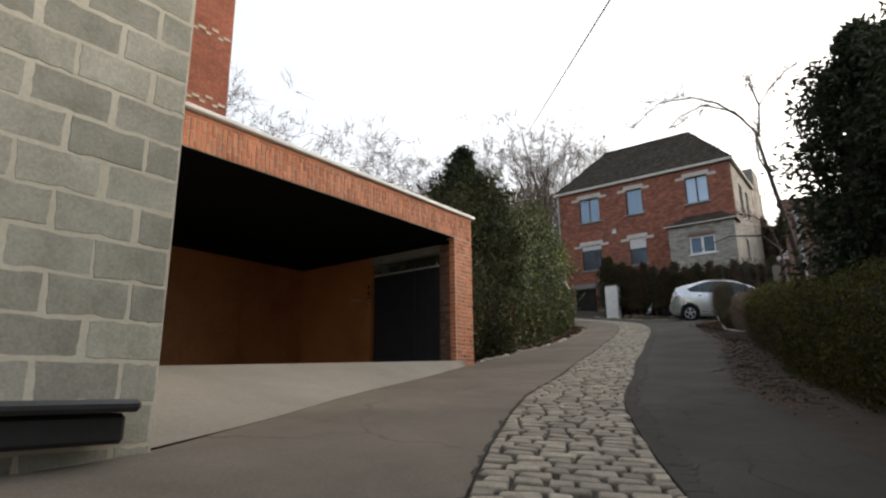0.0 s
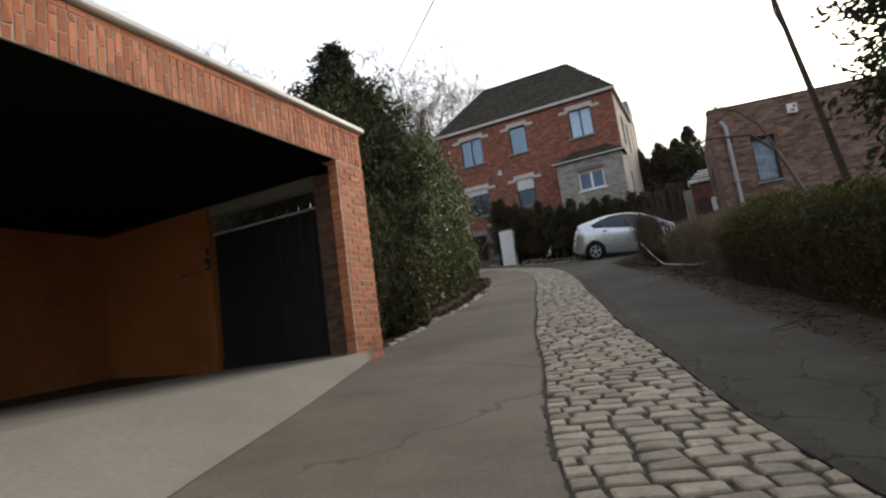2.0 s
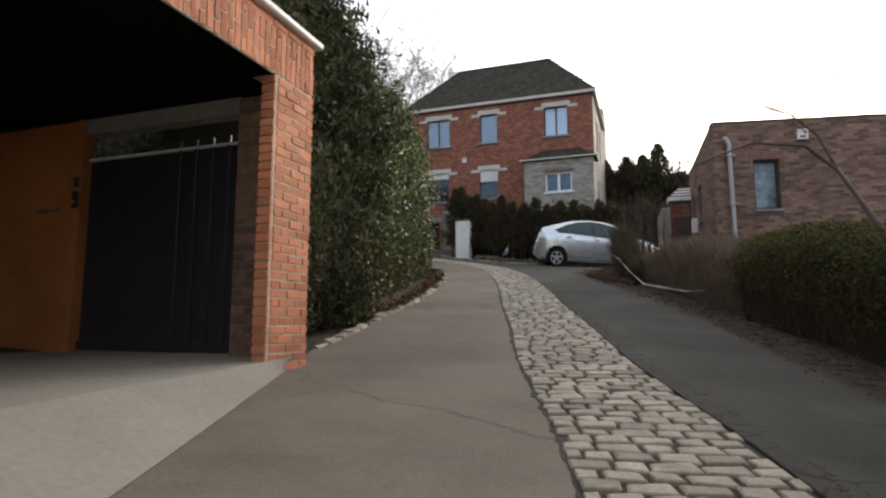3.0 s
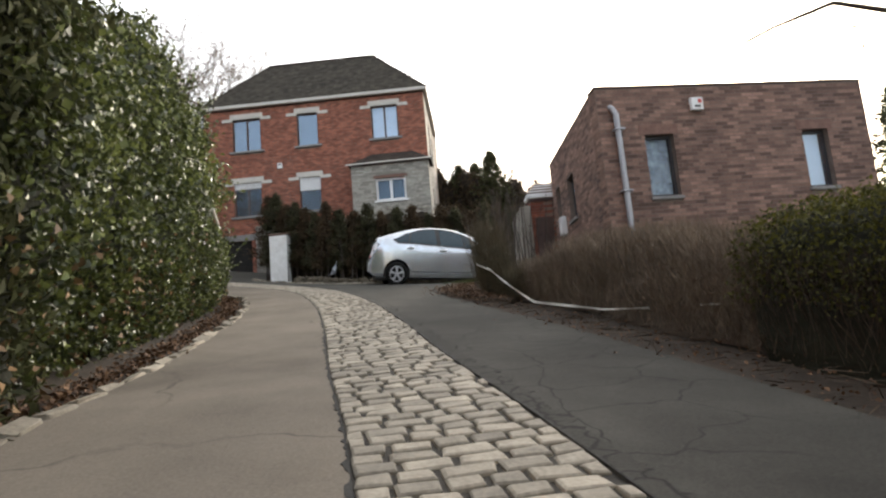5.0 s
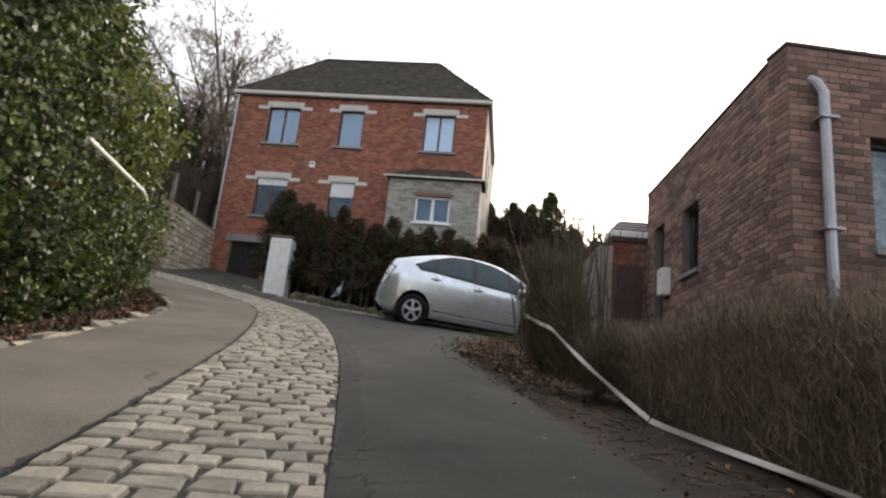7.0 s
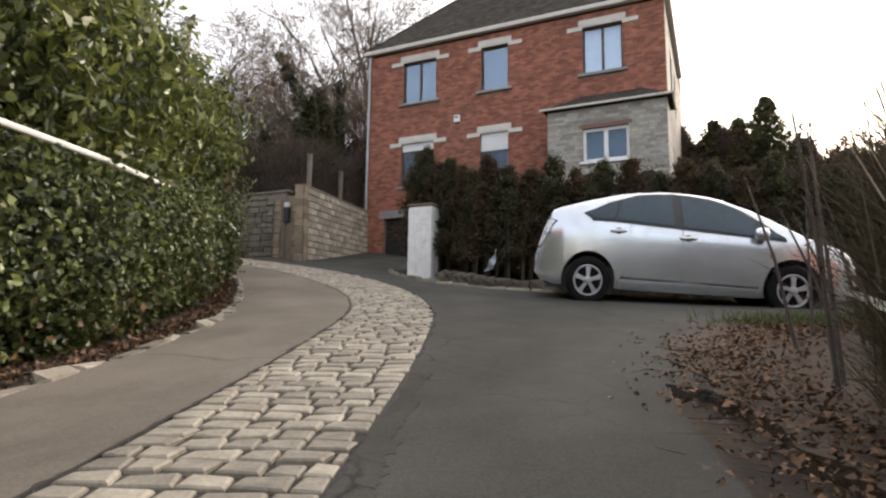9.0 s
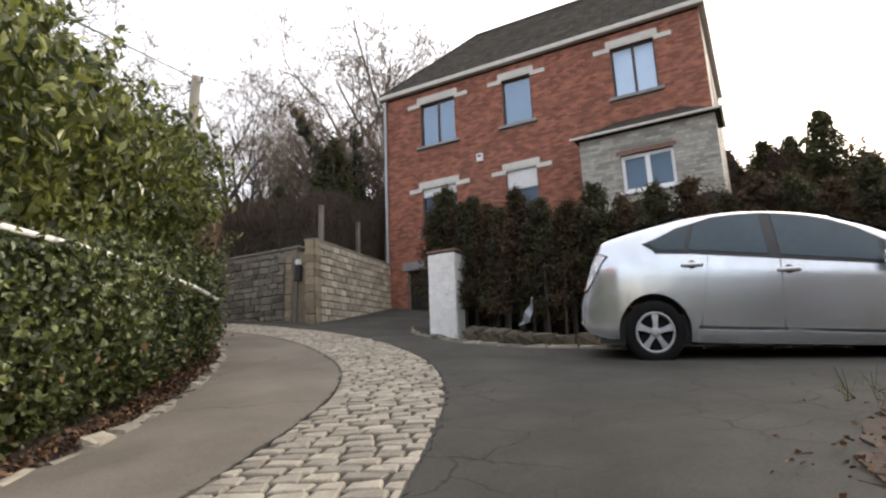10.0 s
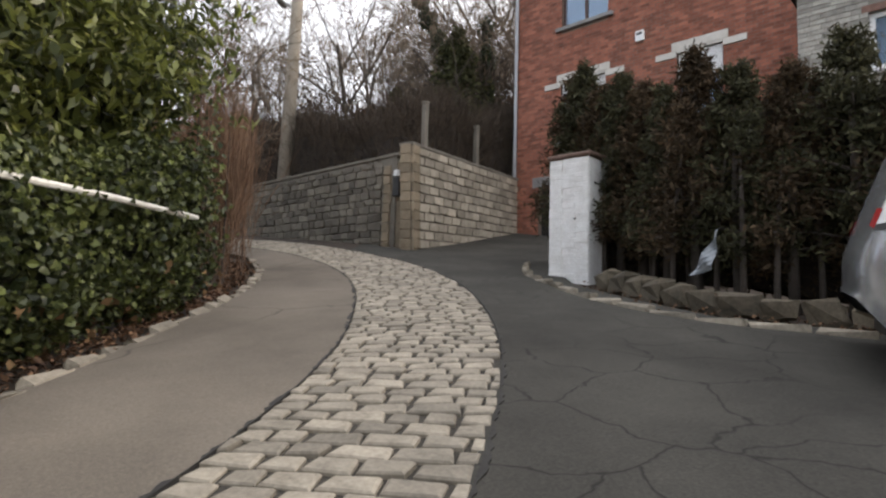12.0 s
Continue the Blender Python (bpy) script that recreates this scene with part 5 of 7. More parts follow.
# ---- trees ----
def bare_tree(seed, height, spread=0.5, levels=6, twigs=True, trunk=0.0105, lean=(0, 0), start=0.35):
    """Arrays of a leafless tree: tapered limbs that fork, with fine twigs."""
    rng = np.random.default_rng(seed)
    verts, faces, slips = [], [], []

    def limb(p, d, length, r, level):
        n = 4 if level < 2 else 3 if level < 4 else 2
        pts, rad = [p], [r]
        for k in range(n):
            d = unit(d + rng.normal(size=3) * (0.10 + 0.05 * level) + np.array([0, 0, 0.06]))
            p = p + d * length / n
            pts.append(p)
            rad.append(r * (1 - 0.55 * (k + 1) / n))
        if level >= levels - 1:
            slips.append((pts[0], unit(pts[-1] - pts[0]), length, max(r, 0.010)))
            for _ in range(5 if twigs else 2):
                k = rng.integers(1, n + 1)
                slips.append((pts[k], unit(d + rng.normal(size=3) * 0.6), length * rng.uniform(0.5, 1.2), max(rad[k] * 0.6, 0.008)))
            return
        sides = 6 if level == 0 else 4 if level < 3 else 3
        o = len(verts)
        for q, rr, k in zip(pts, rad, range(n + 1)):
            w = unit(pts[min(k + 1, n)] - pts[max(k - 1, 0)])
            a = unit(np.cross(w, [0.3, 0.7, 0.1]))
            b = np.cross(w, a)
            for j in range(sides):
                t = 2 * math.pi * j / sides
                verts.append(q + rr * (math.cos(t) * a + math.sin(t) * b))
        for k in range(n):
            for j in range(sides):
                faces.append((o + k * sides + j, o + k * sides + (j + 1) % sides, o + (k + 1) * sides + (j + 1) % sides, o + (k + 1) * sides + j))
        kids = 4 if level == 0 else 3
        for c in range(kids + (level == 0) * 3):
            k = rng.uniform(start if level == 0 else 0.3, 1.0)
            i = min(int(k * n), n - 1)
            q = pts[i] + (pts[i + 1] - pts[i]) * (k * n - i)
            side = rng.normal(size=3)
            side = unit(side - d * (side @ d))
            w = unit(d * (1 - spread * 0.6) + side * spread * rng.uniform(0.8, 1.4) + np.array([0, 0, 0.12]))
            limb(q, w, length * rng.uniform(0.45, 0.72), rad[i] * rng.uniform(0.5, 0.72), level + 1)

    limb(np.zeros(3), np.array([lean[0], lean[1], 1.0]), height * 0.55, height * trunk, 0)
    return np.array(verts), faces, slips


def tree_thing(name, seed, height, label, m=None, bark=None, **k):
    verts, faces, slips = bare_tree(seed, height, **k)
    rng = np.random.default_rng(seed)
    ob = new(name)
    BASE[ob.name] = Matrix()
    tagged(ob, label, "tree")
    first = sum(1 for f in faces if max(f) < 6 * 5)
    sheet("trunk", verts[:30], faces[:first], bark or M_BARK, ob, smooth=True)
    sheet("crown", verts[30:], [tuple(i - 30 for i in f) for f in faces[first:]], bark or M_BARK, ob)
    p, w, L, r = (np.array(c) for c in zip(*slips))
    tagged(quads("twig_mass", twig_slips(p, w, L, r, rng), M_TWIG, ob), kind="stuff")
    return ob


TREE_SIZE = 1.2


def plant(ob, x, y, turn=0.0, size=1.0, sink=0.15, first=False, lift=0.0):
    m = pose(x, y, float(land(x, y)) - sink + lift, 0, 0, turn) @ Matrix.Scale(size, 4)
    if first:
        ob.matrix_basis = m
        return ob
    made = copy_thing(ob, pose(x, y, float(land(x, y)) - sink + lift, 0, 0, turn))
    made.scale = (size,) * 3
    return made


KINDS = [tree_thing("bare_tree", 20 + k, 9.5 + k, bark=M_TREE, label="leafless grey-brown tree on the wooded hillside", spread=0.5 + 0.06 * k) for k in range(4)]
for ob in KINDS:
    tagged(ob, group="trees on the hillside")
SPOTS = [(-23, 41, 0, 1.3), (-20.5, 44.5, 1, 1.5), (-27.5, 38, 2, 1.0), (-31, 43, 1, 1.1), (-34.5, 37, 0, 1.0), (-25.5, 48, 3, 1.2), (-29, 52, 2, 1.2),
         (-22, 53, 0, 1.3), (-36, 47, 3, 1.2), (-30, 34.8, 3, 0.8), (-39, 41, 1, 1.2), (-33, 57, 1, 1.3), (-14, 58, 3, 1.1), (-7, 60, 0, 1.0), (-21, 14.5, 2, 1.0), (-24, 13.0, 0, 1.1), (-20.5, 20.5, 3, 0.8), (-19.5, 24.0, 1, 0.8), (-23.5, 21.5, 0, 0.85), (-18.5, 22.5, 2, 0.75), (-0.2, 45.4, 2, 0.62), (0.8, 45.8, 1, 0.6), (-1.3, 46.2, 3, 0.55), (8.2, 30.5, 0, 0.55), (5.6, 28.0, 2, 0.68), (7.2, 28.4, 1, 0.62), (4.2, 28.6, 3, 0.42),
         (-24.5, 17.5, 1, 0.95), (-28, 24, 0, 0.9), (-31, 28, 3, 0.85), (-33, 20, 2, 0.9), (-24.0, 30.0, 2, 0.75), (-35, 30, 1, 0.9), (-38, 25, 0, 1.0), (-20, 27.5, 3, 0.62), (-17.5, 24.5, 0, 0.6), (-21.5, 38.5, 1, 0.8), (-24.8, 36.5, 3, 0.75), (-27, 41, 0, 0.75), (-22.5, 46.5, 2, 1.1), (-25, 52, 1, 1.2), (-28.5, 46, 3, 1.1), (-26, 44, 1, 1.1), (-31, 49, 0, 1.2), (-24, 57, 2, 1.3), (-35, 52, 3, 1.2), (-28, 61, 1, 1.3), (-39, 55, 0, 1.3), (-19.5, 51, 3, 1.15), (-33, 44, 2, 1.0)]
seen_first = set()
for x, y, k, size in SPOTS:
    plant(KINDS[k], x, y, (x * 77 + y * 31) % 360, size * TREE_SIZE, first=k not in seen_first)
    seen_first.add(k)


def conifer_thing(name, seed, height, radius, label, leaf_m, count, tip=0.35, droop=0.3, start=0.08, size=0.16, taper=1.6, slim=0.3, stems=0, full=1.0):
    """An evergreen: a trunk and many drooping sprays, narrower to the top, with gaps."""
    rng = np.random.default_rng(seed)
    ob = new(name)
    BASE[ob.name] = Matrix()
    tagged(ob, label, "conifer")
    part("trunk", tube(bmesh.new(), [(0, 0, -0.3), (0.02, 0.03, height * 0.5), (0, 0, height * 0.96)], [height * 0.022, height * 0.014, 0.01], 7), M_BARK, ob, smooth=True)
    boughs = int(26 * height / 3 * full)
    bm = bmesh.new()
    ends = []
    for k in range(boughs):
        f = start + (1 - start) * (k + rng.uniform()) / boughs
        reach = radius * (1 - f ** taper) ** 0.8 * rng.uniform(0.55, 1.15) + 0.05
        t = k * 2.4 + rng.uniform(-0.4, 0.4)
        up = 0.55 * reach * (0.2 + f)
        a = np.array([0, 0, f * height * 0.95])
        b = a + np.array([math.cos(t) * reach, math.sin(t) * reach, up * tip])
        tube(bm, [a, (a + b) / 2 + np.array([0, 0, 0.04]), b], [0.018, 0.012, 0.004], 4)
        ends.append((a, b, reach))
    part("bough_mass", bm, M_BARK, ob)
    pick = rng.integers(0, boughs, count)
    A, B, R = (np.array(c)[pick] for c in zip(*ends))
    u = rng.uniform(0.25, 1.08, (count, 1)) ** 0.7
    c = A + (B - A) * u + rng.normal(size=(count, 3)) * (0.05 + 0.10 * R[:, None])
    out = unit(B - A + rng.normal(size=(count, 3)) * 0.4)
    way = unit(out + np.array([0, 0, -droop]) + rng.normal(size=(count, 3)) * 0.5)
    side = unit(np.cross(way, rng.normal(size=(count, 3))))
    s = size * rng.uniform(0.6, 1.4, count)
    tagged(quads("sprays", kites(c, way, side, s, s * slim), leaf_m, ob), kind="stuff")
    for k in range(stems):
        a, r = k * 2.1 + 0.4, radius * 0.45
        part("stem", tube(bmesh.new(), [(math.cos(a) * r, math.sin(a) * r, -0.2), (math.cos(a) * r * 0.9, math.sin(a) * r * 0.9, height * 0.3), (math.cos(a) * r * 0.5, math.sin(a) * r * 0.5, height * 0.62)], [0.04, 0.03, 0.012], 6), M_BARK, ob, smooth=True)
    return ob


# the row of conifers in front of the house
ROW = [conifer_thing("hedge_conifer", 60 + k, 3.0, 0.62, "brownish dark conifer in a row behind low stones", M_THUJA if k in (1, 3) else M_CEDAR, 7000, start=0.2, size=0.095, slim=0.26, stems=2) for k in range(4)]
for ob in ROW:
    tagged(ob, group="conifer row before the house")
row_xy = along([(-12.1, 31.5), (-10.6, 30.4), (-8.5, 29.5), (-6.4, 29.75), (-3.0, 30.2), (-0.5, 30.6)], np.linspace(0, 1, 24))
for k, (x, y) in enumerate(row_xy):
    zt = 7.48 - 0.035 * k + 0.06 * max(0, 8 - k) + 0.14 * max(0, 4 - k) + 0.18 * math.sin(k * 2.3)
    z = float(land(x, y))
    plant(ROW[k % 4], x, y + 0.12 * math.sin(k * 5.0), k * 73, (zt - z) / 3.0, 0.1, first=k < 4)
# the core's near black paints in the shade behind the trunks
hedge("conifer_hedge", [(-12.2, 31.8), (-10.6, 30.7), (-8.5, 29.9), (-6.4, 30.15), (-3.0, 30.6), (-0.4, 31.0)], 0.5, skirt_z, lambda x, y: 6.9 + 0.15 * math.sin(x * 5), M_CEDAR, M_BRUSH_SHADE, 0.1, 0.22, 380,
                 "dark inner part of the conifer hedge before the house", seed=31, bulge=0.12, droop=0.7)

TALL = [conifer_thing("dark_conifer", 80 + k, 6.0, 1.35, "dark evergreen conifer with an uneven outline", M_HEDGE_YEW, 6000, start=0.04, size=0.18, full=2.4) for k in range(2)]
# the last ones, beside and behind the start, are unseen, added to block skylight
for k, (x, y, size, turn) in enumerate(((-2.5, 45.2, 1.38, 60), (-4.6, 46.5, 1.25, 100), (6.9, 22.5, 0.62, 200), (5.2, 30.0, 0.9, 10), (-3.5, 47.5, 1.3, 20), (0.6, 36.0, 0.55, 250),
                                        (2.6, 40, 0.8, 300), (-20.3, 37.4, 1.25, 40), (-22.5, 36.5, 0.9, 310), (9.5, 27.5, 1.0, 45), (5.8, 9.4, 1.2, 160), (8, 5, 1.4, 320), (9, -1, 1.4, 20), (8.5, -6, 1.5, 70), (6.0, -10, 1.5, 110), (2.0, -13, 1.5, 150), (-2.5, -14, 1.5, 190))):
    plant(TALL[k % 2], x, y, turn, size, 0.2, first=k < 2)
NEAR = conifer_thing("dark_cypress", 90, 6.0, 1.25, "dense dark cypress by the privet hedge, rear copies added for shade", M_YEW, 28000, start=0.03, size=0.115, taper=3.5, full=2.2, slim=0.42)
# near-black core paints in the shade inside the cypress
bm = bmesh.new()
bmesh.ops.create_icosphere(bm, subdivisions=4, radius=1.0)
for v in bm.verts:
    c = v.co.copy()
    k = 1 + 0.3 * float(wobble(np.array([c[:]]) * 3.0, 1.6, 8)[0])
    v.co = Vector((c.x * 0.52 * k, c.y * 0.52 * k, 2.7 + c.z * 2.3 * k))
part("inner_thicket", bm, M_HEDGE_SHADE, NEAR)
tagged(NEAR, group="cypresses behind the privet")
# the last two stand out of view, added to darken the lane
for k, (x, y, size, turn) in enumerate(((0.3, 9.6, 0.88, 20), (1.25, 7.9, 0.9, 250), (2.5, 5.9, 1.2, 140), (3.4, 3.4, 1.5, 33))):
    plant(NEAR, x, y, turn, size, 0.2, first=k == 0)
SPRUCE = conifer_thing("young_spruce", 95, 6.0, 1.75, "young spruce with tiered branches behind the carport", M_YEW, 9000, tip=1.3, droop=-0.1, start=0.5, size=0.13, taper=1.15, full=1.0)
plant(SPRUCE, -7.6, 11.05, 40, 0.9, 0.2, first=True)

# leaning bare tree that arches over the right-hand hedge
arch = thing("arching_tree", (-0.75, 10.55, 1.3), "leaning bare tree with an arching branch", "tree")
part("trunk", tube(bmesh.new(), [(-0.72, 10.5, 1.0), (-0.91, 10.67, 2.77), (-1.03, 10.62, 3.7), (-1.15, 10.53, 4.5), (-1.24, 10.45, 5.15)], [0.055, 0.045, 0.036, 0.028, 0.02], 8), M_BARK, arch, smooth=True)
part("side_trunk", tube(bmesh.new(), [(-0.95, 10.75, 1.2), (-1.2, 11.4, 2.68), (-1.32, 12.2, 3.5), (-1.6, 12.3, 3.83), (-2.15, 12.15, 3.88), (-2.5, 12.15, 3.77), (-2.8, 12.1, 3.63)], [0.038, 0.03, 0.024, 0.018, 0.012, 0.008, 0.004], 7), M_BARK, arch, smooth=True)
rng = np.random.default_rng(5)
bm = bmesh.new()
BOUGHS = [[(-1.17, 10.39, 5.06), (-1.47, 10.14, 5.50), (-1.85, 9.72, 5.57), (-2.15, 9.29, 5.28), (-2.26, 9.13, 5.06)],
          [(-1.35, 10.22, 5.35), (-1.70, 10.06, 5.70), (-1.98, 9.63, 5.71), (-2.38, 9.04, 5.50), (-2.68, 8.45, 4.89)],
          [(-1.19, 10.44, 5.14), (-1.15, 10.65, 5.73), (-0.99, 10.73, 6.00), (-0.70, 10.82, 6.30), (-0.51, 10.90, 6.43)],
          [(-1.15, 10.65, 5.73), (-1.23, 10.56, 6.07), (-1.27, 10.56, 6.28)],
          [(-1.12, 10.55, 4.35), (-1.24, 10.4, 4.7), (-1.23, 10.31, 5.06), (-1.15, 10.48, 5.39)],
          [(-1.32, 12.2, 3.5), (-1.45, 12.35, 3.95), (-1.7, 12.4, 4.26), (-2.0, 12.3, 4.35)]]
tips = []
for L in BOUGHS:
    tube(bm, L, list(np.linspace(0.018, 0.005, len(L))), 6)
    P = along([(a[0], a[1]) for a in L], np.linspace(0.4, 1, 26))
    Z = np.interp(np.linspace(0.4, 1, 26), np.linspace(0, 1, len(L)), [a[2] for a in L])
    tips += [(x, y, zz) for (x, y), zz in zip(P, Z)]
part("crown", bm, M_BARK, arch)
tips = np.array(tips)
sel = tips[rng.integers(0, len(tips), 620)]
tagged(quads("twig_mass", twig_slips(sel, rng.normal(size=(620, 3)) + np.array([-0.3, 0, 0.4]), rng.uniform(0.15, 0.6, 620), np.full(620, 0.0034), rng), M_TWIG, arch), kind="stuff")

# ivy-clad leaning trees above the block wall
def ivy_clad(name, trunks, label, seed):
    rng = np.random.default_rng(seed)
    ob = thing(name, trunks[0][0], label, "tree")
    for line in trunks:
        n = len(line)
        part("trunk", tube(bmesh.new(), line, list(np.linspace(0.2, 0.06, n)), 7), M_BARK, ob, smooth=True)
        f = rng.uniform(0.0, 1.0, 2600)
        spine = np.stack([np.interp(f, np.linspace(0, 1, n), [q[a] for q in line]) for a in range(3)], -1)
        out = unit(rng.normal(size=(2600, 3)) + np.array([0, 0, -0.3]))
        far = (0.75 - 0.4 * f) * (0.75 + 0.35 * np.sin(f * 31 + seed) + 0.2 * np.sin(f * 67)) * rng.uniform(0.3, 1.0, 2600)
        foliage = quads("foliage", leaf_slips(spine + out * far[:, None], out, 0.17, 0.7, rng, 0.5, 0.9), M_YEW, ob, "dark ivy leaves")
        tagged(foliage, kind="stuff")
    return ob


ivy_clad("ivy_clad_tree", [[(-20.4, 38.5, 6.5), (-20.86, 38.5, 11.9), (-21.73, 38.5, 13.45), (-22.84, 38.5, 15.2), (-23.5, 38.5, 16.5)],
                           [(-19.9, 38.9, 6.5), (-20.2, 38.9, 11.0), (-20.3, 38.9, 14.6)]], "leaning tree thickly clad in dark ivy", 71)

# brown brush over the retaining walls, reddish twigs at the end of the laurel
twig_hedge("brush_hedge", [(-17.2, 32.5), (-20.5, 32.6), (-23.0, 32.7), (-27.5, 32.8)], -1.6, lambda x, y: 3.9 + 0.35 * np.sin(x * 1.3), 30000, "dark brown leafless brush on the rubble wall", M_BRUSH, M_BRUSH_SHADE, 21, 0.55, 0.006, (0.25, 0.8), 0.8)
twig_hedge("brush_hedge", [(-16.6, 32.0), (-17.1, 34.4), (-17.6, 37.5)], 1.3, lambda x, y: 4.0 + 0.35 * np.sin(y * 1.9), 18000, "dark brown leafless brush on the block wall", M_BRUSH, M_BRUSH_SHADE, 22, 0.55, 0.006, (0.25, 0.8), 0.76)
twig_hedge("red_twig_shrub", [(-13.7, 26.1), (-14.7, 27.0)], 0.7, lambda x, y: 2.5 + 0.4 * np.sin(y * 3), 1200, "tan-brown bare shrub beside the laurel", M_TWIG_RED, M_TWIGCORE, 23, 0.16, 0.0042, (0.6, 1.5), 0)
twig_hedge("brush_hedge", [(-14.4, 26.3), (-17.5, 27.9), (-23, 28.7)], 1.5, lambda x, y: 2.2 + 0.3 * np.sin(x * 1.9), 9000, "brown leafless brush beyond the bend", M_TWIG_RED, M_TWIGCORE, 24, 0.45, 0.006, (0.3, 1.0), 0.7)
hedge("evergreen_thicket", [(-6.3, 45.0), (-3.0, 45.6), (0.5, 45.2), (5.0, 45.0)], 2.5, skirt_z, lambda x, y: float(np.interp(x, [-6.3, -4.5, -3.0, -1.6, 0.5, 5], [12.9, 12.5, 12.2, 11.3, 10.9, 10.5])) + 0.3 * math.sin(x * 4.1), M_CEDAR, M_BRUSH_SHADE, 0.2, 0.4, 130,
      "brownish evergreen thicket behind the houses", "thicket", seed=43, bulge=0.6, shoots=260)
hedge("wooded_bank", [(-18.5, 39.5), (-24, 38.5), (-32, 36.5), (-42, 34)][::-1], 5.0, skirt_z, lambda x, y: float(land(x, y)) + 4.6 + 0.7 * math.sin(x * 0.9), M_DEADLEAF, M_TWIGCORE, 0.2, 0.5, 60,
              "brown undergrowth on the wooded bank", "undergrowth", seed=41, bulge=0.5)

twig_hedge("woodland_brush", [(-18.6, 39.0), (-23, 38.0), (-29, 36.6), (-37, 34.8)], -3.0, lambda x, y: 6.0 + 0.8 * np.sin(x * 0.8), 12000, "brown leafless brush under the trees on the bank", M_BRUSH, M_BRUSH_SHADE, 25, 0.5, 0.011, (0.5, 1.5), 0.78)

# fallen leaves along the kerb and under the hedges
def litter(name, line, width, count, label, seed, lift=0.0, size=0.036):
    rng = np.random.default_rng(seed)
    a = along(line, rng.uniform(size=count))
    xy = a + rng.normal(size=(count, 2)) * width
    c = np.concatenate([xy, (land(xy[:, 0], xy[:, 1]) + rng.uniform(-0.02, 0.05, count) + lift)[:, None]], 1)
    q = leaf_slips(c, np.tile([0, 0, 1.0], (count, 1)), size, 0.65, rng, 0, 0.5)
    ob = quads(name, q, M_DEADLEAF)
    return tagged(ob, label, "leaves", "", "stuff")


litter("fallen_leaves", offset_line(KERB[1:11], 0.3), 0.11, 5200, "brown fallen leaves along the stone kerb", 51, 0.0, 0.05)
litter("fallen_leaves", offset_line(VERGE[3:], -0.35), 0.25, 1500, "brown fallen leaves below the bare hedge", 52)
litter("fallen_leaves", [(-3.9, 18.8), (-4.2, 20.0), (-4.6, 21.2), (-4.55, 22.6), (-4.1, 23.7), (-2.0, 24.3)], 0.26, 6500, "fallen brown leaves on the earth bed", 53, 0.04)
grass_rng = np.random.default_rng(57)
blades = 5200
g_xy = along([(-4.6, 23.9), (-3.4, 24.35), (-1.5, 24.6), (0.6, 24.8)], grass_rng.uniform(size=blades)) + grass_rng.normal(size=(blades, 2)) * 0.22
g_foot = np.concatenate([g_xy, (land(g_xy[:, 0], g_xy[:, 1]) + 0.04)[:, None]], 1)
grass = quads("rough_grass", twig_slips(g_foot, grass_rng.normal(size=(blades, 3)) * 0.5 + np.array([0, 0, 0.8]), grass_rng.uniform(0.05, 0.2, blades), np.full(blades, 0.004), grass_rng), M_BLADE)
tagged(grass, "ragged green grass on the earth bed", "grass", "", "stuff")
# broken twigs on the verge below the bare hedge
rng = np.random.default_rng(55)
_v = along(offset_line(VERGE[3:], -0.3), rng.uniform(0, 1, 1100)) + rng.normal(size=(1100, 2)) * 0.14
_p = np.concatenate([_v, (land(_v[:, 0], _v[:, 1]) + 0.045 + rng.uniform(0, 0.03, 1100))[:, None]], 1)
_d = rng.normal(size=(1100, 3)) * np.array([1, 1, 0.12])
twigs = quads("fallen_twigs", twig_slips(_p, _d, rng.uniform(0.05, 0.24, 1100), rng.uniform(0.003, 0.006, 1100), rng), M_BRUSH)
tagged(twigs, "broken brown twigs on the verge below the hedge", "twigs", "", "stuff")
litter("fallen_leaves", offset_line(EDGING, 0.35), 0.25, 2200, "brown fallen leaves below the conifers", 54)

# ---- the silver hatchback, parked on the forecourt ----
def car_paint():
    m, n, l, bsdf = nodes_of("silver_car_paint")
    c = n.new("ShaderNodeTexCoord").outputs["Object"]
    flake, dirt = noise_of(n, l, c, 900, 2), noise_of(n, l, c, 2.5, 5)
    col = ramp_of(n, l, flake, [(0.3, (0.60, 0.635, 0.68)), (0.7, (0.77, 0.81, 0.86))])
    col = mix_of(n, l, col, ramp_of(n, l, dirt, [(0.35, (0.86, 0.84, 0.8)), (0.65, (1, 1, 1))]), 1.0, "MULTIPLY")
    l.new(col, bsdf.inputs["Base Color"])
    bsdf.inputs["Metallic"].default_value, bsdf.inputs["Roughness"].default_value = 0.78, 0.26
    bsdf.inputs["Coat Weight"].default_value, bsdf.inputs["Coat Roughness"].default_value = 0.6, 0.08
    return m


M_PAINT = car_paint()
M_CARGLASS = surface("tinted_car_glass", (0.012, 0.03, 0.042), (0.024, 0.05, 0.066), 2, 10, 0.05, bump=0, spec=0.5)
M_TYRE = surface("tyre_rubber", (0.007, 0.007, 0.007), (0.017, 0.0165, 0.016), 6, 60, 0.95, bump=0.2, depth=0.003, spec=0.15)
M_RIM = surface("silver_wheel_cover", (0.34, 0.34, 0.35), (0.5, 0.5, 0.51), 6, 40, 0.42, metal=0.4, bump=0)
M_LAMP = surface("clear_lamp_lens", (0.8, 0.8, 0.82), (0.92, 0.92, 0.93), 30, 90, 0.12, bump=0.1, coat=1.0)
M_LAMP_RED = surface("red_lamp_lens", (0.35, 0.02, 0.02), (0.5, 0.03, 0.03), 30, 90, 0.15, bump=0.1, coat=1.0)
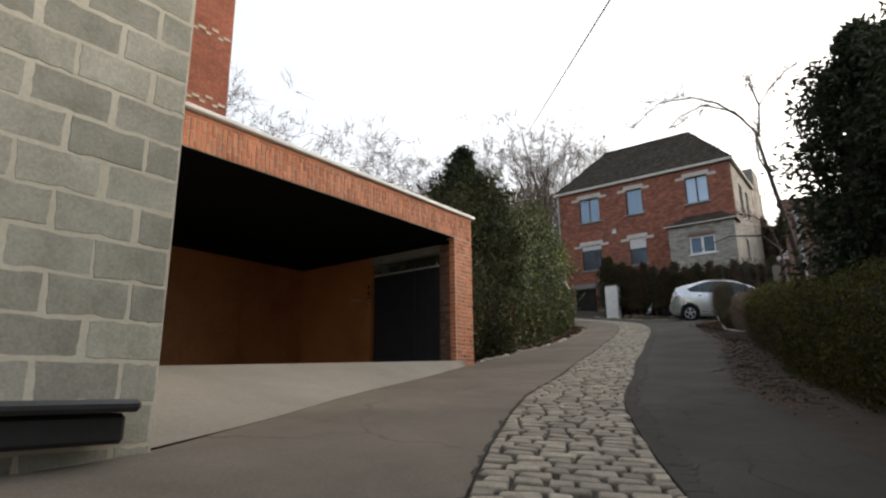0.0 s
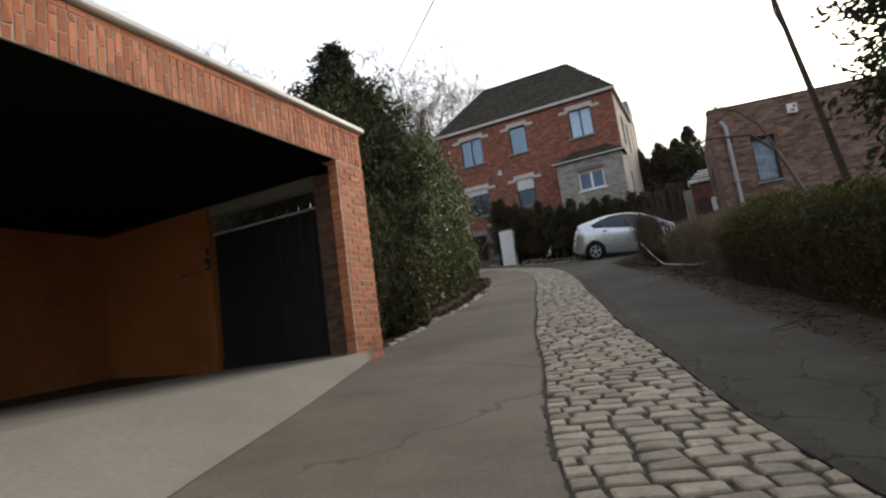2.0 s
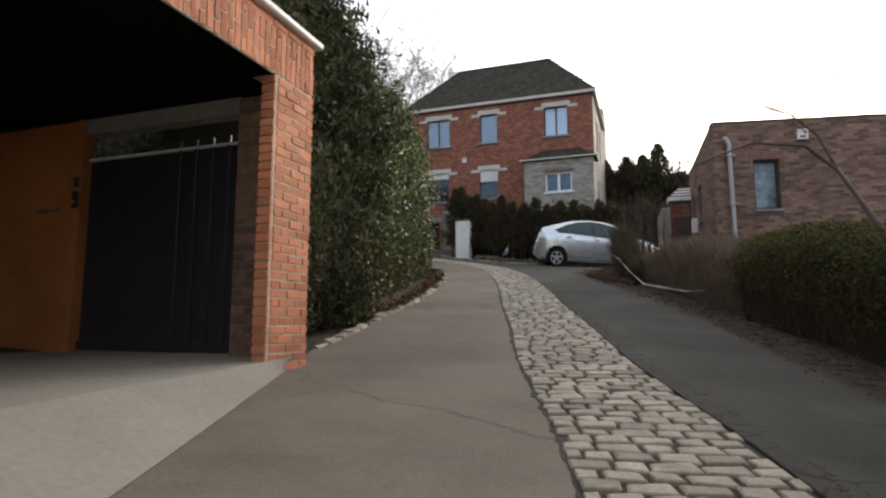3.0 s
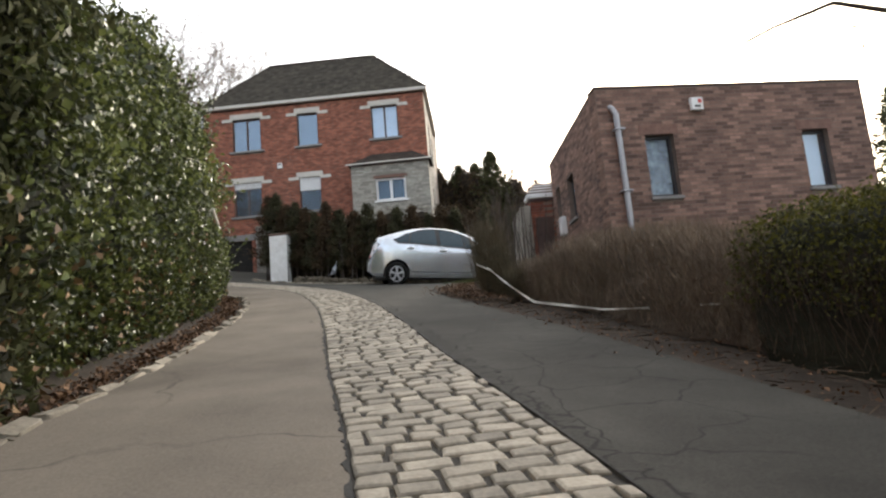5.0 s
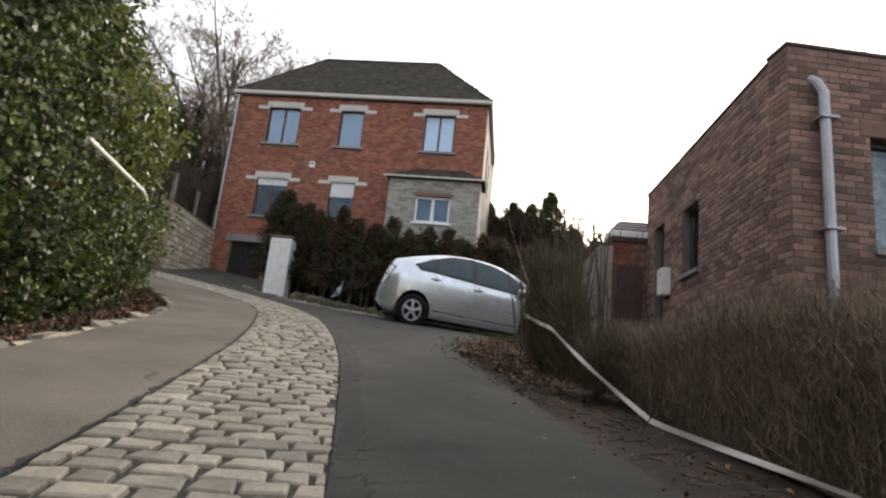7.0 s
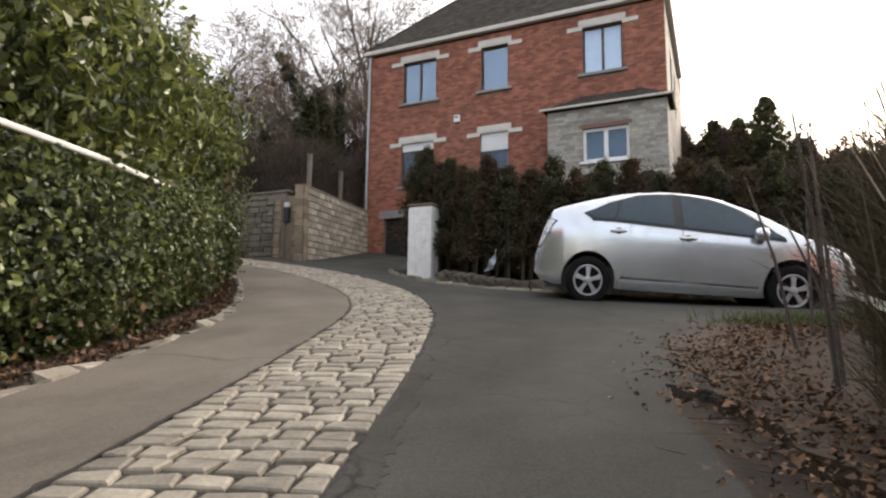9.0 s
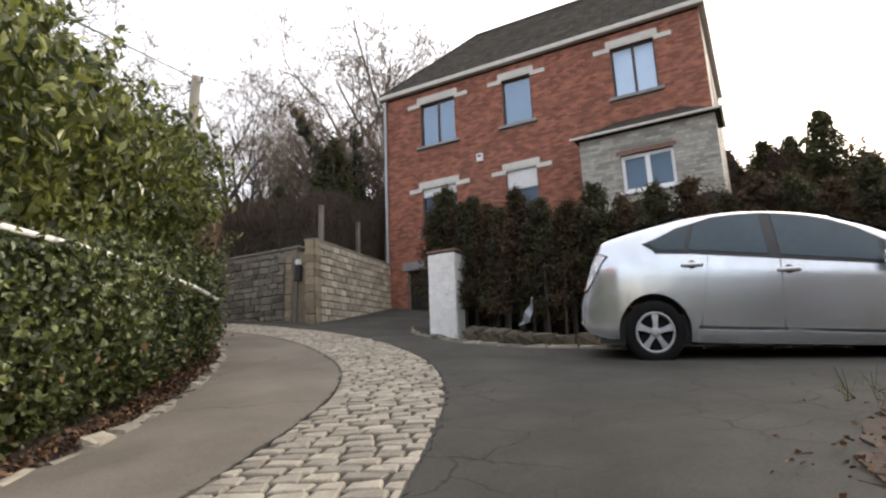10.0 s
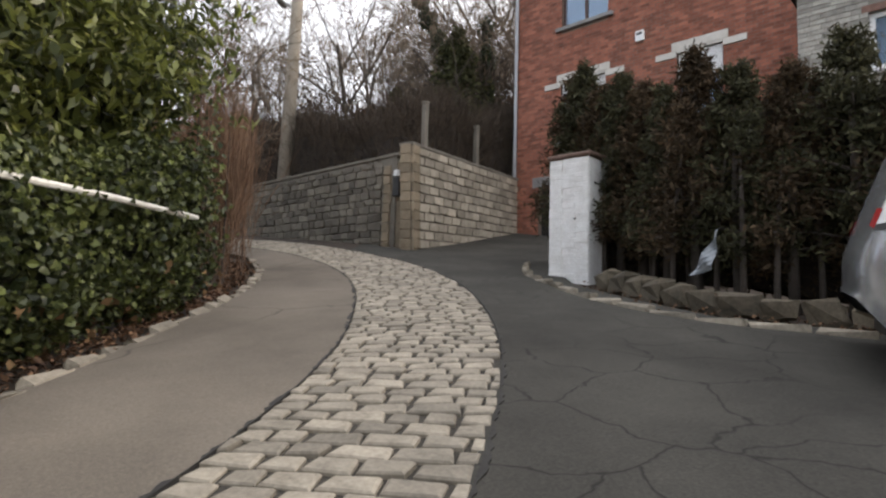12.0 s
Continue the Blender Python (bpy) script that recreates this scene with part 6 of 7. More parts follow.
M_CHROME = surface("chrome", (0.7, 0.7, 0.71), (0.82, 0.82, 0.83), 6, 40, 0.28, metal=0.6, bump=0)

# stations along the car: distance from the tail, sill height, belt height and roof height; the roof is None on the bonnet
LENGTH = 4.46
ROOF = [(0.0, 1.17), (0.04, 1.195), (0.2, 1.25), (0.45, 1.325), (0.8, 1.415), (1.15, 1.495), (1.5, 1.545), (1.8, 1.56), (2.1, 1.552), (2.4, 1.525), (2.7, 1.47), (3.0, 1.37), (3.3, 1.235), (3.6, 1.08), (3.8, 0.985), (4.1, 0.90), (4.3, 0.82), (4.42, 0.68), (4.46, 0.55)]
BELT = [(0.0, 1.03), (0.3, 1.09), (0.7, 1.14), (1.2, 1.125), (2.0, 1.06), (2.8, 0.99), (3.3, 0.94), (3.8, 0.90), (4.1, 0.84), (4.3, 0.76), (4.46, 0.52)]
SILL = [(0.0, 0.42), (0.12, 0.30), (0.4, 0.24), (1.5, 0.215), (3.0, 0.205), (4.1, 0.21), (4.35, 0.25), (4.46, 0.34)]
HALF_W = [(0.0, 0.50), (0.05, 0.60), (0.12, 0.685), (0.25, 0.765), (0.45, 0.82), (0.7, 0.85), (1.0, 0.865), (2.2, 0.872), (3.2, 0.865), (3.8, 0.845), (4.15, 0.79), (4.36, 0.66), (4.46, 0.50)]
WHEELS = (0.835, 3.535)
WR = 0.317
ARCH = 0.375


def of(table, s):
    return float(np.interp(s, *zip(*table)))


def car_section(s):
    """Half a cross-section from the sill up to the middle of the roof, as (offset, height, zone)."""
    w, b, r, g = of(HALF_W, s), of(BELT, s), of(ROOF, s), of(SILL, s)
    b = min(b, r - 0.02)
    low = [(0.0, 0.93), (0.07, 0.968), (0.14, 0.975), (0.2, 0.98), (0.27, 0.986), (0.34, 0.991), (0.41, 0.995), (0.48, 0.998), (0.55, 1.0), (0.62, 1.0), (0.7, 0.999), (0.8, 0.996), (0.86, 0.988), (1.0, 0.94)]
    pts = [(w * q, g + (b - g) * f) for f, q in low]
    roof_w = w * (0.955 - 0.30 * min(1, max(0, (r - b) / 0.5)))
    for f in (0.3, 0.6, 0.85, 0.96):
        pts.append((w * 0.94 + (roof_w - w * 0.94) * f ** 1.3, b + (r - 0.035 - b) * f))
    pts += [(roof_w * 0.9, r - 0.012), (roof_w * 0.6, r), (roof_w * 0.3, r + 0.008), (0, r + 0.01)]
    return pts


def tail_lean(s, z):
    """How far the tail is drawn forward: it leans in above the bumper."""
    return max(0.0, 1 - s / 0.3) * (0.055 + 0.3 * max(0.0, z - 0.62) - 0.05 * max(0.0, 0.62 - abs(z - 0.6)))


def hatchback():
    car = new("parked_car")
    BASE[car.name] = Matrix()
    tagged(car, "silver five-door hatchback parked on the asphalt forecourt", "car")
    stations = np.unique(np.round(np.r_[np.linspace(0, 0.45, 12), np.linspace(0.45, 4.0, 119), np.linspace(4.0, LENGTH, 14)], 3))
    secs = [car_section(s) for s in stations]
    m = len(secs[0])
    verts, faces = [], []
    for side in (1, -1):
        o = len(verts)
        for s, sec in zip(stations, secs):
            for k, (d, z) in enumerate(sec):
                x = s + tail_lean(s, z)
                verts.append((x, side * d, z))
        for i in range(len(stations) - 1):
            for k in range(m - 1):
                # wheel arches are left open
                q = [(i, k), (i + 1, k), (i + 1, k + 1), (i, k + 1)]
                cx = (stations[i] + stations[i + 1]) / 2
                cz = sum(secs[a][b][1] for a, b in q) / 4
                if k < 12 and any((cx - w) ** 2 + (cz - WR - 0.01) ** 2 < ARCH ** 2 for w in WHEELS):
                    continue
                f = [o + a * m + b for a, b in q]
                faces.append(tuple(f if side < 0 else f[::-1]))
    n0 = len(verts)
    # close tail and nose
    for i in (0, len(stations) - 1):
        for k in range(m - 1):
            a, b = i * m + k, i * m + k + 1
            c, d = len(stations) * m + i * m + k + 1, len(stations) * m + i * m + k
            faces.append((a, b, c, d) if i == 0 else (d, c, b, a))
    bm = bmesh.new()
    bv = [bm.verts.new(v) for v in verts]
    for f in faces:
        try:
            bm.faces.new([bv[i] for i in f])
        except ValueError:
            pass
    bmesh.ops.remove_doubles(bm, verts=bm.verts, dist=0.0008)
    for v in bm.verts:
        if not v.is_boundary or abs(v.co.y) < 0.55:
            continue
        for wx in WHEELS:
            d = Vector((v.co.x - wx, v.co.z - WR - 0.01))
            if abs(d.length - ARCH) < 0.06:
                d = d.normalized() * ARCH
                v.co.x, v.co.z = wx + d.x, max(WR + 0.01 + d.y, 0.2)
    for _ in range(2):
        bmesh.ops.smooth_vert(bm, verts=[v for v in bm.verts if not v.is_boundary], factor=0.3, use_axis_x=True, use_axis_y=True, use_axis_z=True)
    bmesh.ops.recalc_face_normals(bm, faces=bm.faces)
    body = part("body", bm, M_PAINT, car, smooth=True)

    def skin(s, f, lift=0.006, side=1):
        """A place on the glasshouse or flank: f from 0 at the sill, 1 at the belt, 2 at the roof's edge."""
        w, b, r, g = of(HALF_W, s), of(BELT, s), of(ROOF, s), of(SILL, s)
        roof_w = w * (0.955 - 0.30 * min(1, max(0, (r - b) / 0.5)))
        if f <= 1:
            z = g + (b - g) * f
            d = float(np.interp(f, [0, 0.07, 0.2, 0.34, 0.48, 0.62, 0.8, 0.86, 1], [0.93, 0.968, 0.98, 0.991, 0.998, 1, 0.996, 0.988, 0.94])) * w
        else:
            t = f - 1
            z = b + (r - 0.035 - b) * t
            d = w * 0.94 + (roof_w - w * 0.94) * t ** 1.3
        return Vector((s + tail_lean(s, z), side * (d + lift), z))

    def pane(name, outline, material, parent, lift=0.008, side=1, thick=0.012, label="", fine=5):
        """A piece that follows the flank: outline of (station, f)."""
        pts = []
        for (a, b), (c, d) in zip(outline, outline[1:] + outline[:1]):
            for t in np.linspace(0, 1, fine, endpoint=False):
                pts.append((a + (c - a) * t, b + (d - b) * t))
        bm = bmesh.new()
        f = bm.faces.new([bm.verts.new(skin(s, v, lift, side)) for s, v in pts])
        ex = bmesh.ops.extrude_face_region(bm, geom=[f])
        bmesh.ops.translate(bm, vec=(0, -side * thick, 0), verts=[g for g in ex["geom"] if isinstance(g, bmesh.types.BMVert)])
        bmesh.ops.recalc_face_normals(bm, faces=bm.faces)
        return part(name, bm, material, parent, label)

    for side in (1, -1):
        # window band, seal, and door gaps
        def glazing(name, low, high, material, lift, thick=0.012):
            """Follows the glasshouse between a lower and an upper line of (station, f)."""
            n, m2 = 15, 7
            bm = bmesh.new()
            g = []
            for i in range(n):
                u = i / (n - 1)
                a = [float(np.interp(u, np.linspace(0, 1, len(low)), [q[j] for q in low])) for j in (0, 1)]
                b = [float(np.interp(u, np.linspace(0, 1, len(high)), [q[j] for q in high])) for j in (0, 1)]
                g.append([bm.verts.new(skin(a[0] + (b[0] - a[0]) * v, a[1] + (b[1] - a[1]) * v, lift, side)) for v in np.linspace(0, 1, m2)])
            faces = [bm.faces.new((g[i][j], g[i + 1][j], g[i + 1][j + 1], g[i][j + 1])) for i in range(n - 1) for j in range(m2 - 1)]
            ex = bmesh.ops.extrude_face_region(bm, geom=faces)
            bmesh.ops.translate(bm, vec=(0, -side * thick, 0), verts=[q for q in ex["geom"] if isinstance(q, bmesh.types.BMVert)])
            bmesh.ops.recalc_face_normals(bm, faces=bm.faces)
            return part(name, bm, material, car, smooth=False)

        glazing("window_seal", [(0.87, 0.97), (1.7, 0.97), (2.5, 0.97), (3.46, 0.99)], [(0.74, 1.32), (1.1, 1.74), (1.5, 1.93), (2.0, 1.985), (2.5, 1.96), (2.9, 1.86), (3.2, 1.62), (3.44, 1.2)], M_BLACK, 0.012)
        glazing("quarter_window", [(0.91, 1.02), (1.17, 1.02)], [(0.79, 1.32), (1.0, 1.58), (1.24, 1.76)], M_CARGLASS, 0.02)
        glazing("rear_window", [(1.21, 1.02), (2.0, 1.02)], [(1.3, 1.78), (1.6, 1.9), (1.97, 1.935)], M_CARGLASS, 0.02)
        glazing("front_window", [(2.12, 1.02), (3.05, 1.03)], [(2.09, 1.935), (2.5, 1.9), (2.8, 1.82), (3.04, 1.68)], M_CARGLASS, 0.02)
        glazing("front_quarter_window", [(3.09, 1.03), (3.40, 1.03)], [(3.09, 1.62), (3.25, 1.42), (3.38, 1.15)], M_CARGLASS, 0.02)
        for s0, s1 in ((2.11, 2.11), (1.30, 1.42), (3.22, 3.18)):
            pane("door_gap", [(s0 - 0.004, 0.14), (s0 + 0.004, 0.14), (s1 + 0.004, 1.0), (s1 - 0.004, 1.0)], M_BLACK, car, 0.003, side, 0.004)
        pane("sill_trim", [(1.28, 0.0), (3.1, 0.0), (3.1, 0.14), (1.28, 0.14)], M_PAINT, car, 0.02, side, 0.04)
        pane("sill_gap", [(1.28, 0.15), (3.1, 0.15), (3.1, 0.18), (1.28, 0.18)], M_BLACK, car, 0.004, side)
        for s in (1.24, 2.18):
            p = skin(s, 0.84, 0.03, side)
            hd = part("door_handle", tube(bmesh.new(), [p + Vector((-0.11, -side * 0.02, -0.004)), p + Vector((-0.07, 0, 0)), p + Vector((0.07, 0, 0.002)), p + Vector((0.11, -side * 0.02, 0))], [0.014, 0.021, 0.021, 0.014], 8), M_CHROME, car, "chrome door handle", smooth=True)
            q = skin(s, 0.84, 0.002, side)
            part("handle_cup", lathe(bmesh.new(), [(0.046, -0.006), (0.04, 0.003)], Matrix.Translation(q) @ Euler((math.pi / 2, 0, 0)).to_matrix().to_4x4(), 16), M_FRAME_GREY, hd)
        p = skin(3.12, 1.03, 0.07, side)
        mir = part("door_mirror", lathe(bmesh.new(), [(0.02, -0.10), (0.062, -0.085), (0.085, -0.02), (0.082, 0.04), (0.06, 0.075), (0.02, 0.085)], Matrix.Translation(p + Vector((0, side * 0.03, 0.03))) @ Euler((0, math.pi / 2, 0)).to_matrix().to_4x4(), 14), M_PAINT, car, "silver door mirror", smooth=True)
        part("mirror_foot", tube(bmesh.new(), [p + Vector((0.02, -side * 0.08, -0.05)), p + Vector((0, side * 0.02, -0.02))], [0.035, 0.03], 8), M_BLACK, mir)
        pane("lamp_surround", [(0.02, 0.53), (0.07, 0.55), (0.17, 0.8), (0.37, 1.0), (0.16, 1.55), (0.02, 1.7)], M_FRAME_GREY, car, 0.006, side, 0.02, "", 3)
        pane("tail_lamp", [(0.025, 0.57), (0.06, 0.59), (0.15, 0.82), (0.335, 1.0), (0.15, 1.45), (0.025, 1.58)], M_LAMP, car, 0.012, side, 0.02, "clear tail lamp cluster", 3)
        pane("tail_lamp_red", [(0.0, 0.55), (0.025, 0.54), (0.03, 0.68), (0.0, 0.68)], M_LAMP_RED, car, 0.012, side, 0.02, "red tail lamp lens", 3)
        pane("head_lamp", [(3.95, 0.80), (4.36, 0.62), (4.36, 0.84), (4.05, 1.0)], M_LAMP, car, 0.01, side, 0.02, "clear head lamp", 3)
        # wheels
        for s in WHEELS:
            y = side * 0.765
            axle = Matrix.Translation((s, y, WR)) @ Euler((-side * math.pi / 2, 0, 0)).to_matrix().to_4x4()
            wheel = part("wheel", lathe(bmesh.new(), [(0.18, -0.10), (0.29, -0.10), (WR - 0.006, -0.075), (WR, -0.04), (WR, 0.04), (WR - 0.006, 0.075), (0.29, 0.098), (0.235, 0.102), (0.2, 0.09), (0.19, 0.05), (0.18, 0.05)], axle, 36), M_TYRE, car, "black tyre on a five-spoke wheel", smooth=True)
            bm = lathe(bmesh.new(), [(0.205, 0.06), (0.206, 0.096), (0.196, 0.103), (0.184, 0.098), (0.178, 0.06)], axle, 36)
            bmesh.ops.delete(bm, geom=[f for f in bm.faces if len(f.verts) > 4], context="FACES_ONLY")
            part("rim", bm, M_RIM, wheel, smooth=True)
            part("brake_disc", lathe(bmesh.new(), [(0.168, 0.02), (0.168, 0.035)], axle, 24), M_BLACK, wheel)
            for k in range(5):
                t = 2 * math.pi * k / 5 + 0.3
                bm = bmesh.new()
                f = bm.faces.new([bm.verts.new(axle @ (Matrix.Rotation(t, 4, "Z") @ Vector(p))) for p in ((0.04, -0.026, 0.102), (0.10, -0.024, 0.1), (0.182, -0.038, 0.09), (0.185, 0.0, 0.092), (0.182, 0.038, 0.09), (0.10, 0.024, 0.1), (0.04, 0.026, 0.102))])
                ex = bmesh.ops.extrude_face_region(bm, geom=[f])
                bmesh.ops.translate(bm, vec=(axle.to_3x3() @ Vector((0, 0, -0.03))), verts=[g for g in ex["geom"] if isinstance(g, bmesh.types.BMVert)])
                bmesh.ops.recalc_face_normals(bm, faces=bm.faces)
                part("spoke", bm, M_RIM, wheel)
            part("hub_cap", lathe(bmesh.new(), [(0.052, 0.07), (0.05, 0.104), (0.03, 0.11)], axle, 18), M_RIM, wheel, smooth=True)
            bm = lathe(bmesh.new(), [(ARCH + 0.004, -0.16), (ARCH + 0.004, 0.06), (ARCH - 0.004, 0.06), (ARCH - 0.004, -0.155)], axle, 36)
            bmesh.ops.delete(bm, geom=[f for f in bm.faces if f.calc_center_median().z < WR - 0.06 or len(f.verts) > 4], context="FACES")
            part("wheel_arch", bm, M_DARK, car)
    part("underbody", boxed(0.25, 4.2, -0.70, 0.70, 0.2, 0.5), M_BLACK, car)
    bm = bmesh.new()
    box(bm, 0.1, 0.16, -0.26, 0.26, 0.62, 0.74, 0.004)
    part("plate", bm, M_WHITE, car, "rear number plate with plain bars")
    # windscreen and tailgate glass lie on the skin of the roof line
    for name, s0, s1 in (("windscreen", 2.72, 3.55), ("rear_screen", 0.36, 1.2)):
        n, v, f = 10, [], []
        for s in np.linspace(s0, s1, n):
            w = of(HALF_W, s) * (0.955 - 0.30 * min(1, max(0, (of(ROOF, s) - of(BELT, s)) / 0.5))) * 0.86
            v += [(s, -w, of(ROOF, s) + 0.012), (s, 0, of(ROOF, s) + 0.026), (s, w, of(ROOF, s) + 0.012)]
        f = [(3 * i + j, 3 * i + j + 1, 3 * i + j + 4, 3 * i + j + 3) for i in range(n - 1) for j in range(2)]
        sheet(name, v, f, M_CARGLASS, car, smooth=True)
    return car


car = hatchback()
# the near side is the right-hand flank: nose to +x, near rear wheel at (-6.55, 26.41)
CAR_TURN, CAR_PITCH = 13.5, 3.3
_r = Euler((radians(4.0), radians(CAR_PITCH), radians(CAR_TURN))).to_matrix().to_4x4() @ Matrix.Diagonal((1.05, 1.05, 1.16, 1))
_near = Vector((-6.57, 26.37, 3.80))
car.matrix_basis = Matrix.Translation(_near - (_r @ Vector((WHEELS[0], -0.80, 0.0)))) @ _r

# ---- street furniture ----
pole = thing("utility_pole", (-23.45, 32.75, 6.3), "tall tapered concrete utility pole with a lamp", "pole")
part("shaft", tube(bmesh.new(), [(-23.78, 32.85, 5.5), (-23.16, 32.7, 15.4)], [0.26, 0.17], 10), M_POLE, pole, smooth=True)
arm = part("lamp_arm", tube(bmesh.new(), [(-23.27, 32.72, 13.6), (-23.4, 32.56, 13.76), (-23.5, 32.4, 13.82)], 0.05, 8), M_STEEL, pole)
part("lamp_head", lathe(bmesh.new(), [(0.03, -0.30), (0.09, -0.26), (0.13, 0.0), (0.10, 0.26), (0.04, 0.3)], Matrix.Translation((-23.55, 32.3, 13.82)) @ Euler((radians(90), 0, radians(38))).to_matrix().to_4x4() @ Matrix.Diagonal((1, 0.6, 1, 1)), 14), M_SILL, arm, smooth=True)
part("cross_arm", boxed(-23.62, -22.72, 32.66, 32.74, 15.05, 15.15, 0.01), M_STEEL, pole)
for x in (-23.52, -22.82):
    part("insulator", lathe(bmesh.new(), [(0.03, 0), (0.05, 0.05), (0.03, 0.1), (0.05, 0.14), (0.02, 0.18)], Matrix.Translation((x, 32.7, 15.15)), 10), M_BLACK, pole)


def wire(a, b, sag, radius, label):
    p = [Vector(a).lerp(Vector(b), t) - Vector((0, 0, sag * 4 * t * (1 - t))) for t in np.linspace(0, 1, 24)]
    ob = thing("overhead_cable", p[0], label, "cable", "overhead cables")
    part("strand", tube(bmesh.new(), p, radius, 6), M_CABLE, ob)
    return ob


wire((3.4, -0.6, 4.3), (-14.6, 27.4, 14.9), 0.0, 0.018, "pale overhead cable above the lane")
wire((-23.17, 32.7, 15.3), (-9.8, 18.5, 6.5), 0.0, 0.02, "black service cable from the pole into the hedge")
wire((-23.52, 32.7, 15.3), (-52, 33, 15.0), 0.5, 0.014, "thin black overhead cable to the woods")
wire((-22.82, 32.7, 15.3), (-15, 47, 16.5), 0.4, 0.014, "thin black overhead cable behind the house")

# fence posts on the retaining wall
for k, (x, y) in enumerate(((-16.32, 31.95), (-16.92, 34.5), (-17.4, 36.9))):
    post = thing("fence_post", (x, y, 7.5), "grey concrete fence post on the retaining wall", "post", "fence posts on the wall")
    part("shaft", boxed(x - 0.06, x + 0.06, y - 0.06, y + 0.06, 7.3, 8.8 + 0.15 * k, 0.012), M_WALLJOINT, post)
    part("cap", boxed(x - 0.075, x + 0.075, y - 0.075, y + 0.075, 8.802 + 0.15 * k, 8.85 + 0.15 * k, 0.012), M_WALLJOINT, post)
# intercom niche in the wall
door_bell = thing("intercom_box", (-16.95, 31.7, 6.9), "black intercom box with a white hood in a wall niche", "intercom")
part("casing", boxed(-17.03, -16.83, 31.65, 31.758, 6.66, 7.12, 0.01), M_BLACK, door_bell)
part("hood", boxed(-17.0, -16.86, 31.63, 31.758, 7.122, 7.27, 0.012), M_WHITE, door_bell)
# grey plastic flap in the conifer hedge
M_FILM = surface("grey_blue_plastic_film", (0.16, 0.18, 0.2), (0.42, 0.45, 0.48), 6, 25, 0.35, bump=0.4)
flap = thing("plastic_sheet", (-9.0, 28.7, 4.9), "torn grey-blue plastic sheet caught in the hedge", "plastic sheet")
bm = bmesh.new()
bmesh.ops.create_grid(bm, x_segments=8, y_segments=8, size=0.5)
for v in bm.verts:
    u, t = v.co.x, v.co.y
    v.co = Vector((-9.0 + 0.24 * u * (0.55 - 0.8 * t) + 0.16 * t, 28.85 + 0.05 * math.sin(9 * t + 4 * u), 4.85 + 0.42 * t + 0.06 * u))
ex = bmesh.ops.extrude_face_region(bm, geom=list(bm.faces))
bmesh.ops.translate(bm, vec=(0, 0.008, 0), verts=[q for q in ex["geom"] if isinstance(q, bmesh.types.BMVert)])
part("film", bm, M_FILM, flap)

# dark blue window frame at the near end of the block wall
blue = thing("window_frame", (WX, 0.2, 2.4), "dark blue steel window frame in the block wall", "window")
part("jamb", boxed(WX - 0.01, WX + 0.04, 0.42, 0.5, 2.45, 4.2, 0.006), M_GATE, blue)
part("leaf", boxed(WX - 0.01, WX + 0.03, -0.9, 0.418, 2.45, 4.2, 0.006), M_GATE, blue)

# ---- pieces of walls and paving ----
def mesh_of(name, bm, material):
    me = bpy.data.meshes.new(name)
    bm.to_mesh(me)
    bm.free()
    me.materials.append(material)
    return me


def piece_mesh(name, sx, sy, sz, material, rough=0.0, chamfer=0.01, seed=0):
    """A block with eased edges and corners a little off, about its own middle."""
    bm = boxed(-sx / 2, sx / 2, -sy / 2, sy / 2, -sz / 2, sz / 2, chamfer)
    r = np.random.default_rng(seed)
    bm.verts.ensure_lookup_table()
    for v in bm.verts:
        v.co += Vector(r.normal(size=3) * rough)
    return mesh_of(name, bm, material)


def lay(name, me, parent, m):
    ob = new(name, me)
    hang(ob, parent)
    ob.matrix_basis = m
    return ob


R = random.Random(3)
# concrete blocks of the near wall: 39 x 19 cm, pale joints
def rough_slab(name, wide, high, deep, material, seed, ragged=0.006):
    """A block face with a ragged outline, its front to +x."""
    r = np.random.default_rng(seed)
    bm = bmesh.new()
    out = []
    for a, b, n in (((-1, -1), (1, -1), 7), ((1, -1), (1, 1), 4), ((1, 1), (-1, 1), 7), ((-1, 1), (-1, -1), 4)):
        for t in np.linspace(0, 1, n, endpoint=False):
            u, v = a[0] + (b[0] - a[0]) * t, a[1] + (b[1] - a[1]) * t
            out.append((u * wide / 2 + r.normal() * ragged, v * high / 2 + r.normal() * ragged))
    back = [bm.verts.new((-deep / 2, u, v)) for u, v in out]
    mid = [bm.verts.new((deep / 2 - 0.004, u, v)) for u, v in out]
    top = [bm.verts.new((deep / 2, u * (1 - 0.008 / wide), v * (1 - 0.008 / high))) for u, v in out]
    k = len(out)
    for p, q in ((back, mid), (mid, top)):
        for i in range(k):
            bm.faces.new((p[i], p[(i + 1) % k], q[(i + 1) % k], q[i]))
    bm.faces.new(top)
    return mesh_of(name, bm, material)


blocks = [rough_slab("block", 0.376, 0.189, 0.025, M_BLOCK, k, 0.004) for k in range(6)]
halves = [rough_slab("block", 0.182, 0.189, 0.025, M_BLOCK, 9 + k, 0.004) for k in range(3)]
row = 0
z = 0.35
while z < 4.6:
    y = WY
    if row % 2:
        lay("block", R.choice(halves), block_wall, pose(WX - 0.0225 + R.uniform(-0.002, 0.002), y - 0.098, z + 0.095, R.uniform(-0.6, 0.6)))
        y -= 0.205
    while y > -1.6:
        lay("block", R.choice(blocks), block_wall, pose(WX - 0.0225 + R.uniform(-0.002, 0.002), y - 0.2 - R.uniform(-0.01, 0.01), z + 0.095 + R.uniform(-0.003, 0.003), R.uniform(-0.5, 0.5)))
        y -= 0.405
    z += 0.208
    row += 1

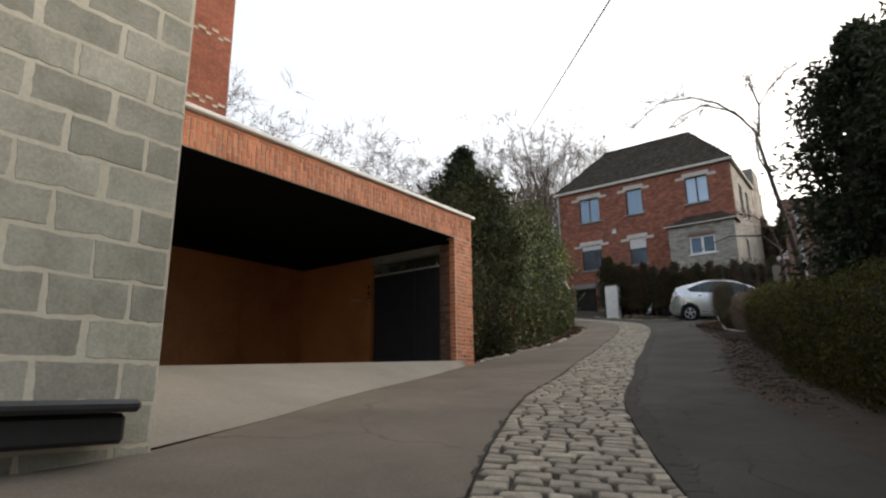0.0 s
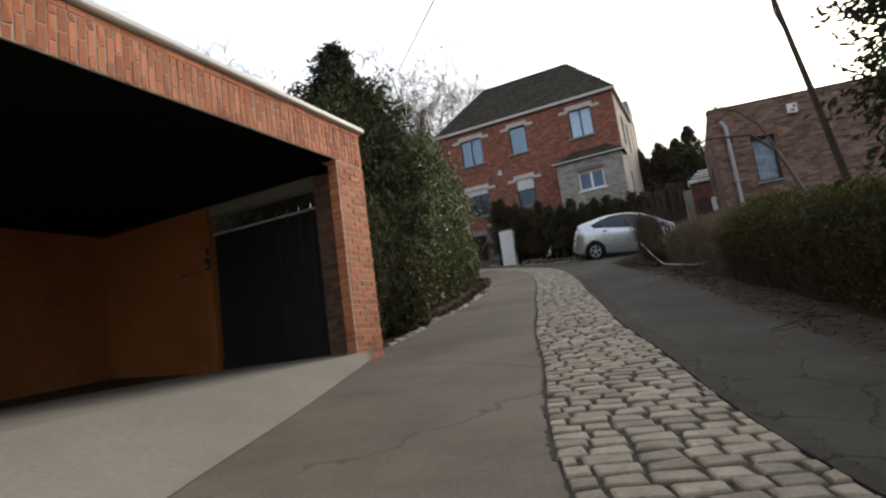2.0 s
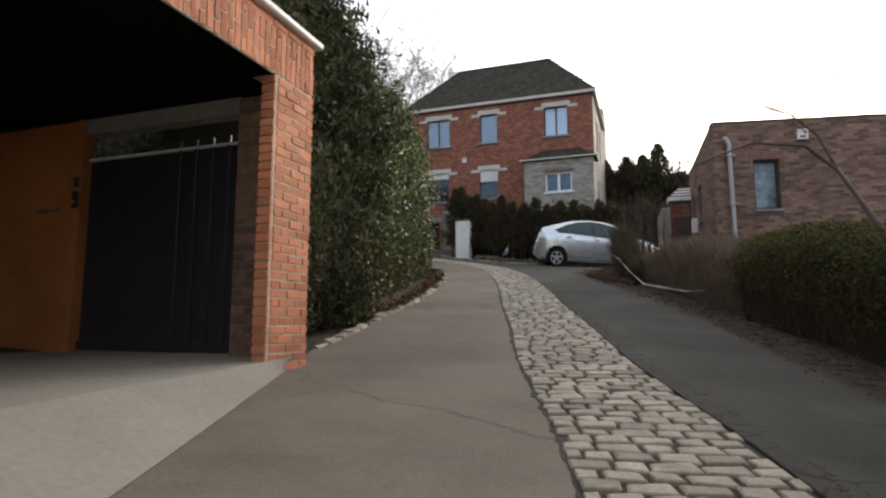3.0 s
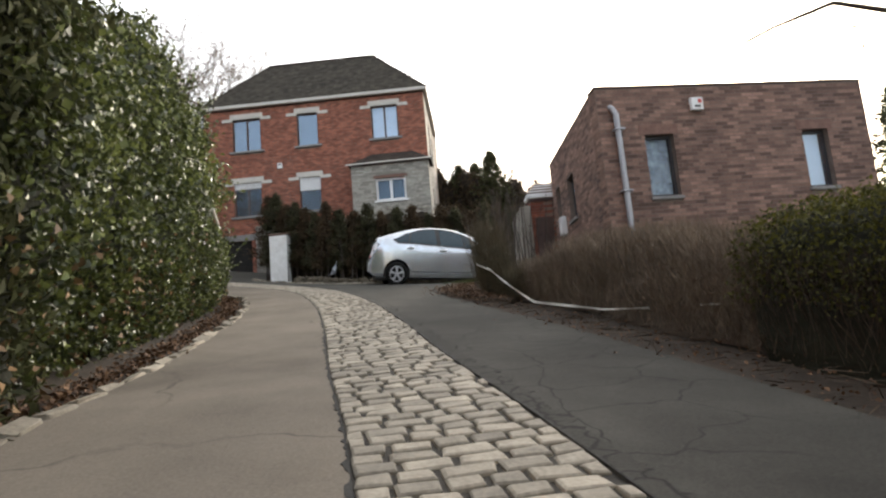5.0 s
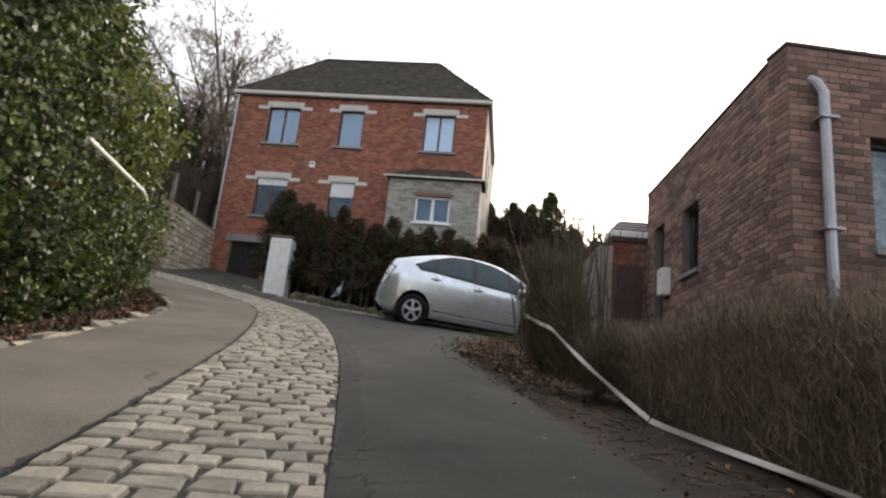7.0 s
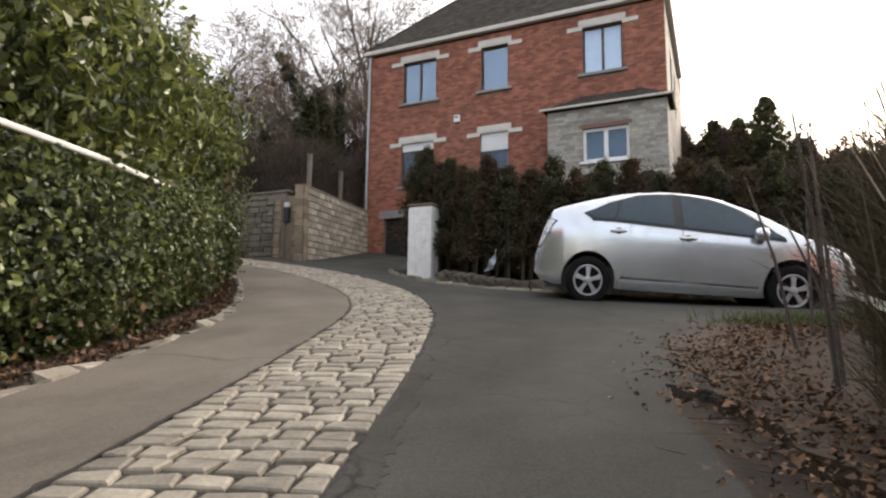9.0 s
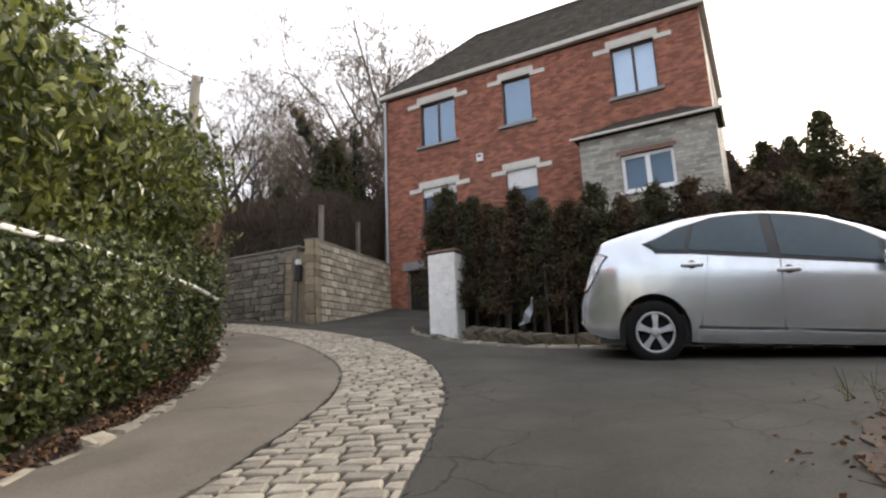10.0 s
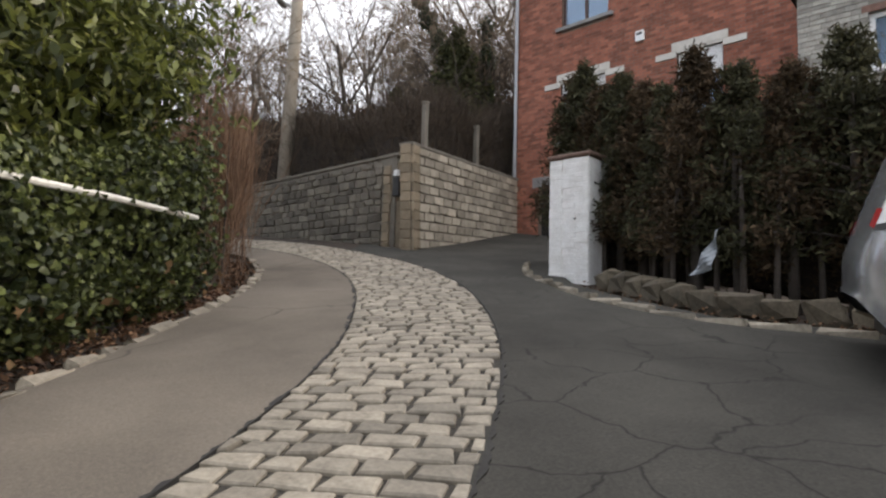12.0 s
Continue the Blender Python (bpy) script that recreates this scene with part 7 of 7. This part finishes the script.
# bricks of the carport: upright on the fascia, flat on the post
bricks = [piece_mesh("brick", 0.022, 0.053, 0.184, M_BRICK, 0.0022, 0.003, 20 + k) for k in range(4)]
fascia = next(o for o in carport.children if o.name.startswith("fascia_core"))
y, col = CY1 - 0.042, 0
while y > CY0 + 1.2:
    z = CZU + 0.008 - (0.1 if col % 2 else 0.0)
    while z < CZT - 0.08:
        z0, z1 = max(z, CZU + 0.004), min(z + 0.19, CZT - 0.078)
        if z1 - z0 > 0.03:
            ob = lay("brick", R.choice(bricks), carport, pose(CX - 0.016 + R.uniform(-0.003, 0.003), y + R.uniform(-0.003, 0.003), (z0 + z1) / 2, R.uniform(-1, 1)))
            ob.scale = (1, 1, (z1 - z0) / 0.19)
        z += 0.2
    y -= 0.069
    col += 1
y = CY1 - 0.1
flat_top = [piece_mesh("brick", 0.022, 0.19, 0.056, M_BRICK, 0.002, 0.003, 130 + k) for k in range(3)]
while y > CY0 + 1.2:
    lay("brick", R.choice(flat_top), carport, pose(CX - 0.016 + R.uniform(-0.003, 0.003), y, CZT - 0.042))
    y -= 0.2
flat = [piece_mesh("brick", 0.022, 0.186, 0.055, M_BRICK, 0.0022, 0.003, 30 + k) for k in range(4)]
flat_short = [piece_mesh("brick", 0.022, 0.09, 0.058, M_BRICK, 0.0022, 0.003, 40 + k) for k in range(2)]
z, row = 1.45, 0
while z < CZU - 0.03:
    ys = [(CY1 - 0.006 - 0.19, 0.19), (CY1 - 0.006 - 0.395, 0.19), (CY1 - 0.006 - 0.50, 0.09)] if row % 2 else [(CY1 - 0.006 - 0.09, 0.09), (CY1 - 0.006 - 0.295, 0.19), (CY1 - 0.006 - 0.50, 0.19)]
    for y0, wd in ys:
        lay("brick", R.choice(flat if wd > 0.1 else flat_short), carport, pose(CX - 0.016 + R.uniform(-0.003, 0.003), y0 + wd / 2, z + 0.032))
    for k in range(1):
        ob = lay("brick", R.choice(flat), carport, pose(CX - 0.066, CY1 - 0.548, z + 0.032, 0, 0, 90))
        ob.scale = (1, 0.64, 1)
    z += 0.0695
    row += 1

# tan blocks of the retaining wall
tan = [piece_mesh("block", 0.375, 0.03, 0.165, M_WALLBLOCK, 0.007, 0.01, 50 + k) for k in range(4)]
quoin = [piece_mesh("quoin", 0.26, 0.06, 0.2, M_TANSTONE, 0.01, 0.014, 60 + k) for k in range(3)]
z, row = 4.95, 0
while z < 7.42:
    lay("quoin", R.choice(quoin), wall_a, WALL_M @ pose(0.13, -0.002, z + 0.1))
    lay("quoin", R.choice(quoin), wall_a, WALL_M @ pose(-0.004, 0.165, z + 0.1, 0, 0, 90))
    u = 0.28 + (0.2 if row % 2 else 0)
    if row % 2:
        ob = lay("block", R.choice(tan), wall_a, WALL_M @ pose(0.372, 0.004, z + 0.1))
        ob.scale = (0.42, 1, 1)
    while u < 5.6:
        lay("block", R.choice(tan), wall_a, WALL_M @ pose(u + 0.205, 0.004 + R.uniform(-0.006, 0.006), z + 0.1 + R.uniform(-0.006, 0.006), 0, R.uniform(-0.6, 0.6)))
        u += 0.41
    z += 0.2
    row += 1
part("wall_coping", boxed(-0.02, 5.95, -0.03, 0.33, 7.522, 7.6, 0.015, WALL_M), M_WALLJOINT, wall_a)
for k in range(11):
    z = 4.95 + k * 0.225
    for x in (-17.25, -16.62):
        lay("quoin", R.choice(quoin), wall_b, pose(x + R.uniform(-0.02, 0.02), 31.7 + (0.1 if x > -17 else 0), z + 0.1) @ Matrix.Diagonal((0.9, 1.2, 1.08, 1)))
part("niche_back", boxed(-17.1, -16.1, 31.76, 32.1, 4.4, 7.5), M_TANSTONE, wall_b)

# rubble stones
stones = [piece_mesh("stone", 1, 1, 1, M_RUBBLE, 0.05, 0.12, 70 + k) for k in range(6)]
z, row = 5.05, 0
while z < 7.5:
    h = R.uniform(0.13, 0.22)
    x = -17.45
    while x > -25.8:
        wd = R.uniform(0.2, 0.48)
        ob = lay("stone", R.choice(stones), wall_b, pose(x - wd / 2, 31.715 + R.uniform(-0.012, 0.008), z + h / 2 + R.uniform(-0.015, 0.015), R.uniform(-2, 2), R.uniform(-4, 4)))
        ob.scale = (wd - 0.025, 0.09, h - 0.02)
        x -= wd
    z += h
    row += 1
part("wall_coping", boxed(-27.5, -16.9, 31.68, 32.14, 7.622, 7.7, 0.015), M_WALLJOINT, wall_b)

# limewashed bricks on the pier
lime = [piece_mesh("brick", 0.211, 0.02, 0.07, M_PIER, 0.0025, 0.006, 80 + k) for k in range(3)]
z, row = 4.5, 0
while z < 6.32:
    for k in range(3):
        x = -11.62 + 0.105 + k * 0.2135 + (0.0 if row % 2 else 0.0)
        lay("brick", R.choice(lime), pier, pose(x + (0.03 if row % 2 else -0.0) * (k == 1), 29.945 + R.uniform(-0.004, 0.003), z + 0.035))
    for k in range(2):
        lay("brick", R.choice(lime), pier, pose(-11.625 + R.uniform(-0.003, 0.003), 30.08 + k * 0.235, z + 0.035, 0, 0, 90))
    z += 0.072
    row += 1

# low rough stones that edge the conifer bed
edge_stones = [piece_mesh("stone", 1, 1, 1, M_EDGE, 0.09, 0.15, 170 + k) for k in range(5)]
for k, s in enumerate(np.linspace(0.03, 0.74, 27)):
    x, y = along(EDGING, s)
    x2, y2 = along(EDGING, s + 0.01)
    ob = lay("stone", R.choice(stones), None, pose(x, y + 0.5, float(land(x, y + 0.5)) + 0.08, R.uniform(-3, 3), R.uniform(-3, 3), math.degrees(math.atan2(y2 - y, x2 - x))))
    ob.scale = (R.uniform(0.28, 0.36), 0.24, R.uniform(0.2, 0.28))
    ob.data = R.choice(edge_stones)
    ob.name = "edging_stone"
    tagged(ob, "rough mossy stone block edging the conifer bed", "stone", "edging stones")

# kerb stones along the bed of the hedge
kerb = thing("kerb", (-8, 18, 2.7), "weathered uneven kerb stones along the hedge bed", "kerb", "", "structure")
kerb_meshes = [piece_mesh("kerb_stone", 0.335, 0.125, 0.16, M_KERB, 0.013, 0.02, 90 + k) for k in range(7)]
n = int(length_of(KERB[:11]) / 0.35)
for k in range(n):
    (x, y), (x2, y2) = along(KERB[:11], (k + 0.5) / n), along(KERB[:11], min(1, (k + 0.9) / n))
    a = math.degrees(math.atan2(y2 - y, x2 - x))
    ob = lay("kerb_stone", R.choice(kerb_meshes), kerb, pose(x + R.uniform(-0.02, 0.02), y, float(land(x, y)) + R.uniform(-0.046, -0.022), R.uniform(-4, 4), R.uniform(-3, 3) - math.degrees(math.atan(0.15)), a + R.uniform(-4, 4)))
    ob.scale = (R.uniform(0.8, 1.05), R.uniform(0.75, 1.15), 1)

# pale kerb that runs past the foot of the pier
PIER_KERB = [(-12.75, 31.0), (-11.85, 29.75), (-10.9, 28.95), (-9.9, 28.25), (-8.8, 27.85), (-7.4, 28.0), (-4.5, 28.5)]
pier_kerb = thing("kerb", (-10.2, 28.4, 4.4), "pale narrow kerb stones before the conifer bed", "kerb", "", "structure")
n = int(length_of(PIER_KERB) / 0.42)
for k in range(n):
    (x, y), (x2, y2) = along(PIER_KERB, (k + 0.5) / n), along(PIER_KERB, min(1, (k + 0.9) / n))
    ob = lay("kerb_stone", R.choice(kerb_meshes), pier_kerb, pose(x, y, float(land(x, y)) - 0.012 + R.uniform(-0.008, 0.008), R.uniform(-2, 2), R.uniform(-2, 2), math.degrees(math.atan2(y2 - y, x2 - x)) + R.uniform(-2, 2)))
    ob.scale = (1.22, 0.85, 1)

# stone setts in rows across the strip
sett_meshes = [piece_mesh("sett", 1, 1, 0.1, M_SETT, 0.0, 0.0, 0)]
sett_meshes = []
for k in range(6):
    bm = boxed(-0.5, 0.5, -0.5, 0.5, -0.06, 0.02)
    r = np.random.default_rng(100 + k)
    for v in bm.verts:
        if v.co.z > 0:
            v.co.x *= 0.97
            v.co.y *= 0.95
        v.co += Vector((*r.normal(size=2) * 0.034, r.normal() * 0.003))
    top = [f for f in bm.faces if f.normal.z > 0.7]
    ins = bmesh.ops.inset_region(bm, faces=top, thickness=0.09, depth=0.0)
    for f in [f for f in bm.faces if f.normal.z > 0.9 and f in top]:
        for v in f.verts:
            v.co.z += 0.008
    sett_meshes.append(bm)
sett_data = []
for bm in sett_meshes:
    me = bpy.data.meshes.new("sett")
    bm.to_mesh(me)
    me.materials.append(M_SETT)
    sett_data.append((me, np.array([v.co[:] for v in bm.verts]), [[v.index for v in f.verts] for f in bm.faces]))
    bm.free()
total = length_of(SETT_MID)
MID_SHARE = np.r_[0, np.cumsum(np.hypot(*np.diff(np.array(SETT_MID), axis=0).T))] / total
rows = int(total / 0.125)
laid, far_v, far_f, o = 0, [], [], 0
for i in range(rows):
    s = (i + 0.5) / rows
    mid, ahead = along(SETT_MID, s), along(SETT_MID, min(s + 0.004, 1.0)) - along(SETT_MID, max(s - 0.004, 0.0))
    ahead = ahead / np.hypot(*ahead)
    out = np.array([-ahead[1], ahead[0]]) * float(np.interp(s, MID_SHARE, HALF))
    c0, c1 = mid + out, mid - out
    width = float(np.hypot(*(c1 - c0)))
    yaw = math.atan2(c1[1] - c0[1], c1[0] - c0[0]) + R.uniform(-0.02, 0.02)
    u = -R.uniform(0.0, 0.12)
    while u < width - 0.04:
        wd = R.uniform(0.14, 0.25)
        a, b = max(u, 0.0), min(u + wd, width)
        u += wd
        if b - a < 0.05:
            continue
        t = (a + b) / 2 / width
        x, y = c0 * (1 - t) + c1 * t
        zz = float(land(x, y)) + 0.006 + R.uniform(-0.004, 0.004)
        gx_, gy_ = (float(land(x + 0.1, y)) - float(land(x - 0.1, y))) / 0.2, (float(land(x, y + 0.1)) - float(land(x, y - 0.1))) / 0.2
        n_ = Vector((-gx_, -gy_, 1)).normalized()
        X = Vector((math.cos(yaw), math.sin(yaw), 0))
        X = (X - n_ * X.dot(n_)).normalized()
        Y = n_.cross(X)
        m = Matrix((X, Y, n_)).transposed().to_4x4()
        m = Matrix.Translation((x, y, zz)) @ m @ pose(0, 0, 0, R.uniform(-1.6, 1.6), R.uniform(-1.3, 1.3)) @ Matrix.Diagonal((b - a - R.uniform(0.012, 0.026), 0.125 * R.uniform(0.80, 0.94), 1, 1))
        k = R.randrange(6)
        if 12.6 < y < 21.6 and laid < 330:
            ob = new("sett", sett_data[k][0])
            hang(ob, sett_bed)
            ob.matrix_basis = m
            laid += 1
        else:
            mm = np.array(m)
            v = sett_data[k][1] @ mm[:3, :3].T + mm[:3, 3]
            far_v.append(v)
            far_f += [tuple(j + o for j in f) for f in sett_data[k][2]]
            o += len(v)
joined = sheet("setts", np.concatenate(far_v), far_f, M_SETT_FAR, sett_bed, "grey-beige stone setts in rows")
tagged(joined, kind="stuff")


# ---- brick, stone and tile courses of the houses ----
M_HOUSE_BRICK = surface("red_house_brick", (0.165, 0.06, 0.04), (0.43, 0.158, 0.096), 3.2, 40, 0.9, bump=0.5, depth=0.006, random_by="object", spread=0.42)
M_HOUSE_BRICKS = surface("red_house_brick_courses", (0.165, 0.06, 0.04), (0.43, 0.158, 0.096), 3.2, 40, 0.9, bump=0.5, depth=0.006, random_by="island", spread=0.42)
M_FLAT_BRICK = surface("brown_house_brick", (0.095, 0.059, 0.048), (0.365, 0.222, 0.17), 1.3, 45, 0.9, bump=0.6, depth=0.006, random_by="object", spread=0.55)
M_FLAT_BRICKS = surface("brown_house_brick_courses", (0.095, 0.059, 0.048), (0.365, 0.222, 0.17), 1.3, 45, 0.9, bump=0.6, depth=0.006, random_by="island", spread=0.55)
M_BAY_STONE = surface("grey_split_stone", (0.25, 0.236, 0.205), (0.46, 0.44, 0.385), 5, 30, 0.92, bump=0.8, depth=0.012, random_by="object", spread=0.35)
M_BAY_STONES = surface("grey_split_stone_courses", (0.25, 0.236, 0.205), (0.46, 0.44, 0.385), 5, 30, 0.92, bump=0.8, depth=0.012, random_by="island", spread=0.35)
M_TILE = surface("mossy_dark_tile", (0.021, 0.018, 0.014), (0.07, 0.06, 0.044), 3, 30, 0.9, bump=0.5, random_by="object", spread=0.4, spec=0.2)
M_TILES = surface("mossy_dark_tile_courses", (0.021, 0.018, 0.014), (0.07, 0.06, 0.044), 3, 30, 0.9, bump=0.5, random_by="island", spread=0.4, spec=0.2)


def course_spans(u0, u1, z0, z1, holes):
    """The stretches of a course that no opening cuts."""
    spans = [(u0, u1)]
    for a, b, c, d in holes:
        if z1 > c and z0 < d:
            spans = [s for p, q in spans for s in ((p, min(q, a)), (max(p, b), q)) if s[1] - s[0] > 0.03]
    return spans


UNIT = [(x, y, z) for x in (-0.5, 0.5) for y in (-0.5, 0.5) for z in (-0.5, 0.5)]
UNIT_FACES = [(0, 1, 5, 4), (0, 2, 3, 1), (4, 5, 7, 6), (1, 3, 7, 5), (0, 4, 6, 2)]


def unit_piece(name, material, seed, worn=0.0):
    """A piece of unit size whose front, towards -y, has eased corners."""
    r = np.random.default_rng(seed)
    bm = boxed(-0.5, 0.5, -0.5, 0.5, -0.5, 0.5)
    for v in bm.verts:
        if v.co.y < 0:
            v.co.x *= 0.975
            v.co.z *= 0.93
        v.co.x += r.normal() * worn * 0.4
        v.co.z += r.normal() * worn
    return mesh_of(name, bm, material)


def courses(parent, m, u0, u1, z0, z1, holes, wide, high, joint, name, one_m, many_m, near, proud=0.005, vary=0.0, seed=0, limit=300):
    """Running-bond pieces over a wall: those inside near stand alone, the rest are joined."""
    r = random.Random(seed)
    kinds = [unit_piece(name, one_m, seed + k, 0.012) for k in range(3)]
    V, F, count, z, row = [], [], 0, z0, 0
    base = np.array(UNIT) * [1, 1, 1]
    mm = np.array(m)
    while z < z1 - 0.03:
        h = high * r.uniform(1 - vary, 1 + vary)
        for a, b in course_spans(u0, u1, z, z + h, holes):
            u = a - (wide / 2 if row % 2 else 0) - r.uniform(0, wide * 0.12)
            while u < b - 0.02:
                w = wide * r.uniform(1 - vary * 2, 1 + vary * 2)
                p, q = max(u, a), min(u + w - joint, b)
                u += w
                if q - p < 0.025:
                    continue
                top = min(z + h - joint, z1)
                size = (q - p, proud + 0.012, top - z)
                mid = ((p + q) / 2, -proud / 2 + 0.006 - r.uniform(0, 0.003) - r.uniform(0, vary * 0.03), (z + top) / 2)
                if count < limit and near[0] < mid[0] < near[1] and near[2] < mid[2] < near[3]:
                    ob = lay(name, r.choice(kinds), parent, m @ pose(*mid))
                    ob.scale = size
                    count += 1
                else:
                    o = len(V) * 8
                    V.append((base * size + mid) @ mm[:3, :3].T + mm[:3, 3])
                    F += [tuple(i + o for i in f) for f in UNIT_FACES]
        z += h
        row += 1
    if V:
        tagged(sheet(name + "_mass", np.concatenate(V), F, many_m, parent), kind="stuff")


def grown(holes, side, up, down):
    return [(a - side, b + side, c - down, d + up) for a, b, c, d in holes]


courses(house, front_m, HX0 + 0.003, HX1 - 0.003, 4.9, HZ1 - 0.01, grown(UP + LOW, 0.0, 0.0, 0.1) + [(GARAGE[0], GARAGE[1], 4.4, 7.55), (GARAGE[1] + 0.2, HX1, 4.4, 8.2)], 0.232, 0.0775, 0.013, "brick", M_HOUSE_BRICK, M_HOUSE_BRICKS, (-14.0, -12.45, 8.6, 11.6), seed=201)
courses(FL, fs_m, 0.003, FD - 0.006, 2.6, FT - 0.004, grown(FSIDE, 0.0, 0.0, 0.06), 0.215, 0.067, 0.012, "brick", M_FLAT_BRICK, M_FLAT_BRICKS, (3.0, 5.2, 3.5, 5.6), seed=231)
courses(FL, fl_m, 0.006, FW - 0.003, 2.6, FT - 0.004, grown(FWIN, 0.0, 0.19, 0.06), 0.215, 0.067, 0.012, "brick", M_FLAT_BRICK, M_FLAT_BRICKS, (0, 0, 0, 0), seed=261)
courses(FL, fl_m @ pose(0, 0.3, 0, 0, 0, -90), 0.0, 0.294, 2.6, FT - 0.004, [], 0.215, 0.067, 0.012, "brick", M_FLAT_BRICK, M_FLAT_BRICKS, (0, 0, 0, 0), seed=271)
courses(bay, bay_m, BX0 + 0.003, BX1 - 0.003, 7.0, 10.27, grown([BW], 0.0, 0.2, 0.09), 0.30, 0.088, 0.011, "stone", M_BAY_STONE, M_BAY_STONES, (-20, 20, 0, 20), proud=0.012, vary=0.22, seed=291, limit=330)

# tiles on the front slope of the house's roof, laid in overlapping courses
slope_a, slope_b = Vector((HX0 - 0.16, HY - 0.16, 14.38)), Vector((0, 39.75, 18.0))
run = math.hypot(slope_b.y - slope_a.y, slope_b.z - slope_a.z)
tilt = math.degrees(math.atan2(slope_b.z - slope_a.z, slope_b.y - slope_a.y))
tile_kinds = [unit_piece("tile", M_TILE, 310 + k, 0.01) for k in range(3)]
V, F, count, row, d = [], [], 0, 0, 0.0
r = random.Random(5)
base = np.array(UNIT)
while d < run - 0.05:
    f = d / run
    left, right = HX0 - 0.16 + (-14.6 - HX0 + 0.16) * f, HX1 + 0.16 + (-8.75 - HX1 - 0.16) * f
    x = left + (0.12 if row % 2 else 0.0)
    while x < right - 0.1:
        m = pose(x + 0.115, slope_a.y + (slope_b.y - slope_a.y) * (d + 0.11) / run, slope_a.z + (slope_b.z - slope_a.z) * (d + 0.11) / run + 0.018, tilt - 3.0 + r.uniform(-0.8, 0.8), r.uniform(-0.8, 0.8), 0) @ Matrix.Diagonal((0.228, 0.25, 0.022, 1))
        if count < 300 and -12.6 < x < -7.0 and d < 2.4:
            ob = lay("tile", r.choice(tile_kinds), roof, m)
            count += 1
        else:
            mm = np.array(m)
            o = len(V) * 8
            V.append(base @ mm[:3, :3].T + mm[:3, 3])
            F += [tuple(i + o for i in q) for q in UNIT_FACES + [(2, 6, 7, 3)]]
        x += 0.236
    d += 0.2
    row += 1
tagged(sheet("tile_mass", np.concatenate(V), F, M_TILES, roof), kind="stuff")
